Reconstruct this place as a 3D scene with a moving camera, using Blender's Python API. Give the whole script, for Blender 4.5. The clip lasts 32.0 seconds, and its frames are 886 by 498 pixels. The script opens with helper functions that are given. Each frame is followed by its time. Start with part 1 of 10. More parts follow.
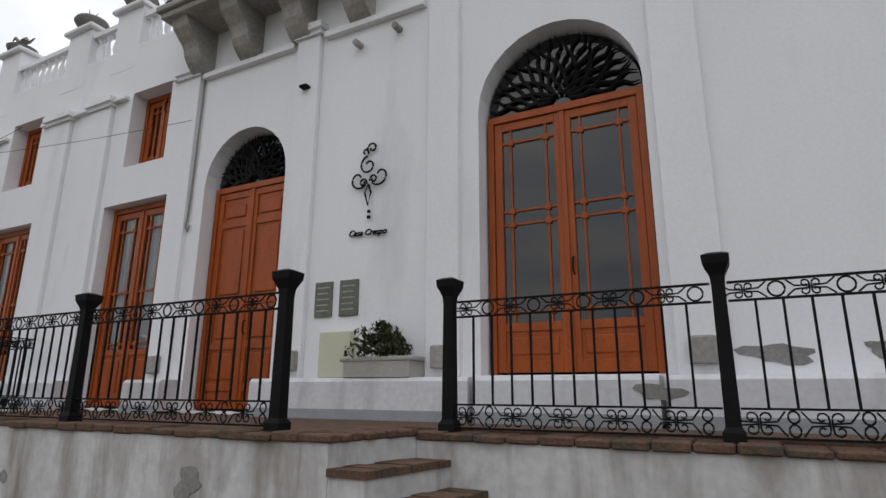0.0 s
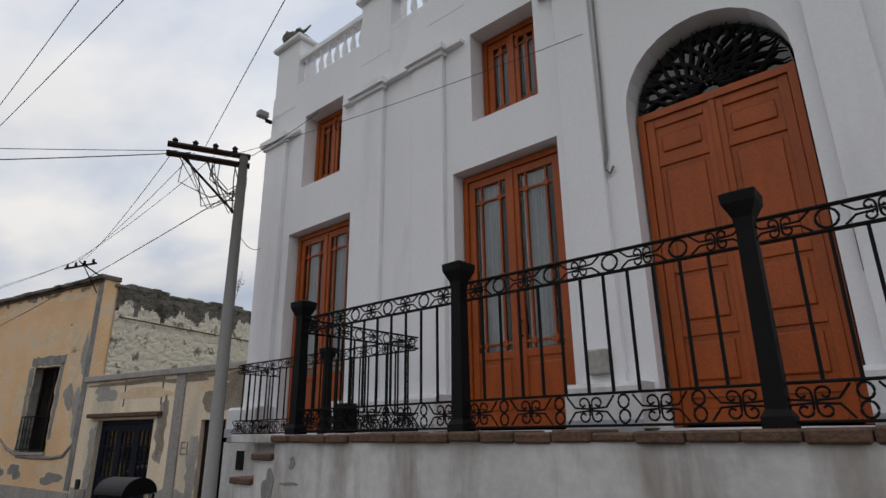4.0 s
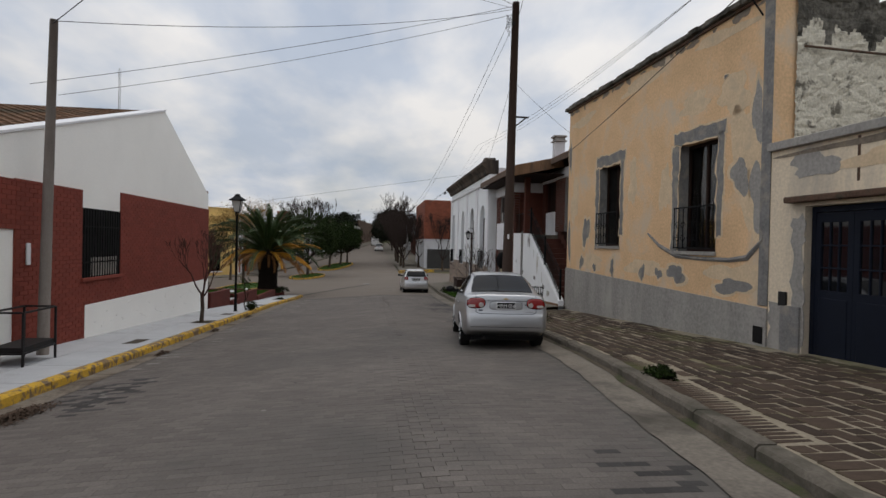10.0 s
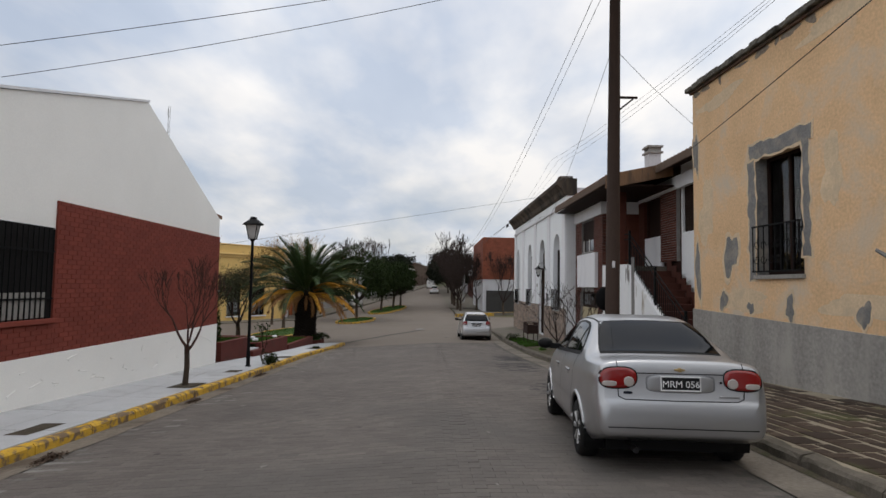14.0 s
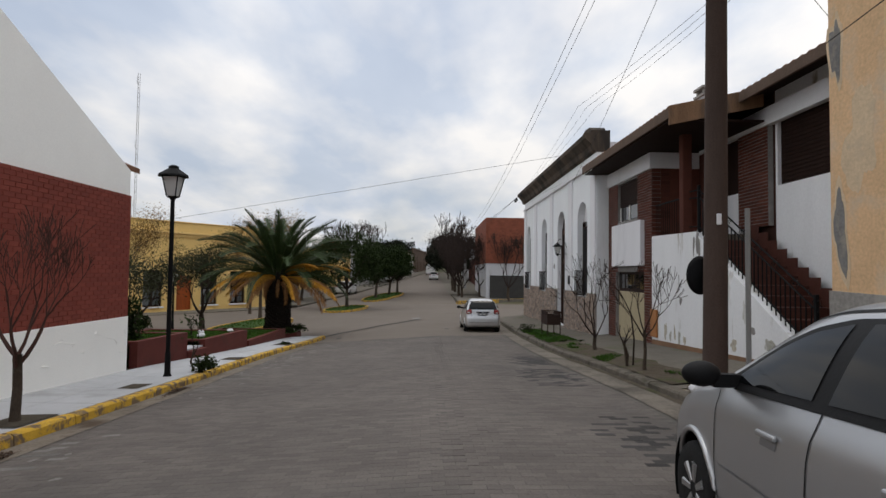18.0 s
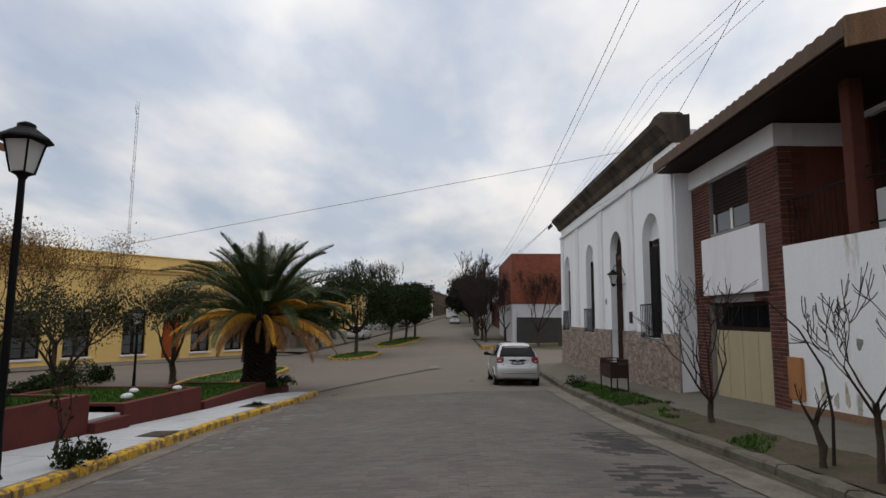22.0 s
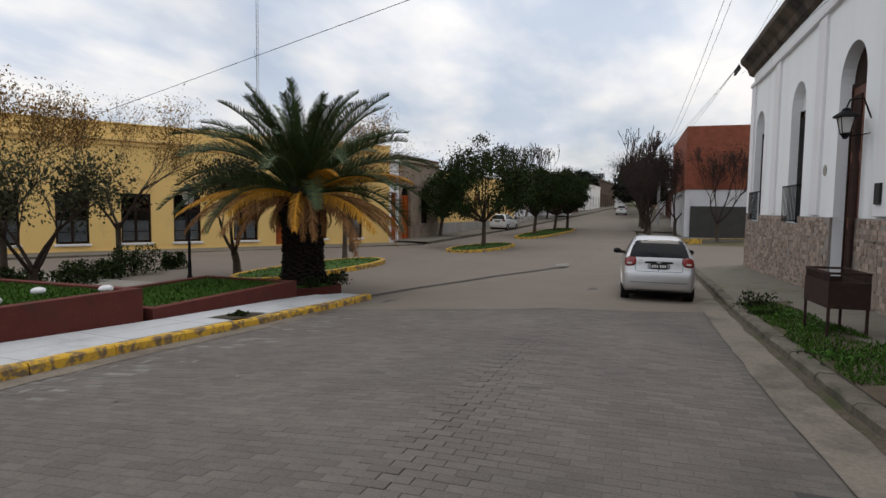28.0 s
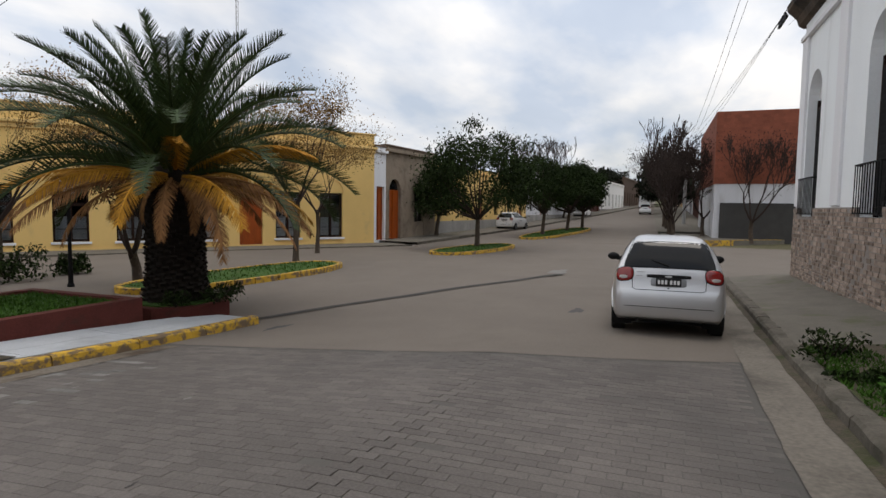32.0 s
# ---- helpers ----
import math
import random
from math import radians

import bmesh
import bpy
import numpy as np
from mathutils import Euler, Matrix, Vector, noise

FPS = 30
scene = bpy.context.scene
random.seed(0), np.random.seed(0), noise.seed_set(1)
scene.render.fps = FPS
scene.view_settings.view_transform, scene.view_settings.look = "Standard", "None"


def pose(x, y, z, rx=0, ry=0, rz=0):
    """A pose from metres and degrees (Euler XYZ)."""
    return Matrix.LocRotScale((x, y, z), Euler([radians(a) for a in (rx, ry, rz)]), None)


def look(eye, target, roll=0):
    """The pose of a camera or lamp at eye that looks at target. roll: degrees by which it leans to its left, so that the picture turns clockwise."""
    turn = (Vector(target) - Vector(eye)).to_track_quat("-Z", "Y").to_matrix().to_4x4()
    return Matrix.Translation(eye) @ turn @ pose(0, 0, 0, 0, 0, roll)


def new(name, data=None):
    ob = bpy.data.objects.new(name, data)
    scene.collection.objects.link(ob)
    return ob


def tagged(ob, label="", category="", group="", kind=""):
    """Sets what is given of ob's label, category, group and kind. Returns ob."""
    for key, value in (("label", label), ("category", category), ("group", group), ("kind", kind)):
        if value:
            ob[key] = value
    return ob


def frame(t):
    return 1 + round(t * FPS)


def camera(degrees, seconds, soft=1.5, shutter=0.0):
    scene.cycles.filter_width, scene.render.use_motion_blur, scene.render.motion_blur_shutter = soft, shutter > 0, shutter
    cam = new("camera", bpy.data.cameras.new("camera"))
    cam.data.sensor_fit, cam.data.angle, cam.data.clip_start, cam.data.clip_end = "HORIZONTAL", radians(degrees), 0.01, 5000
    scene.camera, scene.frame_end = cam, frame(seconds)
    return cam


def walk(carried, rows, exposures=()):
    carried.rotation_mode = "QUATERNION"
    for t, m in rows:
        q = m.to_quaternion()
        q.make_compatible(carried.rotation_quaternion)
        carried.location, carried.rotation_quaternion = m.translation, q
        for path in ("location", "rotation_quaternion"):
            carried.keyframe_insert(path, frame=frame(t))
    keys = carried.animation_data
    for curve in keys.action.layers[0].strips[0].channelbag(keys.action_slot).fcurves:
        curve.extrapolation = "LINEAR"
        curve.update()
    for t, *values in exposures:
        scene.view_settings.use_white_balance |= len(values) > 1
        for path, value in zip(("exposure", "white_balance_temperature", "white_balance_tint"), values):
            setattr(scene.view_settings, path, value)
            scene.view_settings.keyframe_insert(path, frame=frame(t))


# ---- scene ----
cam = camera(75.0, 32.0)
# seconds, place, yaw, pitch, roll
ROWS = [
    (0.0, -0.361, -0.216, 1.493, 19.07, 14.12, -0.31),
    (0.5, -0.994, -0.074, 1.488, 20.30, 13.80, -0.14),
    (1.0, -1.638, 0.080, 1.486, 21.64, 14.35, -0.09),
    (1.5, -2.260, 0.258, 1.453, 23.01, 16.80, 0.08),
    (2.0, -2.860, 0.427, 1.411, 24.10, 19.10, 0.48),
    (2.5, -3.417, 0.569, 1.369, 23.58, 19.87, 0.41),
    (4.5, -5.603, 0.697, 1.196, 42.26, 14.78, -0.18),
    (5.0, -6.104, 0.779, 1.159, 54.82, 9.89, -0.74),
    (5.5, -6.612, 0.870, 1.111, 63.50, 4.46, -0.43),
    (6.0, -7.155, 0.950, 1.062, 71.96, -1.94, -1.04),
    (6.5, -7.751, 1.066, 1.030, 76.60, -6.56, -1.29),
    (7.0, -8.355, 1.241, 1.010, 79.50, -8.37, -1.42),
    (7.5, -8.975, 1.436, 1.006, 79.80, -8.85, -1.35),
    (8.0, -9.594, 1.606, 1.006, 80.35, -8.78, -1.41),
    (8.5, -10.258, 1.761, 0.983, 80.52, -6.41, -1.11),
    (9.0, -10.894, 1.896, 0.983, 81.32, -4.77, -1.41),
    (9.5, -11.547, 1.971, 0.947, 82.53, -2.17, -1.52),
    (10.0, -12.210, 2.017, 0.919, 83.37, -0.57, -1.30),
    (10.5, -12.860, 2.047, 0.900, 83.76, 0.00, -1.25),
    (11.0, -13.494, 2.091, 0.868, 83.96, -0.02, -1.18),
    (11.5, -14.115, 2.110, 0.832, 84.13, 1.00, -1.22),
    (12.0, -14.787, 2.153, 0.789, 85.16, 1.18, -0.95),
    (12.5, -15.425, 2.162, 0.761, 85.84, 2.06, -1.10),
    (13.0, -16.118, 2.219, 0.734, 86.69, 2.54, -0.99),
    (13.5, -16.776, 2.225, 0.686, 87.14, 3.49, -0.82),
    (14.0, -17.411, 2.164, 0.643, 88.91, 3.63, -0.96),
    (14.5, -17.999, 2.086, 0.607, 92.05, 4.01, -0.96),
    (15.0, -18.594, 2.126, 0.560, 92.52, 4.22, -0.55),
    (15.5, -19.214, 2.095, 0.540, 92.22, 3.62, -0.75),
    (17.5, -21.763, 2.225, 0.422, 89.83, 2.83, -0.61),
    (18.0, -22.356, 2.283, 0.402, 88.91, 2.36, -0.69),
    (18.5, -22.965, 2.281, 0.362, 89.20, 1.88, -0.71),
    (19.0, -23.571, 2.280, 0.362, 89.16, 3.46, -0.77),
    (19.5, -24.183, 2.248, 0.331, 89.14, 5.30, -0.61),
    (20.0, -24.814, 2.272, 0.303, 89.11, 6.18, -0.37),
    (20.5, -25.478, 2.259, 0.244, 89.72, 5.81, -0.60),
    (21.0, -26.122, 2.258, 0.224, 89.86, 6.62, -0.52),
    (21.5, -26.767, 2.251, 0.185, 90.62, 7.17, -0.56),
    (22.0, -27.409, 2.280, 0.145, 90.94, 6.77, -0.32),
    (22.5, -28.052, 2.279, 0.094, 90.79, 6.55, -0.35),
    (23.0, -28.708, 2.278, 0.046, 91.07, 5.25, -0.59),
    (23.5, -29.323, 2.269, 0.019, 90.86, 4.26, -0.51),
    (24.0, -29.950, 2.303, -0.048, 90.93, 2.93, -0.32),
    (24.5, -30.566, 2.332, -0.092, 91.08, 0.97, -0.34),
    (25.0, -31.133, 2.437, -0.135, 92.17, -0.17, -0.15),
    (25.5, -31.687, 2.575, -0.147, 95.53, -1.15, -0.27),
    (26.0, -32.213, 2.803, -0.155, 99.01, -1.50, -0.18),
    (26.5, -32.703, 3.034, -0.151, 104.51, -2.14, -0.47),
    (28.5, -34.507, 4.057, -0.147, 108.04, -4.09, -0.79),
    (29.0, -35.074, 4.136, -0.147, 108.09, -3.63, -0.94),
    (29.5, -35.671, 4.205, -0.167, 108.86, -2.78, -0.94),
    (30.0, -36.303, 4.271, -0.191, 109.38, -2.32, -0.81),
    (30.5, -36.934, 4.353, -0.222, 109.99, -2.15, -0.85),
    (31.0, -37.544, 4.351, -0.262, 110.48, -2.37, -1.05),
    (31.5, -38.156, 4.369, -0.313, 110.95, -2.67, -0.77),
    (32.0, -38.753, 4.342, -0.357, 110.42, -4.11, -0.84),
]
EXPOSURES = [(0.0, 0.1), (1.0, -0.2), (2.0, -0.4), (5.0, -0.22), (6.0, -0.14), (7.0, 0.26), (8.0, 0.16), (9.0, -0.08), (10.0, -0.24), (12.0, -0.1), (14.0, -0.02), (18.0, -0.02), (20.0, -0.08), (23.0, -0.16), (26.0, 0.1), (29.0, 0.06), (32.0, 0.12)]
walk(cam, [(t, pose(x, y, z, 90 + pitch, roll, yaw)) for t, x, y, z, yaw, pitch, roll in ROWS], EXPOSURES)

# ---- world and sun: thin cloud cover, soft daylight ----
world = bpy.data.worlds.new("sky")
scene.world = world
world.use_nodes = True
wn, wl = world.node_tree.nodes, world.node_tree.links
wn.clear()


def sky_nodes():
    out = wn.new("ShaderNodeOutputWorld")
    bg = wn.new("ShaderNodeBackground")
    sky = wn.new("ShaderNodeTexSky")
    sky.sky_type, sky.sun_disc = "NISHITA", False
    sky.sun_elevation, sky.sun_rotation = radians(78), radians(-67)
    sky.air_density, sky.dust_density, sky.ozone_density = 1.0, 2.0, 1.5
    co = wn.new("ShaderNodeTexCoord")
    sep = wn.new("ShaderNodeSeparateXYZ")
    wl.new(co.outputs["Generated"], sep.inputs[0])
    # cloud layer: direction projected on a flat deck
    zmax = wn.new("ShaderNodeMath")
    zmax.operation, zmax.inputs[1].default_value = "MAXIMUM", 0.0
    wl.new(sep.outputs["Z"], zmax.inputs[0])
    zadd = wn.new("ShaderNodeMath")
    zadd.operation, zadd.inputs[1].default_value = "ADD", 0.22
    wl.new(zmax.outputs[0], zadd.inputs[0])
    inv = wn.new("ShaderNodeMath")
    inv.operation, inv.inputs[0].default_value = "DIVIDE", 1.0
    wl.new(zadd.outputs[0], inv.inputs[1])
    sc = wn.new("ShaderNodeVectorMath")
    sc.operation = "SCALE"
    wl.new(co.outputs["Generated"], sc.inputs[0])
    wl.new(inv.outputs[0], sc.inputs["Scale"])
    mp = wn.new("ShaderNodeMapping")
    mp.inputs["Rotation"].default_value = (0, 0, radians(25))
    mp.inputs["Scale"].default_value = (1.0, 1.5, 0.6)
    wl.new(sc.outputs[0], mp.inputs["Vector"])
    n1 = wn.new("ShaderNodeTexNoise")
    n1.inputs["Scale"].default_value, n1.inputs["Detail"].default_value = 1.05, 7.0
    n1.inputs["Roughness"].default_value, n1.inputs["Distortion"].default_value = 0.45, 0.2
    wl.new(mp.outputs[0], n1.inputs["Vector"])
    cover = wn.new("ShaderNodeValToRGB")
    cover.color_ramp.elements[0].position, cover.color_ramp.elements[0].color = 0.3, (0.6, 0.6, 0.6, 1)
    cover.color_ramp.elements[1].position, cover.color_ramp.elements[1].color = 0.58, (1, 1, 1, 1)
    wl.new(n1.outputs["Fac"], cover.inputs[0])
    n2 = wn.new("ShaderNodeTexNoise")
    n2.inputs["Scale"].default_value, n2.inputs["Detail"].default_value = 1.9, 5.0
    wl.new(mp.outputs[0], n2.inputs["Vector"])
    tone = wn.new("ShaderNodeValToRGB")
    tone.color_ramp.elements[0].position, tone.color_ramp.elements[0].color = 0.36, (7.0, 7.7, 8.9, 1)
    tone.color_ramp.elements[1].position, tone.color_ramp.elements[1].color = 0.64, (11.0, 10.75, 10.55, 1)
    wl.new(n2.outputs["Fac"], tone.inputs[0])
    mix = wn.new("ShaderNodeMix")
    mix.data_type = "RGBA"
    wl.new(cover.outputs[0], mix.inputs[0])
    wl.new(sky.outputs[0], mix.inputs[6])
    wl.new(tone.outputs[0], mix.inputs[7])
    # cloud is brighter overhead than towards the horizon
    high = wn.new("ShaderNodeMapRange")
    high.inputs["To Min"].default_value, high.inputs["To Max"].default_value = 0.76, 1.34
    wl.new(sep.outputs["Z"], high.inputs[0])
    lum = wn.new("ShaderNodeVectorMath")
    lum.operation = "SCALE"
    wl.new(mix.outputs[2], lum.inputs[0])
    wl.new(high.outputs[0], lum.inputs["Scale"])
    wl.new(lum.outputs[0], bg.inputs[0])
    bg.inputs[1].default_value = SKY
    wl.new(bg.outputs[0], out.inputs[0])


SKY = 0.1
sky_nodes()
sun = new("sun", bpy.data.lights.new("sun", "SUN"))
sun.data.energy, sun.data.angle, sun.data.color = 0.5, radians(18), (1.0, 0.93, 0.84)
sun.matrix_world = look((0, 0, 30), (6.0, -2.5, 0))


# ---- materials ----
def shader(name):
    m = bpy.data.materials.new(name)
    m.use_nodes = True
    nt = m.node_tree
    return m, nt, nt.nodes["Principled BSDF"]


def mat(name, color, rough=0.8, var=0.15, scale=3.0, fine=40.0, bump=0.15, metal=0.0, stain=None, stain_at=(0.55, 0.7), stain_scale=1.0,
        spec=0.22, piece=0.0, depth=0.01, streak=False):
    """Painted or mineral surface: colour varied by coarse and fine noise, an optional second colour in patches, and fine relief."""
    m, nt, b = shader(name)
    n, l = nt.nodes, nt.links
    co = n.new("ShaderNodeTexCoord")
    src = co.outputs["Object"]
    if streak:
        mp = n.new("ShaderNodeMapping")
        mp.inputs["Scale"].default_value = (1, 1, 0.22)
        l.new(src, mp.inputs[0])
        streaked = mp.outputs[0]
    else:
        streaked = src
    a = n.new("ShaderNodeTexNoise")
    a.inputs["Scale"].default_value, a.inputs["Detail"].default_value, a.inputs["Roughness"].default_value = scale, 6, 0.6
    l.new(streaked, a.inputs["Vector"])
    f = n.new("ShaderNodeTexNoise")
    f.inputs["Scale"].default_value, f.inputs["Detail"].default_value = fine, 4
    l.new(src, f.inputs["Vector"])
    add = n.new("ShaderNodeMath")
    add.operation = "ADD"
    l.new(a.outputs["Fac"], add.inputs[0])
    l.new(f.outputs["Fac"], add.inputs[1])
    ramp = n.new("ShaderNodeMapRange")
    ramp.inputs["From Min"].default_value, ramp.inputs["From Max"].default_value = 0.65, 1.35
    ramp.inputs["To Min"].default_value, ramp.inputs["To Max"].default_value = 1 - var, 1 + var
    l.new(add.outputs[0], ramp.inputs[0])
    mul = n.new("ShaderNodeVectorMath")
    mul.operation = "SCALE"
    mul.inputs[0].default_value = color
    l.new(ramp.outputs[0], mul.inputs["Scale"])
    last = mul.outputs[0]
    if piece:
        oi = n.new("ShaderNodeObjectInfo")
        geo = n.new("ShaderNodeNewGeometry")
        sm = n.new("ShaderNodeMath")
        sm.operation = "ADD"
        l.new(oi.outputs["Random"], sm.inputs[0])
        l.new(geo.outputs["Random Per Island"], sm.inputs[1])
        fr = n.new("ShaderNodeMath")
        fr.operation = "FRACT"
        l.new(sm.outputs[0], fr.inputs[0])
        pr = n.new("ShaderNodeMapRange")
        pr.inputs["To Min"].default_value, pr.inputs["To Max"].default_value = 1 - piece, 1 + piece
        l.new(fr.outputs[0], pr.inputs[0])
        pm = n.new("ShaderNodeVectorMath")
        pm.operation = "SCALE"
        l.new(last, pm.inputs[0])
        l.new(pr.outputs[0], pm.inputs["Scale"])
        last = pm.outputs[0]
    if stain is not None:
        s = n.new("ShaderNodeTexNoise")
        s.inputs["Scale"].default_value, s.inputs["Detail"].default_value, s.inputs["Roughness"].default_value = stain_scale, 7, 0.62
        s.inputs["Distortion"].default_value = 0.3
        l.new(streaked, s.inputs["Vector"])
        sr = n.new("ShaderNodeMapRange")
        sr.inputs["From Min"].default_value, sr.inputs["From Max"].default_value = stain_at
        l.new(s.outputs["Fac"], sr.inputs[0])
        mx = n.new("ShaderNodeMix")
        mx.data_type = "RGBA"
        mx.inputs[7].default_value = (*stain, 1)
        l.new(sr.outputs[0], mx.inputs[0])
        l.new(last, mx.inputs[6])
        last = mx.outputs[2]
    l.new(last, b.inputs["Base Color"])
    b.inputs["Roughness"].default_value, b.inputs["Metallic"].default_value = rough, metal
    b.inputs["Specular IOR Level"].default_value = spec
    if bump:
        bp = n.new("ShaderNodeBump")
        bp.inputs["Strength"].default_value, bp.inputs["Distance"].default_value = bump, depth
        l.new(add.outputs[0], bp.inputs["Height"])
        l.new(bp.outputs[0], b.inputs["Normal"])
    return m


def glass(name, color=(0.008, 0.009, 0.011), rough=0.04, spec=0.7):
    m, nt, b = shader(name)
    b.inputs["Base Color"].default_value = (*color, 1)
    b.inputs["Roughness"].default_value, b.inputs["IOR"].default_value = rough, 1.5
    b.inputs["Specular IOR Level"].default_value = spec
    return m


M_WHITE = mat("white_plaster", (0.74, 0.74, 0.76), 0.85, 0.05, 1.2, 30, 0.1, stain=(0.55, 0.55, 0.57), stain_at=(0.58, 0.8), stain_scale=0.7, streak=True)
M_WHITE_OLD = mat("weathered_white_plaster", (0.6, 0.6, 0.62), 0.92, 0.12, 1.1, 18, 0.35, stain=(0.34, 0.32, 0.3), stain_at=(0.54, 0.78), stain_scale=1.5, streak=True)
M_WALL_DIRTY = mat("stained_white_plaster", (0.52, 0.515, 0.51), 0.93, 0.16, 1.6, 14, 0.4, stain=(0.25, 0.22, 0.19), stain_at=(0.46, 0.68), stain_scale=2.6, streak=True)
M_WHITE_PEEL = mat("peeling_white_paint", (0.78, 0.79, 0.8), 0.9, 0.06, 1.4, 24, 0.2, stain=(0.34, 0.3, 0.23), stain_at=(0.6, 0.7), stain_scale=1.7, streak=True)
M_MORTAR = mat("bare_grey_render", (0.23, 0.22, 0.21), 0.95, 0.25, 4, 40, 0.4)
M_WOOD = mat("varnished_red_wood", (0.29, 0.06, 0.008), 0.36, 0.35, 5, 60, 0.1, streak=True, spec=0.28)
M_WOOD_DARK = mat("dark_brown_timber", (0.022, 0.011, 0.008), 0.7, 0.3, 4, 50, 0.15, streak=True, spec=0.12)
M_BLACK = mat("black_iron", (0.006, 0.006, 0.0065), 0.65, 0.3, 12, 90, 0.1, spec=0.12)
M_IRON = mat("old_black_sheet_iron", (0.018, 0.017, 0.017), 0.55, 0.4, 6, 60, 0.2, stain=(0.09, 0.05, 0.03), stain_at=(0.62, 0.8), stain_scale=5)
M_GLASS = glass("window_glass")
M_CURTAIN = mat("white_curtain", (0.78, 0.78, 0.78), 0.9, 0.2, 6, 50, 0.2, streak=True)
M_ORANGE = mat("faded_orange_plaster", (0.7, 0.47, 0.27), 0.92, 0.2, 0.9, 20, 0.35, stain=(0.6, 0.5, 0.38), stain_at=(0.5, 0.68), stain_scale=0.9)
M_YELLOW_OLD = mat("faded_yellow_plaster", (0.72, 0.61, 0.46), 0.92, 0.2, 1.0, 20, 0.35, stain=(0.4, 0.37, 0.32), stain_at=(0.54, 0.74), stain_scale=0.8, streak=True)
M_GREY_PATCH = mat("grey_cement_patch", (0.2, 0.195, 0.19), 0.93, 0.3, 2, 24, 0.3, stain=(0.36, 0.32, 0.26), stain_at=(0.5, 0.72), stain_scale=2.6)
M_FLAKED = mat("pale_flaked_plaster", (0.66, 0.51, 0.34), 0.94, 0.16, 2.2, 20, 0.4, stain=(0.55, 0.44, 0.31), stain_at=(0.52, 0.68), stain_scale=2.4)
M_DAMP = mat("brown_damp_stain", (0.24, 0.2, 0.16), 0.95, 0.35, 2.5, 20, 0.35, stain=(0.3, 0.25, 0.18), stain_at=(0.54, 0.68), stain_scale=2.2)
M_GREY_BASE = mat("grey_cement_base", (0.3, 0.285, 0.265), 0.93, 0.3, 1.2, 18, 0.35, stain=(0.38, 0.36, 0.33), stain_at=(0.54, 0.7), stain_scale=1.6, streak=True)
M_STONE_OLD = mat("mossy_black_stone", (0.14, 0.13, 0.11), 0.97, 0.5, 2.2, 18, 0.9, stain=(0.045, 0.042, 0.035), stain_at=(0.48, 0.62), stain_scale=2.0, depth=0.05)
M_LIME = mat("flaking_lime_wash", (0.6, 0.56, 0.46), 0.95, 0.25, 3, 22, 0.7, stain=(0.17, 0.155, 0.125), stain_at=(0.55, 0.64), stain_scale=3.0, depth=0.04)
M_BLUE = mat("dark_blue_gate_paint", (0.007, 0.01, 0.019), 0.6, 0.2, 3, 60, 0.1, spec=0.15)
M_BRICK_RED = mat("dark_red_painted_brick", (0.2, 0.046, 0.031), 0.85, 0.1, 2, 40, 0.15, piece=0.1, spec=0.25)
M_BRICK = mat("red_brown_brick", (0.1, 0.033, 0.022), 0.9, 0.2, 5, 50, 0.3, piece=0.3, spec=0.25)
M_BRICK_ORANGE = mat("orange_hollow_brick", (0.23, 0.075, 0.045), 0.9, 0.25, 1.5, 40, 0.3, piece=0.12)
M_CAP = mat("old_brick_coping", (0.11, 0.067, 0.047), 0.95, 0.35, 5, 40, 0.6, stain=(0.06, 0.055, 0.04), stain_at=(0.5, 0.66), stain_scale=4, depth=0.02)
M_CREAM = mat("cream_render", (0.89, 0.88, 0.84), 0.9, 0.04, 1, 30, 0.1)
M_YELLOW = mat("yellow_ochre_plaster", (0.74, 0.51, 0.19), 0.9, 0.07, 1, 25, 0.12, stain=(0.55, 0.4, 0.18), stain_at=(0.6, 0.8), stain_scale=0.6)
M_KERB_Y = mat("worn_yellow_kerb_paint", (0.56, 0.34, 0.04), 0.85, 0.18, 4, 40, 0.3, stain=(0.17, 0.12, 0.075), stain_at=(0.47, 0.57), stain_scale=6)
M_KERB = mat("grey_concrete_kerb", (0.12, 0.105, 0.085), 0.95, 0.3, 3, 40, 0.5, stain=(0.065, 0.06, 0.045), stain_at=(0.48, 0.66), stain_scale=2)
M_PAVE_NEW = mat("pale_concrete_pavement", (0.43, 0.44, 0.45), 0.9, 0.1, 2, 40, 0.12, stain=(0.3, 0.3, 0.3), stain_at=(0.55, 0.75), stain_scale=0.8)
M_PAVE_OLD = mat("old_cement_pavement", (0.145, 0.13, 0.107), 0.95, 0.2, 2, 35, 0.3, stain=(0.1, 0.105, 0.05), stain_at=(0.56, 0.72), stain_scale=1.2)
M_ROOF_TILE = mat("brown_roof_tile", (0.17, 0.085, 0.05), 0.9, 0.3, 4, 30, 0.4, piece=0.25)
M_FASCIA = mat("weathered_fascia", (0.12, 0.083, 0.062), 0.9, 0.25, 4, 40, 0.3, streak=True)
# near-black colour puts the unlit dark of rooms, vents and recesses on a surface
M_DARK = mat("painted_unlit_dark", (0.01, 0.009, 0.009), 0.95, 0.2, 3, 20, 0)
M_POLE_WOOD = mat("tarred_pole_wood", (0.05, 0.033, 0.026), 0.9, 0.3, 5, 60, 0.4, streak=True)
M_POLE_CON = mat("grey_concrete_pole", (0.27, 0.265, 0.26), 0.9, 0.12, 3, 50, 0.2, streak=True)
M_WIRE = mat("black_cable", (0.02, 0.02, 0.02), 0.6, 0.1, 3, 20, 0)


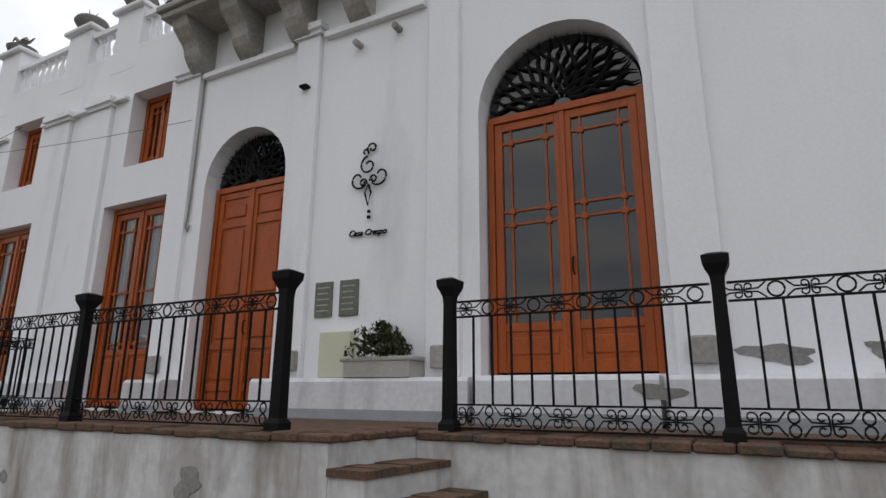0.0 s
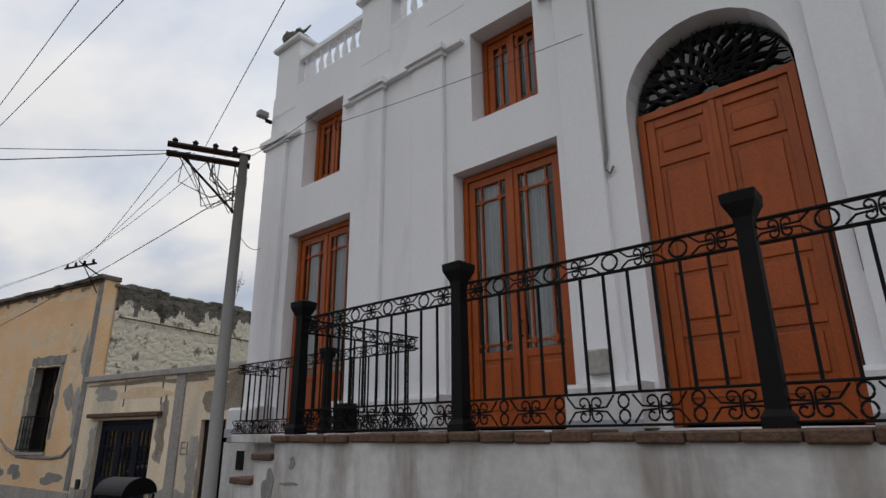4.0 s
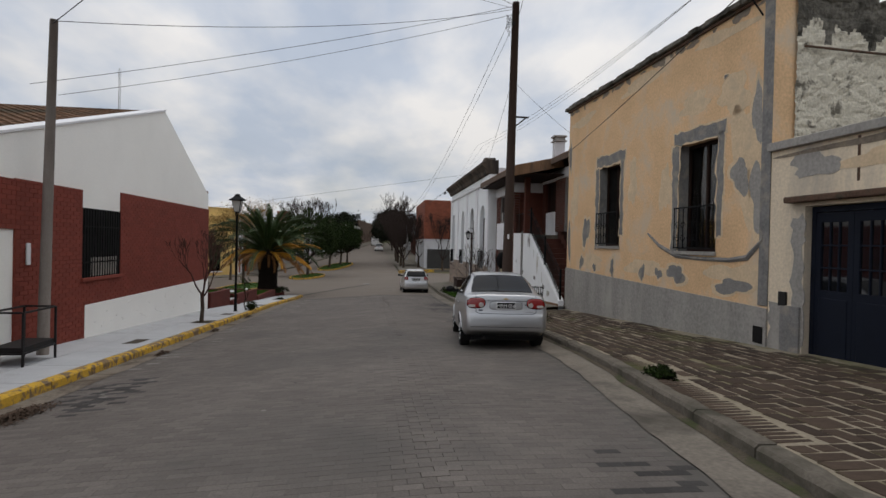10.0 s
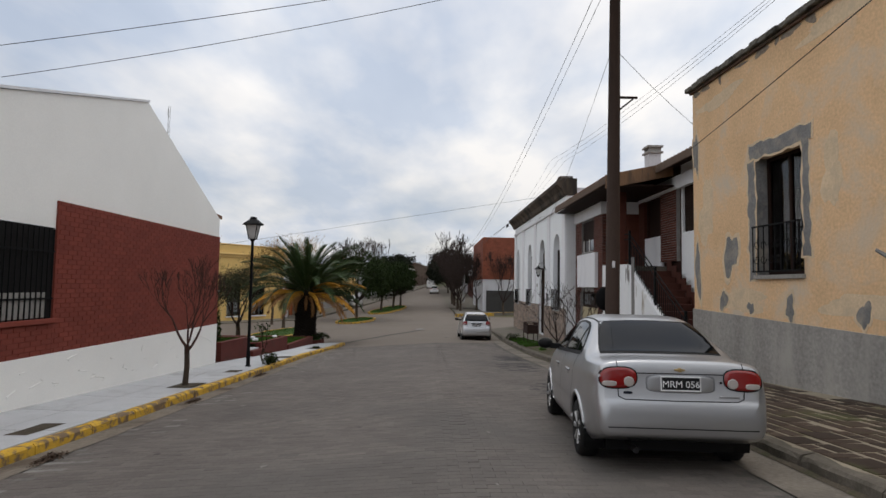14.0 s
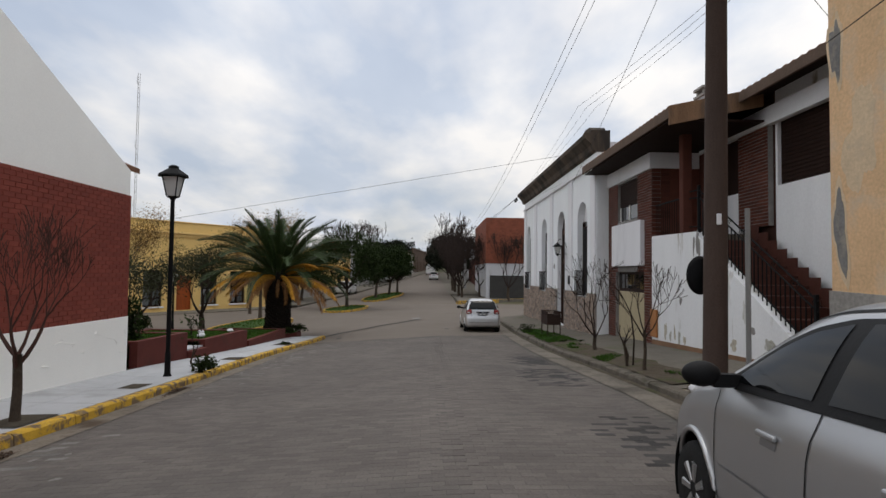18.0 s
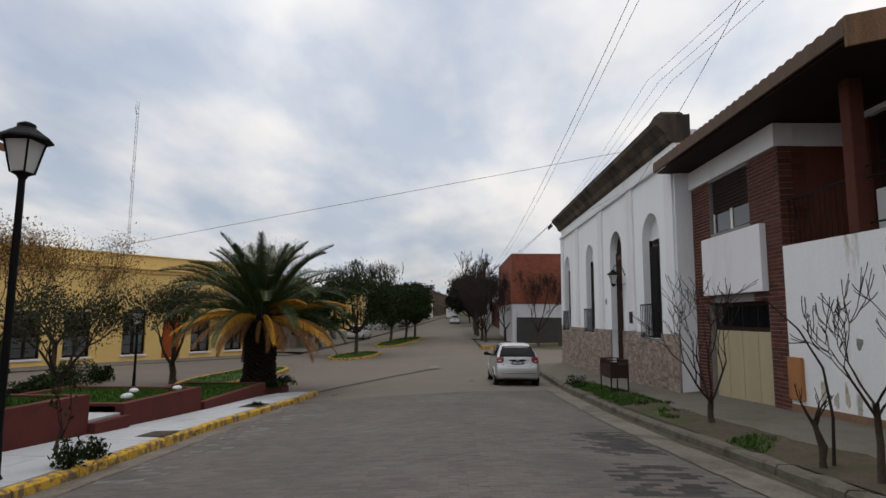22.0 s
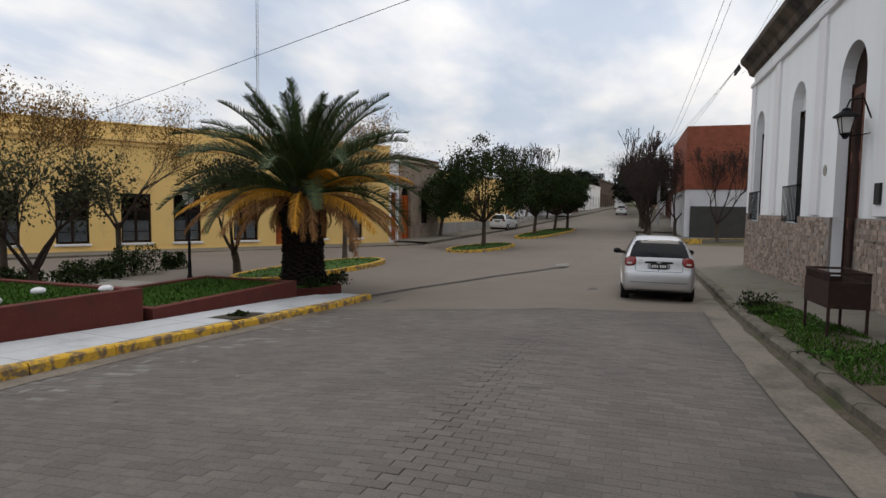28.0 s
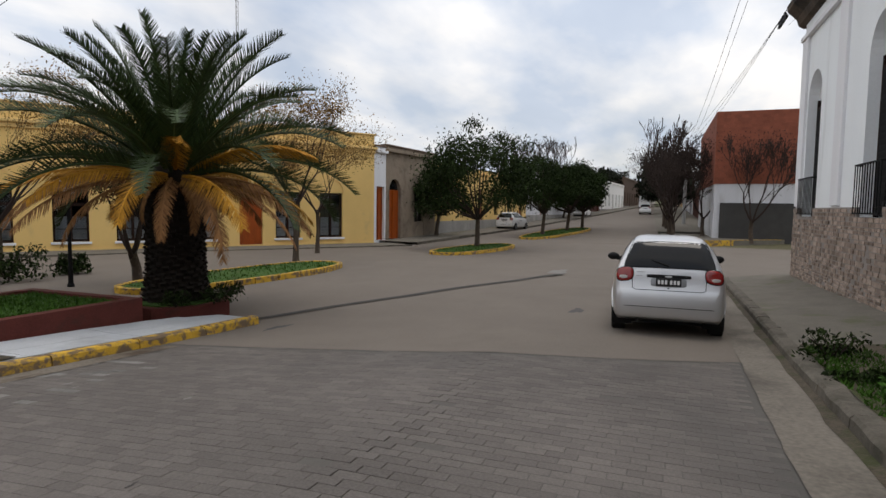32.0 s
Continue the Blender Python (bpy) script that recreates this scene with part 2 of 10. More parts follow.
# ---- building helpers ----
def part(name, bm, material, parent=None, label=""):
    me = bpy.data.meshes.new(name)
    bm.normal_update()
    bm.to_mesh(me)
    bm.free()
    me.materials.append(material)
    ob = new(name, me)
    if parent is not None:
        ob.parent = parent
    if label:
        ob["label"] = label
    return ob


def thing(name, m, label, category, group="", kind=""):
    ob = new(name)
    ob.matrix_world = m
    ob.empty_display_size = 0.2
    return tagged(ob, label, category, group, kind)


def smooth(ob):
    for p in ob.data.polygons:
        p.use_smooth = True
    return ob


def box(bm, x0, x1, y0, y1, z0, z1):
    vs = [bm.verts.new((x, y, z)) for x in (x0, x1) for y in (y0, y1) for z in (z0, z1)]
    for f in ((0, 1, 3, 2), (4, 6, 7, 5), (0, 4, 5, 1), (2, 3, 7, 6), (0, 2, 6, 4), (1, 5, 7, 3)):
        bm.faces.new([vs[i] for i in f])
    return bm


def boxes(*args):
    bm = bmesh.new()
    for a in args:
        box(bm, *a)
    return bm


def bevel_box(x0, x1, y0, y1, z0, z1, r=0.01, seg=2):
    bm = box(bmesh.new(), x0, x1, y0, y1, z0, z1)
    bmesh.ops.recalc_face_normals(bm, faces=bm.faces)
    bmesh.ops.bevel(bm, geom=bm.edges[:], offset=r, segments=seg, affect="EDGES", profile=0.5)
    return bm


def unit_block(name, material, bev=0.12):
    """A shared unit block with chamfered front edges, for pieces that are scaled to size."""
    me = bpy.data.meshes.new(name)
    a = 0.5
    b = 0.5 - bev * 0.25
    vs = [(-a, a, -a), (a, a, -a), (a, a, a), (-a, a, a), (-a, -a + bev, -a), (a, -a + bev, -a), (a, -a + bev, a), (-a, -a + bev, a), (-b, -a, -b), (b, -a, -b), (b, -a, b), (-b, -a, b)]
    fs = [(8, 9, 10, 11)] + [(i, (i + 1) % 4, (i + 1) % 4 + 4, i + 4) for i in range(4)] + [(i + 4, (i + 1) % 4 + 4, (i + 1) % 4 + 8, i + 8) for i in range(4)]
    me.from_pydata(vs, [], fs)
    me.materials.append(material)
    return me


def piece(name, me, parent, x0, x1, y0, y1, z0, z1):
    ob = new(name, me)
    ob.parent = parent
    ob.location = ((x0 + x1) / 2, (y0 + y1) / 2, (z0 + z1) / 2)
    ob.scale = (x1 - x0, y1 - y0, z1 - z0)
    return ob


def tube(bm, pts, radii, seg=8, cap=True):
    """A tube through points, with a radius at each."""
    rings, n = [], len(pts)
    pts = [Vector(p) for p in pts]
    if isinstance(radii, (int, float)):
        radii = [radii] * n
    for i, p in enumerate(pts):
        d = (pts[min(i + 1, n - 1)] - pts[max(i - 1, 0)]).normalized()
        a = d.cross(Vector((0, 0, 1)) if abs(d.z) < 0.95 else Vector((1, 0, 0))).normalized()
        b = d.cross(a)
        rings.append([bm.verts.new(p + radii[i] * (math.cos(2 * math.pi * k / seg) * a + math.sin(2 * math.pi * k / seg) * b)) for k in range(seg)])
    for r0, r1 in zip(rings, rings[1:]):
        for k in range(seg):
            bm.faces.new((r0[k], r0[(k + 1) % seg], r1[(k + 1) % seg], r1[k]))
    if cap:
        bm.faces.new(rings[0])
        bm.faces.new(rings[-1][::-1])
    return bm


def lathe(bm, prof, seg=16, at=(0, 0, 0)):
    """A turned shape: (radius, height) pairs about the z axis."""
    rings = [[bm.verts.new((at[0] + r * math.cos(2 * math.pi * k / seg), at[1] + r * math.sin(2 * math.pi * k / seg), at[2] + z)) for k in range(seg)] for r, z in prof]
    for r0, r1 in zip(rings, rings[1:]):
        for k in range(seg):
            bm.faces.new((r0[k], r0[(k + 1) % seg], r1[(k + 1) % seg], r1[k]))
    bm.faces.new(rings[0][::-1])
    bm.faces.new(rings[-1])
    return bm


def prism(bm, poly, y0, y1):
    """A polygon in x and z, drawn out from y0 to y1."""
    a = [bm.verts.new((x, y0, z)) for x, z in poly]
    b = [bm.verts.new((x, y1, z)) for x, z in poly]
    bm.faces.new(a)
    bm.faces.new(b[::-1])
    for i in range(len(poly)):
        j = (i + 1) % len(poly)
        bm.faces.new((a[j], a[i], b[i], b[j]))
    bmesh.ops.recalc_face_normals(bm, faces=bm.faces[-len(poly) - 2:])
    return bm


def slab(bm, poly, z0, z1):
    """A polygon in x and y between two heights."""
    a = [bm.verts.new((x, y, z0)) for x, y in poly]
    b = [bm.verts.new((x, y, z1)) for x, y in poly]
    bm.faces.new(a[::-1])
    bm.faces.new(b)
    for i in range(len(poly)):
        j = (i + 1) % len(poly)
        bm.faces.new((a[i], a[j], b[j], b[i]))
    bmesh.ops.recalc_face_normals(bm, faces=bm.faces[-len(poly) - 2:])
    return bm


def arch_points(a, b, spring, n=14, flat=1.0):
    c, r = (a + b) / 2, (b - a) / 2
    return [(c - r * math.cos(math.pi * i / n), spring + flat * r * math.sin(math.pi * i / n)) for i in range(n + 1)]


def wall_mesh(x0, x1, z0, z1, holes=(), thick=0.3, y=0.0):
    """A wall in the x-z plane, its face at y, with through openings (x0, x1, z0, z1, arched): arched ones have a round head above z1."""
    bm = bmesh.new()
    cuts_x = sorted({x0, x1, *[v for h in holes for v in h[:2]]})
    top = lambda h: h[3] + (h[1] - h[0]) / 2 if h[4] else h[3]
    cuts_z = sorted({z0, z1, *[h[2] for h in holes], *[top(h) for h in holes]})

    def quad(pts, yy, flip):
        f = bm.faces.new([bm.verts.new((px, yy, pz)) for px, pz in (pts[::-1] if flip else pts)])
        return f

    for xa, xb in zip(cuts_x, cuts_x[1:]):
        for za, zb in zip(cuts_z, cuts_z[1:]):
            cx, cz = (xa + xb) / 2, (za + zb) / 2
            if any(h[0] < cx < h[1] and h[2] < cz < top(h) for h in holes):
                continue
            for yy, flip in ((y, False), (y + thick, True)):
                quad([(xa, za), (xb, za), (xb, zb), (xa, zb)], yy, flip)
    for h in holes:
        a, b, c, s, arched = h
        if arched:
            pts, t = arch_points(a, b, s), top(h)
            for p, q in zip(pts, pts[1:]):
                for yy, flip in ((y, False), (y + thick, True)):
                    quad([p, q, (q[0], t), (p[0], t)], yy, flip)
            loop = [(a, c)] + pts + [(b, c)]
        else:
            loop = [(a, c), (a, s), (b, s), (b, c)]
        loop = loop + [loop[0]]
        for p, q in zip(loop, loop[1:]):
            bm.faces.new([bm.verts.new(v) for v in ((p[0], y, p[1]), (p[0], y + thick, p[1]), (q[0], y + thick, q[1]), (q[0], y, q[1]))])
    for p, q in (((x0, z0), (x0, z1)), ((x0, z1), (x1, z1)), ((x1, z1), (x1, z0)), ((x1, z0), (x0, z0))):
        bm.faces.new([bm.verts.new(v) for v in ((p[0], y + thick, p[1]), (p[0], y, p[1]), (q[0], y, q[1]), (q[0], y + thick, q[1]))])
    bmesh.ops.remove_doubles(bm, verts=bm.verts[:], dist=0.0005)
    return bm


# ---- ground: the street falls towards -x, then rises far off; its far side lies lower ----
PX = (-1500, -600, -230, -160, -110, -85, -68, -55, -46, -39, -24, 0, 15, 40, 600)
PZ = (14, 9, 2.2, 0.2, -1.4, -2.1, -2.42, -2.36, -2.13, -1.82, -1.1, 0, 0.55, 0.8, 3)


def ground_z(x, y):
    z = float(np.interp(x, PX, PZ))
    cross = 0.065 * float(np.interp(x, (-57, -47), (0.15, 1.0)))
    return z - cross * min(max(2.5 - y, 0.0), 5.5)


def strip(bm, xs, ya, yb, rise, ny=2, base=None):
    """A surface over xs between two edges (functions of x), rising above the ground by rise(x, k) with k from 0 to 1 across."""
    grid = []
    for x in xs:
        row = []
        for j in range(ny + 1):
            k = j / ny
            yy = ya(x) + (yb(x) - ya(x)) * k
            row.append(bm.verts.new((x, yy, (ground_z(x, yy) if base is None else base(x)) + rise(x, k))))
        grid.append(row)
    for r0, r1 in zip(grid, grid[1:]):
        for j in range(ny):
            bm.faces.new((r0[j], r1[j], r1[j + 1], r0[j + 1]))
    bmesh.ops.recalc_face_normals(bm, faces=bm.faces[:])
    return grid


def span(a, b, step):
    n = max(1, int(round(abs(b - a) / step)))
    return [a + (b - a) * i / n for i in range(n + 1)]

# ---- ground, road and pavements ----
M_GROUND = mat("bare_earth_and_grass", (0.11, 0.1, 0.055), 0.97, 0.3, 0.4, 8, 0.3, stain=(0.06, 0.075, 0.025), stain_at=(0.48, 0.6), stain_scale=0.15)
M_ROAD = mat("worn_grey_road", (0.1, 0.092, 0.082), 0.9, 0.12, 0.5, 30, 0.2, stain=(0.075, 0.07, 0.064), stain_at=(0.55, 0.72), stain_scale=0.35)
M_SLAB = mat("road_concrete", (0.155, 0.132, 0.11), 0.92, 0.12, 0.6, 35, 0.2, stain=(0.135, 0.115, 0.095), stain_at=(0.54, 0.72), stain_scale=0.3)
M_GUTTER = mat("gutter_concrete", (0.165, 0.145, 0.12), 0.95, 0.3, 1.5, 25, 0.4, stain=(0.065, 0.058, 0.047), stain_at=(0.5, 0.7), stain_scale=0.8)


def kerb_right(x):
    return float(np.interp(x, (-170, -100, -73, -58, -51, -46.4, -43, -39.5, -37, -34, -31, -23.4, -21.9, -20.3, -18.5, -15, -13.5, -12.1, -10.9, 10), (3.2, 4.1, 4.45, 6.1, 5.95, 5.82, 5.72, 5.65, 5.66, 5.76, 5.82, 5.66, 5.62, 5.48, 5.22, 4.8, 4.67, 4.5, 4.3, 1.27)))


def kerb_left(x):
    return float(np.interp(x, (-47.2, -45.5, -40, -24, 10), (-2.2, -2.3, -2.65, -2.5, -2.3)))


def joint_x(y):
    """Where the block paving ends at the junction."""
    return -45.15 - 0.05 * max(0.0, y + 1) - 0.035 * max(0.0, y - 0.5) ** 2 + 0.03 * noise.noise(Vector((y * 2, 0, 0)))


def sheet(name, xs, ys, lift, material, label):
    bm = bmesh.new()
    grid = [[bm.verts.new((x, y, ground_z(x, y) + lift)) for y in ys] for x in xs]
    for r0, r1 in zip(grid, grid[1:]):
        for j in range(len(ys) - 1):
            bm.faces.new((r0[j], r1[j], r1[j + 1], r0[j + 1]))
    return tagged(part(name, bm, material), label, name.split("_")[0], kind="structure")


gx = [-1500, -900, -600, -400, -300, -230, -200, -160, -130, -110, -95, -85, -75, -68] + span(-60, 16, 4) + [30, 40, 80, 200, 600, 1500]
gy = [-1500, -700, -300, -150, -80, -50, -30, -20, -14, -10, -7, -5, -3, -1, 1, 2.5, 4, 8, 12, 20, 40, 80, 150, 400, 900, 1500]
sheet("ground", gx, gy, -0.1, M_GROUND, "bare earth and thin grass around the street")

bm = bmesh.new()
strip(bm, span(-47, 40, 1.0), lambda x: kerb_left(max(x, -47.0)) - 0.1, lambda x: kerb_right(x) + 0.1, lambda x, k: 0.0, 10)
road = tagged(part("road", bm, M_ROAD), "worn grey block-paved street sloping gently away", "road", kind="structure")
bm = bmesh.new()
rows_ = [[bm.verts.new((x, y, ground_z(x, y) + 0.004)) for x in span(joint_x(y), -47.0, 0.5)[:1] + [-46.2 if joint_x(y) > -46.2 else joint_x(y) - 0.01, -47.0]] for y in span(-2.5, 5.75, 0.25)]
for r0, r1 in zip(rows_, rows_[1:]):
    for k in range(2):
        bm.faces.new((r0[k], r1[k], r1[k + 1], r0[k + 1]))
bmesh.ops.recalc_face_normals(bm, faces=bm.faces[:])
strip(bm, span(-114, -47, 1.5), lambda x: kerb_left(max(x, -47.2)) - 0.05, lambda x: kerb_right(x) + (0.1 if not -72.6 < x < -57 else 40.0), lambda x, k: 0.004, 12)
strip(bm, span(-114, -47.2, 1.5), lambda x: float(np.interp(x, (-114, -96, -69, -47.2), (-6, -9, -12.5, -26))), lambda x: -2.25, lambda x, k: 0.004, 16)
strip(bm, span(-240, -114, 6.0), lambda x: -4.4, lambda x: kerb_right(x) + 0.1, lambda x, k: 0.004, 8)
tagged(part("road_junction", bm, M_SLAB), "brownish concrete road at the wide junction", "road", kind="structure")

# gutters and kerbs
bm = bmesh.new()
strip(bm, span(-56, 10, 0.2), lambda x: kerb_right(x) - 0.5 - 0.035 * noise.noise(Vector((x * 1.7, 9, 0))) - 0.02 * noise.noise(Vector((x * 6, 3, 0))), lambda x: kerb_right(x), lambda x, k: 0.012 + 0.02 * k, 2)
tagged(part("gutter", bm, M_GUTTER), "pale concrete gutter strip along the kerb", "gutter", kind="structure")


bm = bmesh.new()
strip(bm, span(-45, 10, 0.5), lambda x: kerb_left(x) + 0.0, lambda x: kerb_left(x) + 0.4 + 0.05 * noise.noise(Vector((x * 2.3, 0, 0))), lambda x, k: 0.0075, 2)
tagged(part("gutter_south", bm, mat("dusty_gutter", (0.17, 0.145, 0.115), 0.96, 0.4, 1.4, 22, 0.4, stain=(0.08, 0.058, 0.04), stain_at=(0.5, 0.64), stain_scale=1.2)), "dusty worn gutter beside the yellow kerb", "gutter", kind="structure")


bm = bmesh.new()
strip(bm, span(-56, 8, 0.3), lambda x: kerb_right(x) - 0.07 - 0.09 * max(0.0, noise.noise(Vector((x * 0.9, 4, 0))) + 0.5 * noise.noise(Vector((x * 4, 7, 0)))), lambda x: kerb_right(x) + 0.01, lambda x, k: 0.034 + 0.02 * k, 2)
tagged(part("gutter_dirt", bm, mat("damp_gutter_dirt", (0.075, 0.062, 0.045), 0.97, 0.4, 6, 40, 0.7, stain=(0.045, 0.05, 0.02), stain_at=(0.5, 0.64), stain_scale=2)), "damp dirt and moss at the foot of the kerb", "dirt", kind="structure")


def kerb_stones(name, xs, edge, side, height, width, material, label, rough):
    root = thing(name, Matrix(), label, "kerb", kind="structure")
    for i, (xa, xb) in enumerate(zip(xs, xs[1:])):
        bm = bmesh.new()
        rings = []
        for q in range(7):
            x = xa + (xb - xa) * (0.008 + 0.984 * q / 6)
            y = edge(x)
            zb, jig = ground_z(x, y), 0.008 * math.sin(7.1 * i)
            n1, n2 = rough * noise.noise(Vector((x * 2.6, 1, side))), rough * noise.noise(Vector((x * 7.0, 4, side)))
            chip = max(0.0, n1 + n2 - 0.25 * rough)
            rings.append([bm.verts.new((x, y + side * dy, zb + dz)) for dy, dz in ((0.3 * n2, -0.1), (0.012 + chip * 0.5 + 0.3 * n1, height - 0.03 + jig - chip), (0.04 + chip * 0.9, height + jig - 0.5 * chip), (width, height + jig + 0.3 * n1), (width, -0.1))])
        for ra, rb_ in zip(rings, rings[1:]):
            for k in range(5):
                bm.faces.new((ra[k], ra[(k + 1) % 5], rb_[(k + 1) % 5], rb_[k]))
        bm.faces.new(rings[0])
        bm.faces.new(rings[-1][::-1])
        bmesh.ops.recalc_face_normals(bm, faces=bm.faces[:])
        part("kerb_stone", bm, material, root)
    return root


kerb_stones("kerb_north", span(10, -57, 1.1), kerb_right, 1, 0.16, 0.2, M_KERB, "weathered grey concrete kerb", 0.1)
kerb_stones("kerb_south", span(10, -47.1, 1.2), kerb_left, -1, 0.14, 0.16, M_KERB_Y, "yellow-painted concrete kerb with worn paint", 0.03)


def wall_line(x):
    return float(np.interp(x, (-57, -42, -41.9, -31.2, -31.1, -21, -14.2, -10.9), (7.8, 7.8, 8.3, 8.3, 8.5, 8.85, 9.1, 9.1)))


# north pavement rises from the kerb to the house walls
bm = bmesh.new()
strip(bm, span(-57, -31, 1.0), lambda x: kerb_right(x) + 0.19, lambda x: wall_line(x) + 0.3, lambda x, k: 0.15 + 0.22 * k, 4)
tagged(part("pavement_north_old", bm, M_PAVE_OLD), "old cracked cement pavement with mossy edges", "pavement", kind="structure")
bm = bmesh.new()
strip(bm, span(-31, -10.4, 1.0), lambda x: kerb_right(x) + 0.19, lambda x: wall_line(x) + 0.3, lambda x, k: 0.14 + 0.1 * k, 4)
tagged(part("pavement_north_tiled", bm, mat("pavement_bedding", (0.25, 0.215, 0.16), 0.97, 0.25, 3, 30, 0.3, stain=(0.11, 0.105, 0.045), stain_at=(0.5, 0.66), stain_scale=0.8)), "mossy bedding under worn pavement tiles", "pavement", kind="structure")
# south pavement
def bed_line(x):
    return float(np.interp(x, (-47.0, -46.0, -41.5, -35.0, 10), (-3.0, -3.6, -3.75, -4.4, -4.4)))


bm = bmesh.new()
strip(bm, span(-47.0, 10, 1.0), lambda x: kerb_left(x) - 0.15, lambda x: bed_line(x), lambda x, k: 0.135 + 0.04 * k, 3)
tagged(part("pavement_south", bm, M_PAVE_NEW), "smooth pale grey concrete pavement", "pavement", kind="structure")

# ---- the white townhouse: facade frame with x along the wall, y inward ----
HOUSE_TURN = 8.27
HM = pose(5.24 * math.sin(radians(HOUSE_TURN)), 5.24 * math.cos(radians(HOUSE_TURN)), 0, 0, 0, -HOUSE_TURN)
PLAT = 1.26
house = thing("townhouse", HM, "tall white plastered townhouse with arched doors and roof balustrade", "house")
HOLES = [(-13.15, -11.55, PLAT, 4.48, False), (-9.51, -7.97, PLAT, 4.46, False), (-7.14, -5.59, PLAT, 4.44, True), (-2.74, -0.95, 1.68, 4.6, True),
         (-12.9, -11.87, 5.27, 6.66, False), (-9.17, -8.17, 5.1, 6.46, False)]
part("wall", wall_mesh(-14.0, 9.0, -0.8, 7.35, HOLES, 0.42), M_WHITE, house)
part("side_wall", boxes((-14.0, -13.6, 0.42, 12, -0.8, 7.35)), M_WHITE, house)
part("rear_wall", boxes((-13.6, 9.0, 11.6, 12, -0.8, 7.35)), M_WHITE, house)
part("end_wall", boxes((8.6, 9.0, 0.42, 11.6, -0.8, 7.35)), M_WHITE, house)
part("roof", boxes((-13.6, 8.6, 0.42, 11.6, 6.9, 7.1)), M_GREY_BASE, house)
# near-black sheet in place of the unlit rooms behind the openings
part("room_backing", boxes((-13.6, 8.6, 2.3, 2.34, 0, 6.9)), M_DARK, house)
M_PLAQUE = mat("dull_olive_plaque", (0.13, 0.135, 0.11), 0.6, 0.25, 14, 90, 0.1)
M_METER = mat("cream_meter_plate", (0.52, 0.52, 0.4), 0.6, 0.05, 3, 40, 0.05)
M_TROUGH = mat("pale_cement_trough", (0.4, 0.38, 0.35), 0.95, 0.15, 5, 50, 0.3)
M_STRIP = mat("grey_skirting_tile", (0.3, 0.31, 0.33), 0.6, 0.15, 5, 50, 0.1)
# wall relief
for a, b in ((-14.0, -13.35), (-11.48, -10.82), (-10.2, -9.62), (-7.86, -7.42), (-5.46, -5.06), (-3.36, -2.96), (-0.86, -0.42)):
    tall = 6.3 if b < -4 else 7.3
    part("pilaster", bevel_box(a, b, -0.075, 0.004, 1.6, tall, 0.012), M_WHITE, house)
    if b < -4:
        bm = boxes((a - 0.07, b + 0.07, -0.17, 0.004, 6.36, 6.46), (a - 0.035, b + 0.035, -0.12, 0.004, 6.3, 6.36))
        part("capital", bm, M_WHITE, house)
for a, b in ((-13.35, -12.93), (-11.84, -11.48), (-10.82, -10.2), (-9.62, -9.2), (-8.14, -7.86), (-7.42, -5.46), (-5.06, -3.36)):
    part("string_course", bevel_box(a + 0.07, b - 0.07, -0.09, 0.004, 6.22 if a > -8 else 6.36, 6.31 if a > -8 else 6.43, 0.01), M_WHITE, house)
for a, b in ((-14.0, -13.2), (-11.5, -9.56), (-7.92, -7.18), (-5.58, -2.74), (-2.68, -0.99), (-0.93, 9.0)):
    bm = prism(bmesh.new(), [(0, PLAT), (-0.34, PLAT), (-0.33, 1.62), (-0.29, 1.66), (0, 1.662)], a, b)
    for v in bm.verts:
        v.co = Vector((v.co.y, v.co.x, v.co.z))
    bmesh.ops.recalc_face_normals(bm, faces=bm.faces[:])
    part("plinth", bm, M_WHITE_OLD, house)
    part("skirting", bevel_box(a + 0.003, b - 0.003, -0.356, -0.325, PLAT - 0.05, PLAT + 0.075, 0.004), M_STRIP, house)
part("parapet", bevel_box(-14.0, -7.6, 0.0, 0.36, 7.352, 7.45, 0.004), M_WHITE, house)

# roof balustrade
BAL = [(0.055, 0), (0.055, 0.03), (0.03, 0.05), (0.035, 0.1), (0.06, 0.2), (0.05, 0.3), (0.028, 0.4), (0.028, 0.48), (0.055, 0.52), (0.055, 0.56)]
bal_mesh = None
for a, b in ((-13.25, -11.48), (-10.72, -9.98), (-9.22, -7.3)):
    part("handrail", bevel_box(a, b, 0.02, 0.22, 8.01, 8.12, 0.015), M_WHITE, house)
    n = int((b - a) / 0.21)
    for i in range(n):
        x = a + (i + 0.5) * (b - a) / n
        if bal_mesh is None:
            first = smooth(part("baluster", lathe(bmesh.new(), BAL, 10), M_WHITE, house))
            bal_mesh = first.data
            first.location = (x, 0.12, 7.45)
        else:
            o = new("baluster", bal_mesh)
            o.parent, o.location = house, (x, 0.12, 7.45)
for x in (-13.6, -11.1, -9.6):
    top = 8.48 if x < -13 else 8.24
    part("pier", bevel_box(x - 0.36, x + 0.36, -0.006, 0.366, 7.0, top, 0.015), M_WHITE, house)
    part("pier_cap", bevel_box(x - 0.44, x + 0.44, -0.1, 0.44, top, top + 0.09, 0.03), M_WHITE, house)
M_URN = mat("lichen_grey_stone", (0.17, 0.16, 0.15), 0.95, 0.3, 6, 40, 0.4)
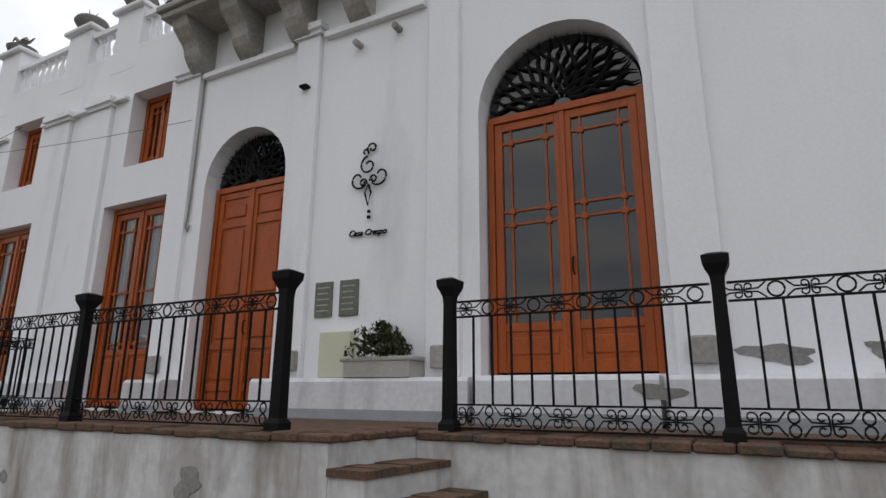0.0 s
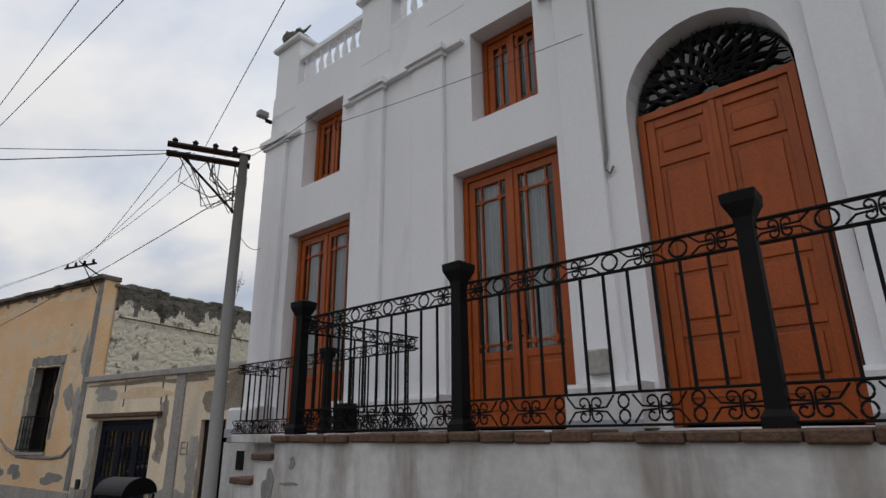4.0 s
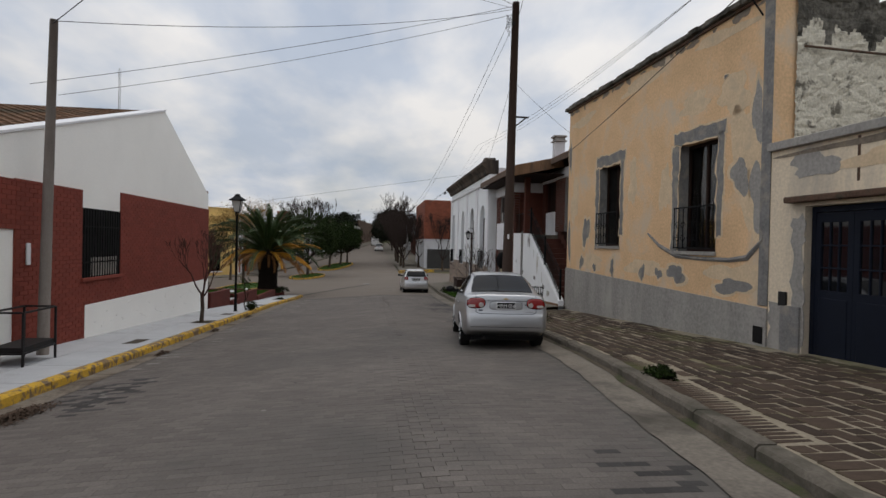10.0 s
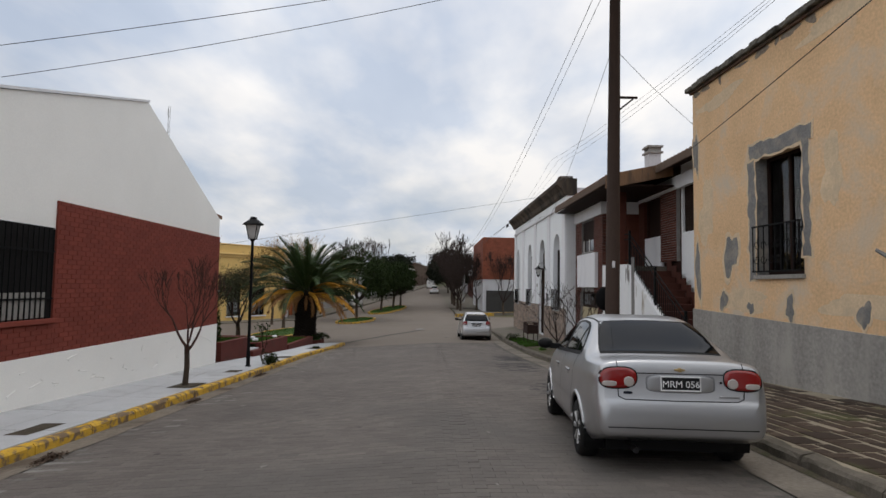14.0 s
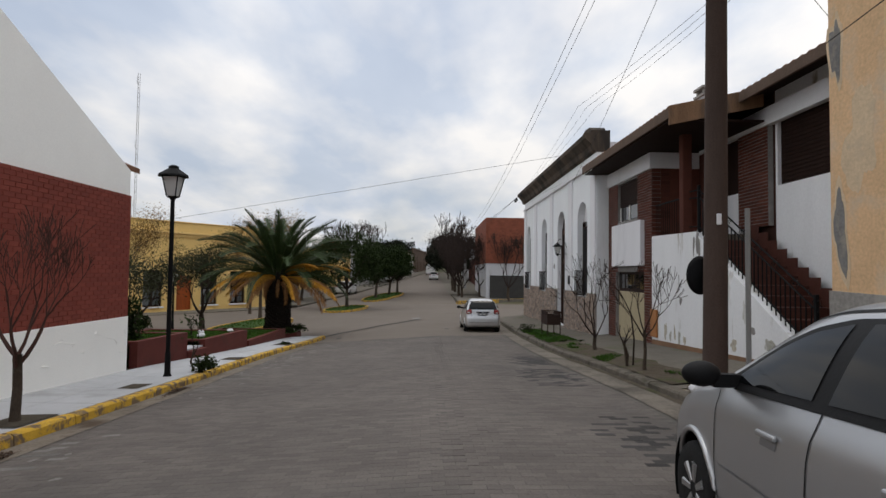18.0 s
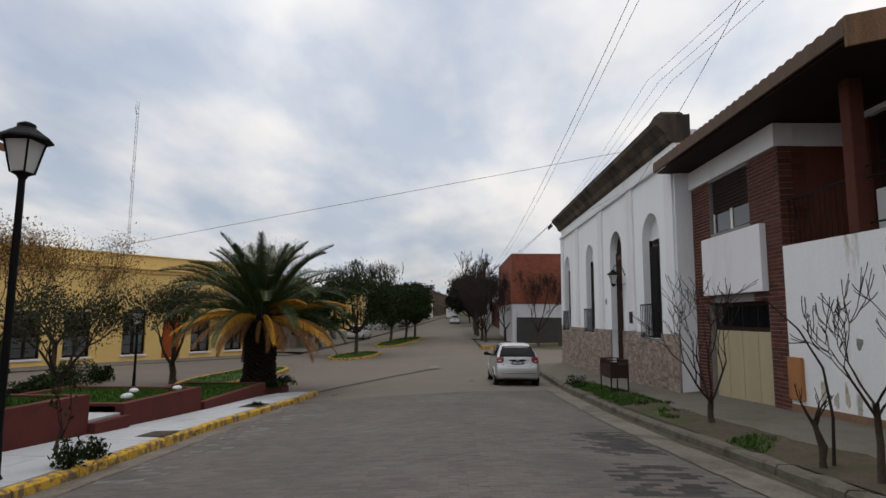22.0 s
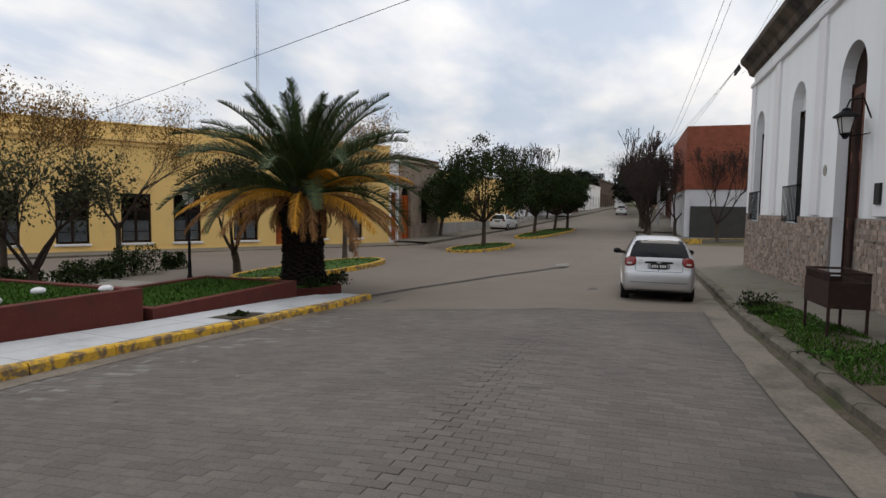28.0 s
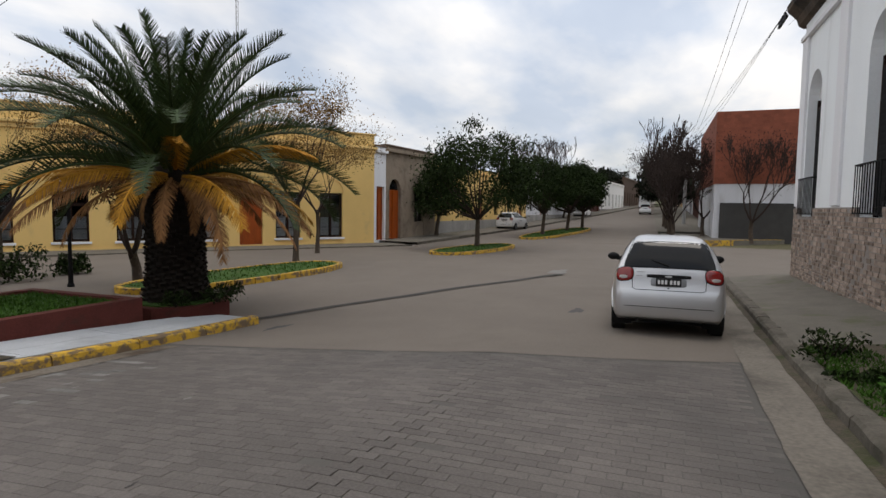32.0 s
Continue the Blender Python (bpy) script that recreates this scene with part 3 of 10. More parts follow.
for x in (-11.1, -9.6):
    urn = tagged(smooth(part("roof_urn", lathe(bmesh.new(), [(0.13, 0), (0.16, 0.04), (0.26, 0.12), (0.31, 0.2), (0.29, 0.26), (0.18, 0.29), (0.05, 0.3)], 20), M_URN)),
                 "squat grey stone urn on a roof pier", "urn", "roof urns")
    urn.matrix_world = HM @ pose(x, 0.16, 8.33)
    sprig = bmesh.new()
    for k in range(6):
        tube(sprig, [(0, 0, 0.29), (0.1 * math.cos(k), 0.1 * math.sin(k), 0.38), (0.16 * math.cos(k + 0.4), 0.16 * math.sin(k), 0.42)], [0.012, 0.01, 0.004], 5)
    part("dry_sprig", sprig, M_URN, urn)
bm = lathe(bmesh.new(), [(0.14, 0), (0.26, 0.06), (0.3, 0.14), (0.1, 0.18), (0.08, 0.24)], 14)
tube(bm, [(0, 0, 0.2), (0.05, 0, 0.34), (0.02, 0.02, 0.44)], [0.08, 0.09, 0.03], 8)
tube(bm, [(0, 0, 0.34), (-0.25, 0, 0.42), (-0.4, 0, 0.56), (-0.5, 0, 0.5)], [0.05, 0.035, 0.03, 0.012], 6)
tube(bm, [(0, 0, 0.3), (0.25, 0, 0.26), (0.42, 0, 0.3)], [0.05, 0.03, 0.015], 6)
st = tagged(part("roof_ornament", bm, M_URN), "dark weathered ornamental figure on the corner pier", "ornament")
st.matrix_world = HM @ pose(-13.6, 0.16, 8.57)

# upper balcony on scrolled corbels
# this grey holds both the grey paint and the shade under the balcony
part("balcony_slab", bevel_box(-7.7, -3.9, -0.68, 0.004, 7.0, 7.1, 0.02), M_GREY_BASE, house)
part("balcony_edge", bevel_box(-7.76, -3.84, -0.74, 0.0, 7.1, 7.2, 0.025), M_GREY_BASE, house)
for i in range(4):
    x = -7.38 + 1.0 * i
    prof = [(0, 6.31), (-0.1, 6.3), (-0.17, 6.35), (-0.25, 6.43), (-0.31, 6.53), (-0.33, 6.62), (-0.37, 6.69), (-0.45, 6.76), (-0.55, 6.86), (-0.6, 7.0), (0, 7.0)]
    bm = prism(bmesh.new(), prof, x - 0.17, x + 0.17)
    for v in bm.verts:
        v.co = Vector((v.co.y, v.co.x, v.co.z))
    bmesh.ops.recalc_face_normals(bm, faces=bm.faces[:])
    part("corbel", bm, M_GREY_BASE, house)

# ---- doors and windows ----
def fanlight(parent, a, b, spring, y):
    bm = bmesh.new()
    pts = arch_points(a, b, spring)
    v = [bm.verts.new((x, y, z)) for x, z in pts]
    bm.faces.new(v)
    part("fanlight_pane", bm, M_GLASS, parent)
    bm = bmesh.new()
    c, r = (a + b) / 2, (b - a) / 2
    for k in range(23):
        t = math.pi * (0.03 + 0.94 * k / 22)
        ray = []
        for j in range(9):
            q = 0.24 + 0.74 * j / 8
            w = 0.035 * math.sin(j * 1.6 + k * 2.1)
            ray.append((c - r * q * math.cos(t) + w * math.sin(t), y - 0.03, spring + 0.02 + r * q * math.sin(t) + w * math.cos(t)))
        tube(bm, ray, [0.018, 0.024, 0.026, 0.026, 0.025, 0.023, 0.02, 0.014, 0.006], 5)
    part("sun_ray_grille", bm, M_BLACK, parent)
    for k in range(9):
        t = math.pi * k / 8
        bm = tube(bmesh.new(), [(c - 0.3 * r * math.cos(t), y - 0.03, spring + 0.03 + 0.2 * r * math.sin(t)), (c - 0.12 * r * math.cos(t), y - 0.05, spring + 0.05 + 0.08 * r * math.sin(t))], [0.03, 0.02], 6)
        part("sun_petal", bm, M_BLACK, parent)


def door_leaf(parent, a, b, z0, z1, y, glazed, rows, curtain, base):
    """One leaf: stiles, rails, muntins, panels and panes."""
    sw = 0.09
    part("stile", bevel_box(a, a + sw, y - 0.03, y + 0.03, z0, z1, 0.006), M_WOOD, parent)
    part("stile", bevel_box(b - sw, b, y - 0.03, y + 0.03, z0, z1, 0.006), M_WOOD, parent)
    part("rail", bevel_box(a + sw, b - sw, y - 0.028, y + 0.028, z1 - 0.1, z1, 0.006), M_WOOD, parent)
    part("rail", bevel_box(a + sw, b - sw, y - 0.028, y + 0.028, z0, z0 + 0.12, 0.006), M_WOOD, parent)
    if not glazed:
        edges = [z0 + 0.12] + [z0 + (z1 - z0) * f for f in base] + [z1 - 0.1]
        for p, q in zip(edges, edges[1:]):
            part("rail", bevel_box(a + sw, b - sw, y - 0.026, y + 0.026, q - 0.05, q + 0.05, 0.006), M_WOOD, parent) if q < z1 - 0.2 else None
            part("panel", bevel_box(a + sw - 0.01, b - sw + 0.01, y - 0.006, y + 0.012, p - 0.02, q + 0.02, 0.004), M_WOOD, parent)
            if q - p > 0.22:
                part("raised_panel", bevel_box(a + sw + 0.05, b - sw - 0.05, y - 0.024, y, p + 0.1, q - 0.1, 0.016, 2), M_WOOD, parent)
        return
    zb = z0 + base
    part("rail", bevel_box(a + sw, b - sw, y - 0.028, y + 0.028, zb, zb + 0.09, 0.006), M_WOOD, parent)
    part("panel", bevel_box(a + sw - 0.01, b - sw + 0.01, y - 0.01, y + 0.012, z0 + 0.1, zb + 0.02, 0.004), M_WOOD, parent)
    part("raised_panel", bevel_box(a + sw + 0.04, b - sw - 0.04, y - 0.024, y, z0 + 0.18, zb - 0.06, 0.014, 2), M_WOOD, parent)
    g0, g1, ga, gb = zb + 0.09, z1 - 0.1, a + sw, b - sw
    for x in (ga + 0.1, gb - 0.1):
        part("muntin", bevel_box(x - 0.012, x + 0.012, y - 0.022, y + 0.022, g0, g1, 0.004), M_WOOD, parent)
    for f in rows:
        zz = g0 + (g1 - g0) * f
        part("muntin", bevel_box(ga, gb, y - 0.02, y + 0.02, zz - 0.012, zz + 0.012, 0.004), M_WOOD, parent)
        for x in (ga + 0.1, gb - 0.1):
            part("rosette", bevel_box(x - 0.035, x + 0.035, y - 0.03, y - 0.01, zz - 0.035, zz + 0.035, 0.008), M_WOOD, parent)
    pb = bmesh.new()
    pb.faces.new([pb.verts.new(v) for v in ((ga, y, g0), (gb, y, g0), (gb, y, g1), (ga, y, g1))])
    part("pane", pb, M_GLASS_CLEAR if curtain else M_GLASS, parent)
    if curtain:
        bm = bmesh.new()
        n = 24
        for lo, hi in (((ga + 0.02), ga + (gb - ga) * 0.75),):
            top = [bm.verts.new((lo + (hi - lo) * i / n, y + 0.05 + 0.015 * math.sin(i * 1.9), g1)) for i in range(n + 1)]
            low_ = [bm.verts.new((lo + (hi - lo) * i / n * 0.96, y + 0.055 + 0.02 * math.sin(i * 1.7 + 0.5), g0 + 0.02)) for i in range(n + 1)]
            for i in range(n):
                bm.faces.new((top[i], top[i + 1], low_[i + 1], low_[i]))
        part("curtain", bm, M_CURTAIN, parent)


def clear_glass(name):
    m, nt, b = shader(name)
    n, l = nt.nodes, nt.links
    tr, gl, mx, fr = n.new("ShaderNodeBsdfTransparent"), n.new("ShaderNodeBsdfGlossy"), n.new("ShaderNodeMixShader"), n.new("ShaderNodeFresnel")
    gl.inputs["Roughness"].default_value = 0.03
    tr.inputs["Color"].default_value = (0.75, 0.78, 0.8, 1)
    fr.inputs["IOR"].default_value = 1.6
    l.new(fr.outputs[0], mx.inputs[0])
    l.new(tr.outputs[0], mx.inputs[1])
    l.new(gl.outputs[0], mx.inputs[2])
    l.new(mx.outputs[0], n["Material Output"].inputs["Surface"])
    return m


M_GLASS_CLEAR = clear_glass("clear_window_glass")


def double_door(name, a, b, z0, z1, y, glazed, rows=(), curtain=False, base=0.5, arched=False, label=""):
    bm = boxes((a, a + 0.07, y - 0.05, y + 0.06, z0, z1), (b - 0.07, b, y - 0.05, y + 0.06, z0, z1), (a + 0.07, b - 0.07, y - 0.055, y + 0.06, z1 - 0.08, z1))
    fr = part(name, bm, M_WOOD, house, label)
    c = (a + b) / 2
    for p, q in ((a + 0.075, c - 0.002), (c + 0.002, b - 0.075)):
        door_leaf(fr, p, q, z0 + 0.02, z1 - 0.085, y, glazed, rows, curtain, base)
    part("cover_strip", bevel_box(c - 0.03, c + 0.03, y - 0.05, y - 0.02, z0 + 0.02, z1 - 0.085, 0.008), M_WOOD, fr)
    if arched:
        fanlight(fr, a, b, z1, y)
    part("handle", tube(bmesh.new(), [(c + 0.06, y - 0.03, z0 + 1.0), (c + 0.06, y - 0.08, z0 + 1.02), (c + 0.06, y - 0.08, z0 + 1.16), (c + 0.06, y - 0.03, z0 + 1.18)], 0.01, 6), M_BLACK, fr, "dark iron handle")
    return fr


double_door("front_door", -7.11, -5.62, PLAT + 0.01, 4.44, 0.25, False, base=(0.09, 0.27, 0.47, 0.84), arched=True, label="red-brown panelled double door under a sun fanlight")
double_door("glazed_door", -2.71, -0.98, 1.69, 4.6, 0.25, True, (0.49, 0.56, 0.93, 0.05), False, 0.42, True, "red-brown glazed double door under a sun fanlight")
double_door("french_door", -13.1, -11.58, PLAT + 0.01, 4.46, 0.22, True, (0.42, 0.9, 0.04), True, 0.75, False, "red-brown french door with white curtain")
double_door("french_door", -9.48, -8.0, PLAT + 0.01, 4.44, 0.22, True, (0.42, 0.9, 0.04), True, 0.75, False, "red-brown french door with white curtain")
double_door("upper_window", -12.88, -11.89, 5.28, 6.65, 0.3, True, (0.06, 0.9), True, 0.05, False, "small red-brown upper window")
double_door("upper_window", -9.15, -8.19, 5.11, 6.45, 0.3, True, (0.06, 0.9), True, 0.05, False, "small red-brown upper window")

# ---- things fixed to the facade ----
for x0, x1 in ((-5.47, -5.2), (-4.93, -4.67), (-4.56, -4.29)):
    pl = tagged(part("wall_plaque", bevel_box(x0, x1, -0.025, 0.0, 2.38, 2.81, 0.006), M_PLAQUE), "dull olive metal plaque screwed to the wall", "plaque", "wall plaques")
    pl.matrix_world = HM
    for zz in (2.45, 2.52, 2.59, 2.66, 2.73):
        part("line_of_writing", boxes((x0 + 0.04, x1 - 0.04 - 0.03 * (zz * 7 % 1), -0.028, -0.024, zz, zz + 0.015)), M_GREY_BASE, pl)
mt = tagged(part("meter_cover", bevel_box(-4.74, -4.3, -0.13, -0.004, 1.665, 2.19, 0.012), M_METER), "cream gas meter cover plate", "meter cover")
mt.matrix_world = HM
part("latch", bevel_box(-4.36, -4.33, -0.142, -0.13, 1.92, 1.97, 0.004), M_BLACK, mt)
bm = bmesh.new()
slab(bm, [(-4.24, -0.31), (-3.4, -0.31), (-3.36, -0.02), (-4.28, -0.02)], 1.663, 1.86)
tr = tagged(part("planter_trough", bm, M_TROUGH), "pale cement trough with a leafy shrub", "planter")
tr.matrix_world = HM
part("trough_rim", bevel_box(-4.29, -3.35, -0.325, -0.015, 1.83, 1.88, 0.015), M_TROUGH, tr)


def scroll(pts_n, cx, cz, r0, turns, start, y, rad=0.011, r1=0.02, hand=1):
    pts = []
    for i in range(pts_n):
        k = i / (pts_n - 1)
        r = r0 + (r1 - r0) * k
        a = start + hand * turns * 2 * math.pi * k
        pts.append((cx + r * math.cos(a), y, cz + r * math.sin(a)))
    return pts


bm = bmesh.new()
for pts in (scroll(30, -4.2, 4.22, 0.125, 1.15, 1.7, -0.04, r1=0.035, hand=1), scroll(20, -4.15, 4.44, 0.075, 1.1, -2.6, -0.04, r1=0.025, hand=-1), scroll(14, -4.25, 4.4, 0.05, 0.8, -0.8, -0.04, r1=0.02, hand=1),
            scroll(26, -4.34, 4.06, 0.14, 0.8, -0.7, -0.04, r1=0.035, hand=-1), scroll(26, -4.03, 4.07, 0.14, 0.8, 3.84, -0.04, r1=0.035, hand=1),
            scroll(18, -4.27, 4.0, 0.055, 1.2, -0.4, -0.04, hand=1), scroll(18, -4.12, 4.03, 0.055, 1.2, 3.5, -0.04, hand=-1),
            [(-4.19, -0.04, 3.97), (-4.24, -0.04, 3.86), (-4.19, -0.04, 3.7), (-4.15, -0.04, 3.86), (-4.19, -0.04, 3.97)]):
    tube(bm, pts, 0.0125, 6)
for zz in (3.62, 3.55):
    bmesh.ops.create_icosphere(bm, subdivisions=2, radius=0.025, matrix=Matrix.Translation((-4.17, -0.04, zz)))
sg = tagged(part("scrollwork_sign", bm, M_BLACK), "black wrought-iron scroll emblem on the wall", "sign")
sg.matrix_world = HM
cu = bpy.data.curves.new("wordmark", "FONT")
cu.body, cu.size, cu.extrude, cu.shear, cu.align_x, cu.offset = "Casa Crespo", 0.104, 0.006, 0.35, "CENTER", 0.003
tmp = new("wordmark_curve", cu)
me = bpy.data.meshes.new_from_object(tmp.evaluated_get(bpy.context.evaluated_depsgraph_get()))
bpy.data.objects.remove(tmp)
me.materials.append(M_BLACK)
wm = new("wordmark", me)
wm.parent = sg
wm.matrix_basis = pose(-4.19, -0.03, 3.33, 90, 2, 0)
for x, z in ((-4.42, 5.96), (-3.82, 6.02)):
    o = tagged(part("drain_spout", tube(bmesh.new(), [(x, 0.03, z), (x, -0.14, z - 0.01)], 0.045, 10), M_GREY_BASE), "short grey drain spout in the wall", "spout", "drain spouts")
    o.matrix_world = HM
o = tagged(part("spotlight", bevel_box(-5.31, -5.18, -0.17, -0.03, 5.5, 5.54, 0.015), M_BLACK), "small black wall spotlight", "spotlight")
o.matrix_world = HM
o = tagged(part("wall_lamp", bevel_box(-14.1, -13.95, -0.3, -0.1, 7.0, 7.12, 0.02), M_POLE_CON), "small grey floodlight at the corner", "floodlight")
o.matrix_world = HM
part("arm", boxes((-14.06, -14.0, -0.12, 0.0, 6.95, 7.0)), M_BLACK, o)
cb = tagged(part("wall_cable", tube(bmesh.new(), [(-7.36, -0.03, 6.3), (-7.37, -0.03, 5.0), (-7.39, -0.03, 4.0), (-7.42, -0.03, 3.86), (-7.37, -0.03, 3.78), (-7.33, -0.03, 3.86)], 0.014, 6), M_MORTAR), "grey cable running down the facade", "cable")
cb.matrix_world = HM
for i, (x, z) in enumerate(((-5.2, 1.87), (-3.14, 1.87), (-0.64, 1.87), (-7.65, 1.87))):
    o = tagged(part("wall_vent", bevel_box(x - 0.11, x + 0.11, -0.17, 0.0, z - 0.12, z + 0.12, 0.02), M_GREY_BASE), "grey boxed wall vent above the plinth", "vent", "wall vents")
    o.matrix_world = HM


def blotch(name, parent, cx, cz, rx, rz, y, material, seed, n=18, yaxis=False):
    """A flat ragged patch where the plaster has come off: a thin slab on the wall."""
    rnd = random.Random(seed)
    ph = [rnd.uniform(0, 6.28) for _ in range(4)]
    pts = []
    for i in range(n):
        a = 2 * math.pi * i / n
        r = 1 + 0.22 * math.sin(2 * a + ph[0]) + 0.16 * math.sin(3 * a + ph[1]) + 0.12 * math.sin(5 * a + ph[2]) + rnd.uniform(-0.07, 0.07)
        pts.append((cx + rx * r * math.cos(a), cz + rz * r * math.sin(a)))
    return part(name, prism(bmesh.new(), pts, y - 0.004, y + 0.01), material, parent)


for k, (cx, cz, rx, rz) in enumerate(((-0.09, 1.83, 0.25, 0.085), (-1.0, 1.52, 0.17, 0.07), (0.6, 1.85, 0.1, 0.06))):
    blotch("bare_patch", house, cx, cz, rx, rz, -0.003 if cz > 1.66 else -0.338, M_MORTAR, 40 + k)

# ---- raised terrace in front of the house ----
terrace = thing("terrace", HM, "raised terrace with white retaining wall and brick coping", "terrace")
part("retaining_wall", boxes((-9.5, -2.98, -2.4, -2.1, -1.0, 1.185)), M_WALL_DIRTY, terrace)
part("return_wall", slab(bmesh.new(), [(-2.978, -2.4), (-2.75, -2.4), (-2.61, -1.5), (-2.86, -1.5)], -1.0, 1.185), M_WALL_DIRTY, terrace)
part("retaining_wall", boxes((-2.608, 9.0, -1.52, -1.22, -1.0, 1.16)), M_WALL_DIRTY, terrace)
part("floor", boxes((-9.5, -2.98, -2.1, 0, 1.05, PLAT - 0.03), (-2.98, 9.0, -1.22, 0, 1.05, PLAT - 0.03), (-2.98, -2.87, -2.1, -1.22, 1.05, PLAT - 0.03)), M_CAP, terrace)
part("landing", bevel_box(-13.15, -9.5, -0.78, 0, 1.14, PLAT - 0.01, 0.015), M_WALL_DIRTY, terrace)
part("landing_wall", boxes((-13.98, -9.5, -0.35, -0.08, -1.0, 1.14)), M_WALL_DIRTY, terrace)
# the vent hole is a plate coloured as unlit dark
part("painted_vent_opening", boxes((-13.55, -13.36, -0.37, -0.34, 0.75, 1.02)), M_DARK, terrace)
part("meter_door", bevel_box(-13.25, -12.8, -0.38, -0.34, 0.0, 0.55, 0.012), M_METER, terrace, "pale meter door")
STEPS = [(-11.4, -0.06), (-11.08, 0.17), (-10.75, 0.4), (-10.42, 0.63), (-10.1, 0.84), (-9.78, 1.04), (-9.5, 1.17)]
pts = [(-11.4, -1.0)]
for (xa, za), (xb, zb) in zip(STEPS, STEPS[1:]):
    pts += [(xa, za), (xb, za)]
pts += [(-9.5, -1.0)]
bm = bmesh.new()
prism(bm, pts, -2.4, -2.15)
part("stepped_wall", bm, M_WALL_DIRTY, terrace)
for (xa, za), (xb, zb) in zip(STEPS, STEPS[1:]):
    part("coping_brick", bevel_box(xa - 0.03, xb - 0.02, -2.43, -2.12, za - 0.005, za + 0.05, 0.014), M_CAP, terrace)
    part("step", bevel_box(xa, xb + 0.2, -2.15, -0.8, -1.0, za + 0.1, 0.012), M_CAP, terrace)
for i in range(5):
    x, w = -2.745 + 0.29 * i, 0.3
    for k in range(6):
        ya, yb = -2.42 + 0.148 * k, -2.42 + 0.148 * (k + 1) - 0.008
        sk = lambda y: 0.14 * (y + 2.42) / 0.9
        part("tread_brick", slab(bmesh.new(), [(x + sk(ya), ya), (x + w + sk(ya) + 0.01 * math.sin(k * 3 + i), ya), (x + w + sk(yb), yb), (x + sk(yb), yb)], 0.985 - 0.19 * i, 1.035 - 0.19 * i + 0.005 * math.sin(k * 2.3 + i)), M_CAP, terrace)
    part("stair_riser", slab(bmesh.new(), [(x, -2.4), (x + w - 0.02, -2.4), (x + w + 0.12, -1.522), (x + 0.142, -1.522)], -1.0, 0.984 - 0.19 * i), M_WALL_DIRTY, terrace)
rnd = random.Random(3)


def coping(x0, x1, y0, y1, z, step=0.24):
    n = int((x1 - x0) / step)
    for i in range(n):
        a = x0 + i * (x1 - x0) / n
        part("coping_brick", bevel_box(a + 0.004, a + (x1 - x0) / n - 0.004, y0 + rnd.uniform(-0.025, 0.012), y1, z - rnd.uniform(0, 0.012), z + 0.055 + rnd.uniform(-0.012, 0.008), 0.012, 1), M_CAP, terrace)


coping(-9.52, -2.98, -2.43, -2.05, 1.186)
coping(-2.61, 9.0, -1.55, -1.18, 1.161)
for i in range(8):
    y = -2.43 + 0.114 * i
    x = -2.74 + 0.155 * (y + 2.43)
    part("coping_brick", bevel_box(x - 0.24, x + 0.025 + 0.012 * math.sin(i * 2.7), y, y + 0.106, 1.186, 1.24 + 0.006 * math.sin(i * 4), 0.012, 1), M_CAP, terrace)
for k, (cx, cz, rx, rz) in enumerate(((-4.0, 0.86, 0.13, 0.11), (-4.9, 0.6, 0.1, 0.1), (-9.56, 0.84, 0.075, 0.12), (-10.29, 0.29, 0.13, 0.1), (-10.66, -0.03, 0.2, 0.13), (-9.53, 0.44, 0.05, 0.11), (-9.36, 0.52, 0.04, 0.03), (-9.24, 1.02, 0.04, 0.04),
                                      (-9.49, 0.14, 0.035, 0.03), (-9.94, 0.51, 0.025, 0.03), (-10.38, -0.16, 0.14, 0.06), (-9.63, 0.54, 0.02, 0.03), (-9.27, 0.87, 0.1, 0.012), (-11.17, -0.15, 0.03, 0.05), (-8.31, 0.55, 0.1, 0.14), (-6.4, 0.75, 0.07, 0.06), (-7.5, -0.1, 0.09, 0.1))):
    blotch("bare_patch", terrace, cx, cz, rx, rz, -2.403, M_MORTAR, 70 + k)

# ---- iron railings and posts ----
POST = [(0.066, 0), (0.066, 0.05), (0.046, 0.08), (0.04, 0.9), (0.046, 0.96), (0.08, 1.03), (0.085, 1.08), (0.04, 1.1)]


def iron_post(x, y, z, m, h=1.0):
    bm = bmesh.new()
    rings = []
    for r, zz in POST:
        rings.append([bm.verts.new((sx * r, sy * r, zz * h)) for sx, sy in ((-1, -1), (1, -1), (1, 1), (-1, 1))])
    for r0, r1 in zip(rings, rings[1:]):
        for k in range(4):
            bm.faces.new((r0[k], r0[(k + 1) % 4], r1[(k + 1) % 4], r1[k]))
    bm.faces.new(rings[0][::-1])
    bm.faces.new(rings[-1])
    o = tagged(part("iron_post", bm, M_BLACK), "black cast-iron railing post with a flared cap", "post", "terrace posts")
    o.matrix_world = m @ pose(x, y, z)
    return o


SCROLLS = {}


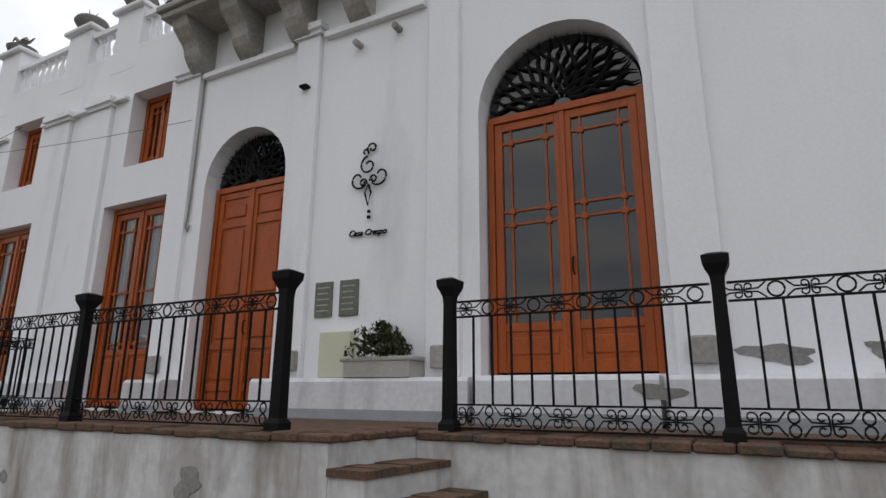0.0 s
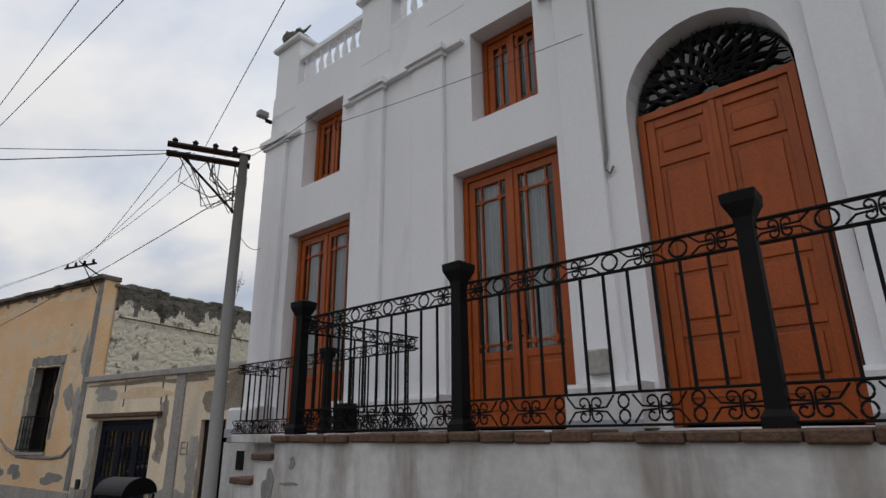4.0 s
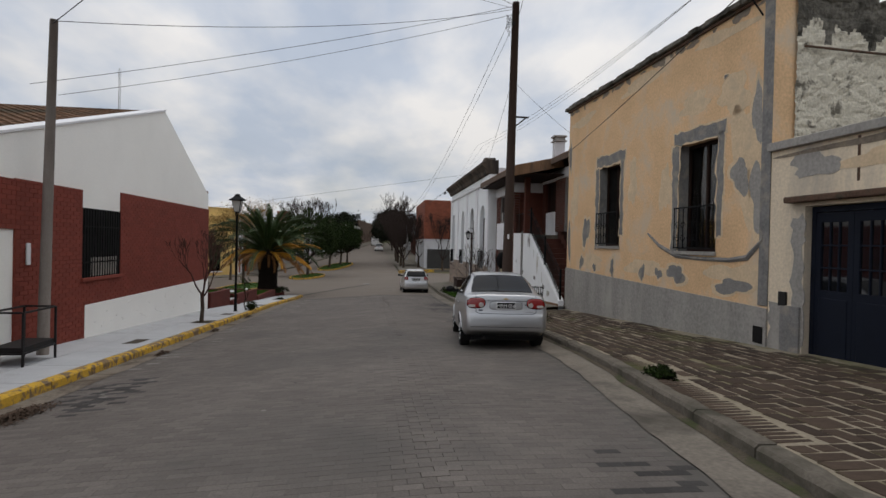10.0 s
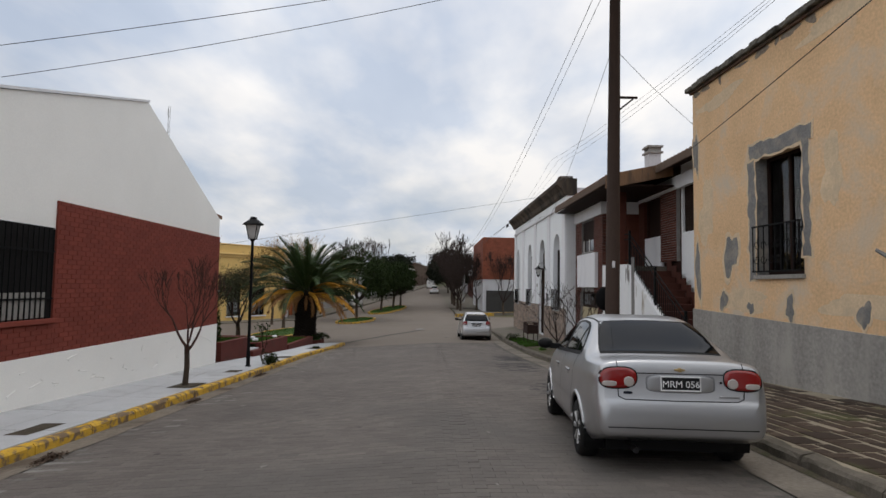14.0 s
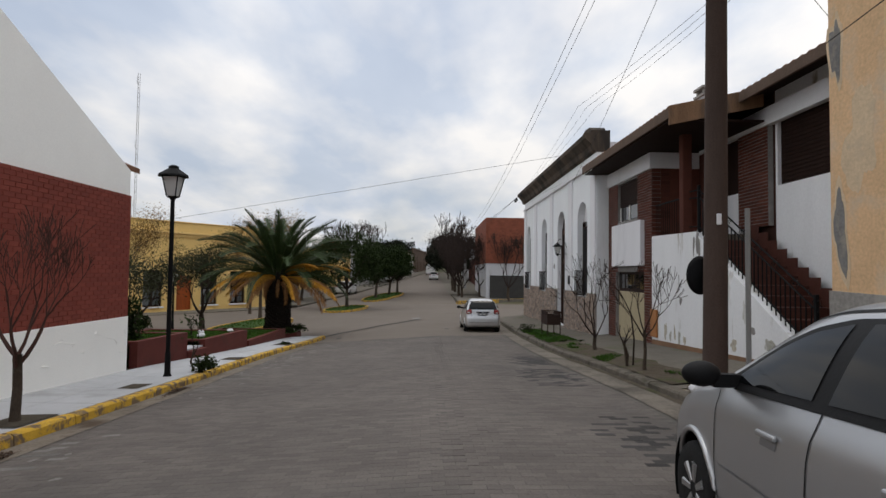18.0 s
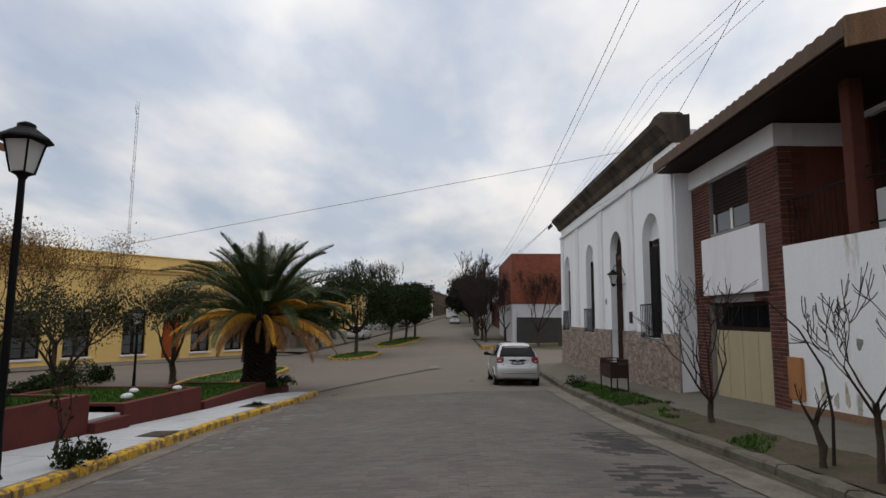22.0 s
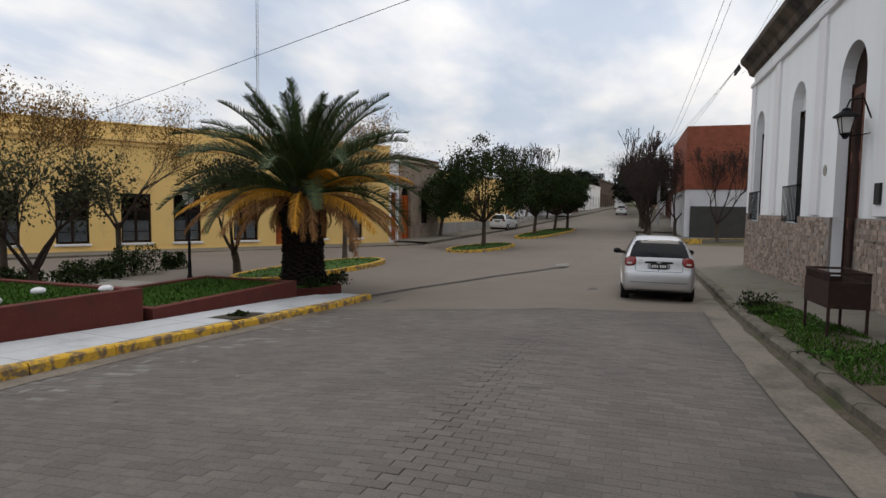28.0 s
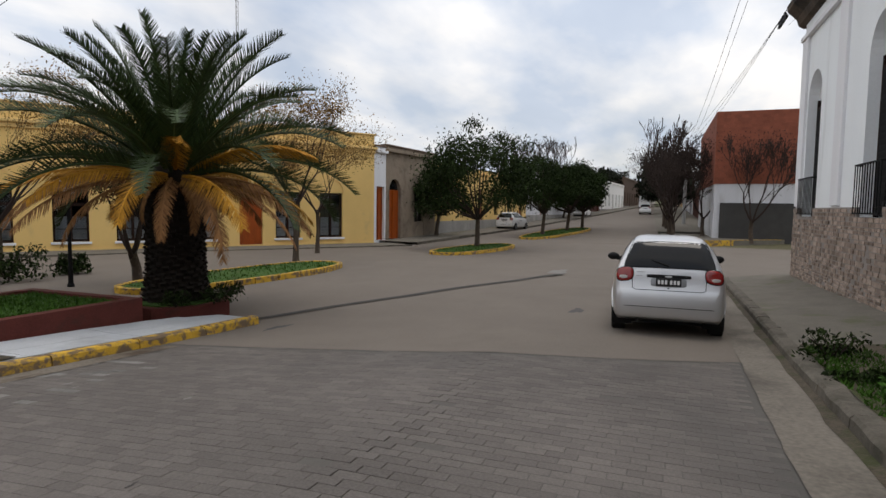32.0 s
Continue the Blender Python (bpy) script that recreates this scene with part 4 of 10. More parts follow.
def frieze_unit(kind, h):
    key = (kind, round(h, 3))
    if key not in SCROLLS:
        bm = bmesh.new()
        if kind == "ring":
            r = h / 2 - 0.006
            tube(bm, [(r * math.cos(a * math.pi / 8), 0, h / 2 + r * math.sin(a * math.pi / 8)) for a in range(17)], 0.007, 5, False)
        elif kind == "eight":
            r = h / 4 - 0.004
            for c in (0.25, 0.75):
                tube(bm, [(r * 0.85 * math.cos(a * math.pi / 7), 0, h * c + r * math.sin(a * math.pi / 7)) for a in range(15)], 0.0065, 5, False)
        else:
            for sx in (-1, 1):
                for sz in (-1, 1):
                    r = h * 0.23
                    tube(bm, [(sx * p[0], 0, h / 2 + sz * p[2]) for p in [(0.006, 0, 0.0)] + scroll(12, 0.006 + r, r * 0.98, r, 0.95, math.pi + 0.2, 0, r1=0.012, hand=-1)], 0.006, 5)
                    tube(bm, [(sx * 0.012, 0, h / 2 + sz * 0.006), (sx * (0.06 + r), 0, h / 2 + sz * 0.012), (sx * (0.1 + 1.2 * r), 0, h / 2 + sz * h * 0.47)], 0.006, 5)
        SCROLLS[key] = bm
        me = bpy.data.meshes.new("scrollwork")
        bm.to_mesh(me)
        bm.free()
        me.materials.append(M_BLACK)
        SCROLLS[key] = me
    return SCROLLS[key]


BAR = {}


def railing(x0, x1, y, z, m, levels=(0.0, 0.17, 0.84, 0.96), gap=0.145, group="terrace railings"):
    L = x1 - x0
    root = thing("iron_railing", m @ pose(x0, y, z), "black wrought-iron railing with scrolled friezes", "railing", group)
    for zz in levels:
        part("rail_bar", bevel_box(0, L, -0.016, 0.016, zz, zz + 0.014, 0.003, 1), M_BLACK, root)
    n = max(2, int(L / gap))
    key = round(levels[2] - levels[1], 3)
    for i in range(1, n):
        if key not in BAR:
            b = part("baluster", bevel_box(-0.008, 0.008, -0.008, 0.008, 0, key, 0.002, 1), M_BLACK, root)
            BAR[key] = b.data
        else:
            b = new("baluster", BAR[key])
            b.parent = root
        b.location = (L * i / n, 0, levels[1])
    for lo, hi in ((levels[0], levels[1]), (levels[2], levels[3])):
        units = max(1, round(L / 0.19))
        for i in range(units):
            o = new("scrollwork", frieze_unit(("eight" if lo == levels[0] else "ring") if i % 2 else "scroll", hi - lo - 0.014))
            o.parent, o.location = root, (L * (i + 0.5) / units, 0, lo + 0.014)
    return root


PY = -2.26
for x in (-9.42, -7.61, -5.75, -3.32):
    iron_post(x, PY, PLAT - 0.02, HM, 1.05)
for x in (-2.4, -0.44, 1.5, 3.5):
    iron_post(x, -1.38, PLAT - 0.04, HM, 1.08)
for a, b in ((-9.37, -7.66), (-7.56, -5.8), (-5.7, -3.37)):
    railing(a, b, PY, PLAT + 0.0, HM)
for a, b in ((-2.35, -0.49), (-0.39, 1.45), (1.55, 3.45)):
    railing(a, b, -1.38, PLAT - 0.02, HM)
railing(-13.08, -9.5, -0.72, PLAT, HM)
railing(0.02, 1.5, 0, 0, HM @ pose(-9.42, -2.26, PLAT, 0, 0, 90))
iron_post(-11.0, -0.72, PLAT - 0.015, HM, 0.95)
railing(0.02, 0.7, 0, 0, HM @ pose(-13.08, -0.72, PLAT, 0, 0, 90))
railing(-7.66, -3.95, -0.66, 7.2, HM, group="balcony railings", gap=0.09)
railing(0.05, 0.6, 0, 0, HM @ pose(-7.66, -0.66, 7.2, 0, 0, 90), group="balcony railings", gap=0.09)
bm = bevel_box(-9.02, -8.86, -2.2, -2.06, PLAT - 0.015, PLAT + 0.22, 0.02)
o = tagged(part("flower_pot_box", bm, M_BLACK), "small black box on the terrace edge", "box")
o.matrix_world = HM

# ---- orange house and low yellow building ----
OM = pose(-31.15, 8.45, 0, 0, 0, 2.0)
orange = thing("orange_house", OM, "old house with faded orange plaster and grey cement patches", "house")
OH = [(2.52, 3.9, 0.95, 3.26, False), (6.75, 8.15, 0.87, 3.2, False)]
part("wall", wall_mesh(0, 9.65, -1.8, 5.48, OH, 0.45), M_ORANGE, orange)
part("far_side_wall", boxes((0, 0.45, 0.45, 12, -1.8, 5.5)), M_LIME, orange)
part("rear_wall", boxes((0.45, 9.2, 11.6, 12, -1.8, 5.5)), M_LIME, orange)
part("roof", boxes((0.45, 9.2, 0.45, 11.6, 5.0, 5.2)), M_STONE_OLD, orange)
# black-coloured sheet stands for the unlit rooms behind both windows
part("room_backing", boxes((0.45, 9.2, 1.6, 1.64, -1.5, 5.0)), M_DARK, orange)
part("side_wall", boxes((9.2, 9.65, 0.45, 12, -1.2, 5.3)), M_LIME, orange)
# rubble showing through flaking lime wash on the gable side, black with moss towards the coping
def rubble_face(x, y0, y1, z0, z1, step, deep, seed):
    """Lumpy facing in two meshes: lime-washed rubble, and black moss above a ragged line."""
    lime, moss = bmesh.new(), bmesh.new()
    ny, nz = int((y1 - y0) / step), int((z1 - z0) / step)
    pts = {}
    for j in range(nz + 1):
        for i in range(ny + 1):
            y, z = y0 + (y1 - y0) * i / ny, z0 + (z1 - z0) * j / nz
            d = noise.voronoi(Vector((seed, y * 2.6, z * 4.6)))[0]
            h = deep * (0.75 * (min(0.35, d[1] - d[0]) / 0.35) ** 0.6 + 0.5 * noise.noise(Vector((seed, y * 1.3, z * 1.9))))
            pts[i, j] = (x + 0.012 + max(0.0, h), y, z)
    seen = {}
    for j in range(nz):
        for i in range(ny):
            _, y, z = pts[i, j]
            line = 4.75 + 0.55 * noise.noise(Vector((y * 0.9, 3.0, 0))) + 0.4 * noise.noise(Vector((y * 3.1, z * 1.2, 5))) + 0.18 * noise.noise(Vector((y * 9, z * 5, 8)))
            bm = moss if z > line else lime
            quad = []
            for c in ((i, j), (i + 1, j), (i + 1, j + 1), (i, j + 1)):
                if (z > line, c) not in seen:
                    seen[z > line, c] = bm.verts.new(pts[c])
                quad.append(seen[z > line, c])
            bm.faces.new(quad)
    return lime, moss


lime_, moss_ = rubble_face(9.65, 0.4, 11.9, 2.62, 5.36, 0.05, 0.055, 3.0)
tagged(part("rubble_facing", lime_, M_LIME, orange), kind="stuff")
tagged(part("mossy_rubble", moss_, M_STONE_OLD, orange), kind="stuff")
part("gable_pipe", tube(bmesh.new(), [(9.76, 0.5, 4.46), (9.77, 5.0, 4.36), (9.76, 9.5, 4.25)], 0.022, 6), M_CAP, orange)
rnd = random.Random(12)
y = 0.3
while y < 11.9:
    w = rnd.uniform(0.25, 0.6)
    part("coping_stone", bevel_box(9.15 + rnd.uniform(-0.03, 0.03), 9.74 + rnd.uniform(-0.05, 0.03), y, y + w - 0.01, 5.3, 5.38 + rnd.uniform(0.0, 0.13), 0.025, 1), M_STONE_OLD, orange)
    y += w
x = -0.12
while x < 9.65:
    w = rnd.uniform(0.22, 0.34)
    part("cornice_brick", bevel_box(x, min(x + w, 9.72) - 0.006, -0.13 + rnd.uniform(-0.025, 0.02), 0.45, 5.46 + rnd.uniform(-0.01, 0.01), 5.57 + rnd.uniform(-0.02, 0.03), 0.014, 1), M_STONE_OLD, orange)
    x += w
part("flashing", bevel_box(9.66, 9.76, 0.36, 9, 2.62, 2.78, 0.01), M_WHITE_OLD, orange)
part("cornice_band", bevel_box(-0.06, 9.68, -0.06, 0.004, 5.39, 5.46, 0.02), M_CAP, orange)
bm = prism(bmesh.new(), [(-0.02, -1.8), (9.67, -1.8), (9.67, -0.09), (6.5, 0.0), (3.0, 0.1), (-0.02, 0.2)], -0.035, 0.004)
part("base_course", bm, M_GREY_BASE, orange)


def ragged(parent, x0, x1, z0, z1, y, material, seed, jag=0.05):
    """A ragged-edged rectangular patch, 6 mm proud."""
    r = random.Random(seed)
    pts = []
    for (xa, za), (xb, zb) in (((x0, z0), (x1, z0)), ((x1, z0), (x1, z1)), ((x1, z1), (x0, z1)), ((x0, z1), (x0, z0))):
        n = max(2, int(math.hypot(xb - xa, zb - za) / 0.13))
        pts += [(xa + (xb - xa) * i / n + r.uniform(-jag, jag), za + (zb - za) * i / n + r.uniform(-jag, jag)) for i in range(n)]
    if material is not M_GREY_BASE and material is not M_STONE_OLD:
        mx, mz = (x0 + x1) / 2, (z0 + z1) / 2
        rim = [(x + (0.05 if x > mx else -0.05) * r.uniform(0.2, 1.4), z + (0.05 if z > mz else -0.05) * r.uniform(0.2, 1.4)) for x, z in pts]
        part("flaked_rim", prism(bmesh.new(), rim, y - 0.003, y + 0.006), M_FLAKED, parent)
    return part("cement_patch", prism(bmesh.new(), pts, y - 0.006, y + 0.006), material, parent)


k = 100
for a, b, z0, z1, _ in OH:
    for x0, x1, za, zb in ((a - 0.24, a - 0.005, z0 - 0.1, z1 - 0.02), (b + 0.005, b + 0.18, z0 + 0.3, z1 + 0.05), (a - 0.2, b + 0.25, z1 + 0.01, z1 + 0.28)):
        k += 1
        ragged(orange, x0, x1, za, zb, -0.003, M_GREY_PATCH, k, 0.035)
for j, (cx, cz, rx, rz, m) in enumerate(((1.6, 1.4, 0.25, 0.42, M_GREY_PATCH), (1.3, 0.42, 0.14, 0.2, M_GREY_PATCH), (3.5, 0.34, 0.12, 0.2, M_GREY_PATCH), (5.2, 0.3, 0.12, 0.2, M_GREY_PATCH), (6.0, 0.32, 0.15, 0.12, M_GREY_PATCH), (6.75, 0.36, 0.32, 0.2, M_GREY_PATCH),
                                         (8.7, 0.22, 0.5, 0.14, M_MORTAR), (0.2, 1.1, 0.12, 0.6, M_GREY_PATCH), (0.15, 3.9, 0.1, 0.5, M_GREY_PATCH), (9.35, 1.9, 0.2, 0.6, M_GREY_BASE), (9.3, 3.4, 0.12, 0.6, M_GREY_BASE), (8.85, 2.3, 0.25, 0.3, M_GREY_BASE), (2.3, 0.3, 0.1, 0.12, M_GREY_PATCH), (8.35, 4.3, 0.05, 0.04, M_MORTAR))):
    blotch("flaked_rim", orange, cx, cz, rx * 1.22 + 0.02, rz * 1.22 + 0.02, -0.002, M_FLAKED, 200 + j, 26)
    blotch("cement_patch", orange, cx, cz, rx, rz, -0.006, m, 200 + j, 26)
for j, (cx, cz, rx, rz) in enumerate(((8.7, 0.45, 0.7, 0.22), (9.0, 2.6, 0.35, 1.1), (5.4, 0.42, 0.9, 0.22), (2.0, 0.45, 0.9, 0.2), (8.6, 3.9, 0.5, 0.35), (4.6, 2.6, 0.25, 0.5), (0.6, 2.4, 0.3, 0.7), (6.2, 2.3, 0.22, 0.6), (7.3, 4.0, 0.6, 0.2), (1.2, 4.9, 0.8, 0.16), (5.0, 5.1, 1.2, 0.14), (8.2, 5.15, 0.9, 0.12))):
    blotch("flaked_patch", orange, cx, cz, rx, rz, 0.0, M_FLAKED, 260 + j, 40)
for j in range(16):
    blotch("moss_stain", orange, 0.2 + 0.6 * j + 0.2 * math.sin(j * 5.1), 5.34, 0.16 + 0.1 * math.sin(j * 2.3), 0.07 + 0.04 * math.sin(j * 3.7), -0.001, M_DAMP, 290 + j, 20)
crack = [(5.45, 1.27), (6.0, 0.98), (6.75, 0.76), (7.6, 0.72), (8.6, 0.72), (9.1, 0.78), (9.5, 1.1), (9.58, 1.6)]
part("plaster_scar", tube(bmesh.new(), [(x, 0.01, z) for x, z in crack], [0.03, 0.05, 0.055, 0.045, 0.05, 0.06, 0.05, 0.03], 6), M_GREY_PATCH, orange)
part("corner_strip", bevel_box(9.42, 9.662, -0.02, 0.004, -0.05, 5.4, 0.01), M_GREY_PATCH, orange)


def old_window(parent, a, b, z0, z1, label):
    fr = part("window", boxes((a, a + 0.07, 0.24, 0.32, z0, z1), (b - 0.07, b, 0.24, 0.32, z0, z1), (a + 0.07, b - 0.07, 0.24, 0.32, z1 - 0.07, z1), (a + 0.07, b - 0.07, 0.24, 0.32, z0, z0 + 0.07),
                              ((a + b) / 2 - 0.03, (a + b) / 2 + 0.03, 0.24, 0.31, z0 + 0.07, z1 - 0.07)), M_WOOD_DARK, parent, label)
    part("pane", boxes((a + 0.07, (a + b) / 2 - 0.03, 0.275, 0.28, z0 + 0.07, z1 - 0.07), ((a + b) / 2 + 0.03, b - 0.07, 0.275, 0.28, z0 + 0.07, z1 - 0.07)), M_GLASS_CLEAR, fr)
    part("curtain", boxes(((a + b) / 2 + 0.1, b - 0.12, 0.33, 0.335, z0 + 0.1, z1 - 0.1)), M_CURTAIN, fr)
    for p in (a, b - 0.004):
        part("reveal_lining", boxes((p, p + 0.004, 0.0, 0.24, z0, z1)), M_GREY_PATCH, fr)
    bm = boxes((a - 0.02, b + 0.02, -0.09, -0.06, z0 + 0.92, z0 + 0.95), (a - 0.02, b + 0.02, -0.09, -0.06, z0 + 0.05, z0 + 0.08))
    g = part("balconet", bm, M_BLACK, fr, "black iron balconet")
    n = 8
    for i in range(n + 1):
        x = a + (b - a) * i / n
        box_bm = boxes((x - 0.008, x + 0.008, -0.083, -0.067, z0 + 0.08, z0 + 0.92))
        part("bar", box_bm, M_BLACK, fr)
    for i in range(3):
        cx = a + (b - a) * (i + 0.5) / 3
        bm = bmesh.new()
        for hand in (1, -1):
            tube(bm, scroll(14, cx + hand * 0.1, z0 + 0.55, 0.1, 1.1, math.pi / 2 - hand * math.pi / 2, -0.075, r1=0.025, hand=hand), 0.008, 5)
            tube(bm, scroll(14, cx + hand * 0.1, z0 + 0.3, 0.1, 1.1, math.pi / 2 - hand * math.pi / 2, -0.075, r1=0.025, hand=-hand), 0.008, 5)
        part("scrollwork", bm, M_BLACK, fr)
    part("sill", bevel_box(a - 0.03, b + 0.03, -0.06, 0.24, z0 - 0.08, z0, 0.01), M_GREY_BASE, fr)
    return fr


for a, b, z0, z1, _ in OH:
    old_window(orange, a, b, z0, z1, "dark old window with an iron balconet")
bm = bmesh.new()
tube(bm, [(9.1, -0.5, 5.95), (9.1, 0.25, 5.62), ], 0.02, 6)
tube(bm, [(8.1, -0.35, 5.92), (9.7, -0.35, 5.84)], 0.03, 6)
for i in range(4):
    lathe(bm, [(0.02, 0), (0.045, 0.03), (0.03, 0.07), (0.04, 0.1), (0.01, 0.12)], 8, (8.2 + 0.45 * i, -0.35, 5.93 - 0.02 * i))
tube(bm, [(9.1, -0.35, 5.85), (9.35, 0.0, 5.1)], 0.015, 5)
o = tagged(part("cable_bracket", bm, M_BLACK), "black iron cable bracket with insulators on the parapet", "bracket")
o.matrix_world = OM

low = thing("low_yellow_building", OM, "low building with peeling pale yellow plaster and blue gate", "building")
LH = [(10.45, 12.75, -0.86, 1.64, False), (14.45, 15.6, -0.7, 1.58, False)]
part("wall", wall_mesh(9.665, 18.4, -1.3, 2.62, LH, 0.35), M_YELLOW_OLD, low)
part("coping", bevel_box(9.665, 18.4, -0.1, 0.4, 2.62, 2.76, 0.015), M_GREY_BASE, low)
part("roof", boxes((9.76, 18.4, 0.4, 9, 2.3, 2.5)), M_GREY_BASE, low)
part("end_wall", boxes((18.1, 18.4, 0.35, 9, -1.3, 2.62)), M_GREY_BASE, low)
# unlit inside behind gate and doorway, painted as a black sheet
part("room_backing", boxes((9.7, 18.1, 2.0, 2.04, -1.3, 2.3)), M_DARK, low)
part("pilaster", bevel_box(13.45, 13.78, -0.04, 0.004, -1.0, 2.62, 0.01), M_GREY_BASE, low)
part("lintel_hood", bevel_box(10.15, 13.05, -0.16, 0.004, 1.7, 1.8, 0.02), M_CAP, low)
part("threshold", bevel_box(10.4, 12.8, -0.12, 0.34, -0.98, -0.87, 0.02), M_KERB, low)
part("doorstep", bevel_box(14.4, 15.65, -0.12, 0.34, -1.0, -0.71, 0.02), M_KERB, low)
for j, (x0, x1, z0, z1, m) in enumerate(((9.7, 10.2, -1.1, 0.0, M_GREY_BASE), (12.9, 14.3, -1.0, 0.1, M_GREY_BASE), (12.9, 13.2, 0.7, 2.0, M_GREY_BASE), (14.1, 14.42, -0.7, 1.2, M_GREY_BASE), (16.3, 18.35, -1.1, 2.6, M_STONE_OLD), (15.65, 16.3, -1.0, 1.3, M_DAMP), (10.2, 10.44, -0.8, 1.5, M_GREY_BASE))):
    ragged(low, x0, x1, z0, z1, -0.002, m, 300 + j, 0.06)
for j, (cx, cz, rx, rz, m) in enumerate(((15.3, 2.1, 0.8, 0.36, M_DAMP), (14.7, 2.35, 0.5, 0.14, M_FLAKED), (12.2, 2.25, 0.9, 0.16, M_FLAKED), (10.6, 2.3, 0.5, 0.2, M_GREY_BASE), (13.1, 1.4, 0.12, 0.6, M_DAMP), (11.6, 2.52, 1.4, 0.06, M_DAMP), (13.9, 2.5, 0.9, 0.08, M_DAMP))):
    blotch("damp_stain", low, cx, cz, rx, rz, -0.001 - 0.0008 * j, m, 330 + j, 36)
for x in (11.4, 12.9):
    part("rust_streak", bevel_box(x, x + 0.05, -0.006, 0.0, 1.95, 2.6, 0.002, 1), M_CAP, low)
gate = part("garage_door", boxes((10.46, 10.54, 0.12, 0.2, -0.86, 1.63), (12.66, 12.74, 0.12, 0.2, -0.86, 1.63), (10.54, 12.66, 0.12, 0.2, 1.54, 1.63)), M_BLUE, low, "dark blue sheet-metal garage door with small panes")
for i in range(3):
    a = 10.54 + i * 0.707
    b = a + 0.7
    part("gate_leaf", wall_mesh(a, b, -0.84, 1.53, [(a + 0.1, b - 0.1, 0.32, 1.38, False)], 0.05, 0.13), M_BLUE, gate)
    part("leaf_panel", bevel_box(a + 0.08, b - 0.08, 0.12, 0.14, -0.72, 0.2, 0.015), M_BLUE, gate)
    part("pane", boxes((a + 0.1, b - 0.1, 0.155, 0.16, 0.32, 1.38)), M_GLASS, gate)
    for q in (1, 2):
        part("glazing_bar", boxes((a + 0.1 + q * 0.166 - 0.012, a + 0.1 + q * 0.166 + 0.012, 0.135, 0.155, 0.32, 1.38)), M_BLUE, gate)
        part("glazing_bar", boxes((a + 0.1, b - 0.1, 0.134, 0.154, 0.32 + q * 0.35 - 0.012, 0.32 + q * 0.35 + 0.012)), M_BLUE, gate)
dr = part("door", boxes((14.46, 14.56, 0.1, 0.2, -0.7, 1.57), (15.5, 15.59, 0.1, 0.2, -0.7, 1.57), (14.56, 15.5, 0.1, 0.2, 1.48, 1.57)), M_WOOD_DARK, low, "dark doorway with an iron gate")
for i in range(9):
    x = 14.62 + i * 0.1
    part("bar", boxes((x, x + 0.014, 0.14, 0.155, -0.68, 1.48)), M_BLACK, dr)
for z in (-0.62, 0.3, 1.0):
    part("crossbar", boxes((14.56, 15.5, 0.135, 0.16, z, z + 0.03)), M_BLACK, dr)


def lettering(name, text, size, m, material, parent=None, depth=0.004):
    cu = bpy.data.curves.new(name, "FONT")
    cu.body, cu.size, cu.extrude, cu.align_x = text, size, depth, "CENTER"
    ob = new(name + "_curve", cu)
    me = bpy.data.meshes.new_from_object(ob.evaluated_get(bpy.context.evaluated_depsgraph_get()))
    bpy.data.objects.remove(ob)
    me.materials.append(material)
    ob = new(name, me)
    ob.parent = parent
    ob.matrix_basis = m
    return ob


lettering("scrawled_letters", "EL", 0.42, pose(14.02, -0.004, 0.84, 90, 0, 0), M_MORTAR, low)
for x0, x1, z0, z1, m, nm, lb in ((9.95, 10.12, 0.0, 0.24, M_IRON, "letter_box", "small dark letter box on the wall"), (10.0, 10.42, -0.85, 0.02, M_GREY_PATCH, "gas_meter_box", "grey gas meter box in the wall"), (9.35, 9.6, -0.72, -0.42, M_DARK, "wall_vent_box", "dark square vent in the wall base")):
    o = tagged(part(nm, bevel_box(x0, x1, -0.045, -0.004, z0, z1, 0.01), m), lb, nm.replace("_", " ").split()[-1])
    o.matrix_world = OM

# ---- brown-and-white raised house ----
brown = thing("raised_house", Matrix(), "raised brown brick house with white panels and outside stair", "house")
FY, BY = 8.2, 9.6


def brickwork(parent, x0, x1, z0, z1, y, mate, material=M_BRICK, bw=0.24, bh=0.075, name="brick", singly=None):
    """A brick skin: a mortar backing with joined bricks standing proud."""
    bm = bmesh.new()
    row, z = 0, z0
    while z < z1 - 0.01:
        zt = min(z + bh - 0.012, z1)
        x = x0 - (bw / 2 if row % 2 else 0)
        while x < x1 - 0.01:
            xa, xb = max(x, x0), min(x + bw - 0.012, x1)
            if xb - xa > 0.02 and singly is not None:
                piece(name, singly, parent, xa, xb, y - 0.012, y + 0.01, z, zt)
            elif xb - xa > 0.02:
                v = [bm.verts.new(p) for p in ((xa, y, z), (xb, y, z), (xb, y, zt), (xa, y, zt), (xa + 0.004, y - 0.012, z + 0.003), (xb - 0.004, y - 0.012, z + 0.003), (xb - 0.004, y - 0.012, zt - 0.003), (xa + 0.004, y - 0.012, zt - 0.003))]
                bm.faces.new(v[4:8])
                for a, b in ((0, 1), (1, 2), (2, 3), (3, 0)):
                    bm.faces.new((v[a], v[b], v[b + 4], v[a + 4]))
            x += bw
        z += bh
        row += 1
    if singly is not None:
        bm.free()
        return None
    ob = part(name, bm, material, parent)
    return tagged(ob, kind="stuff")


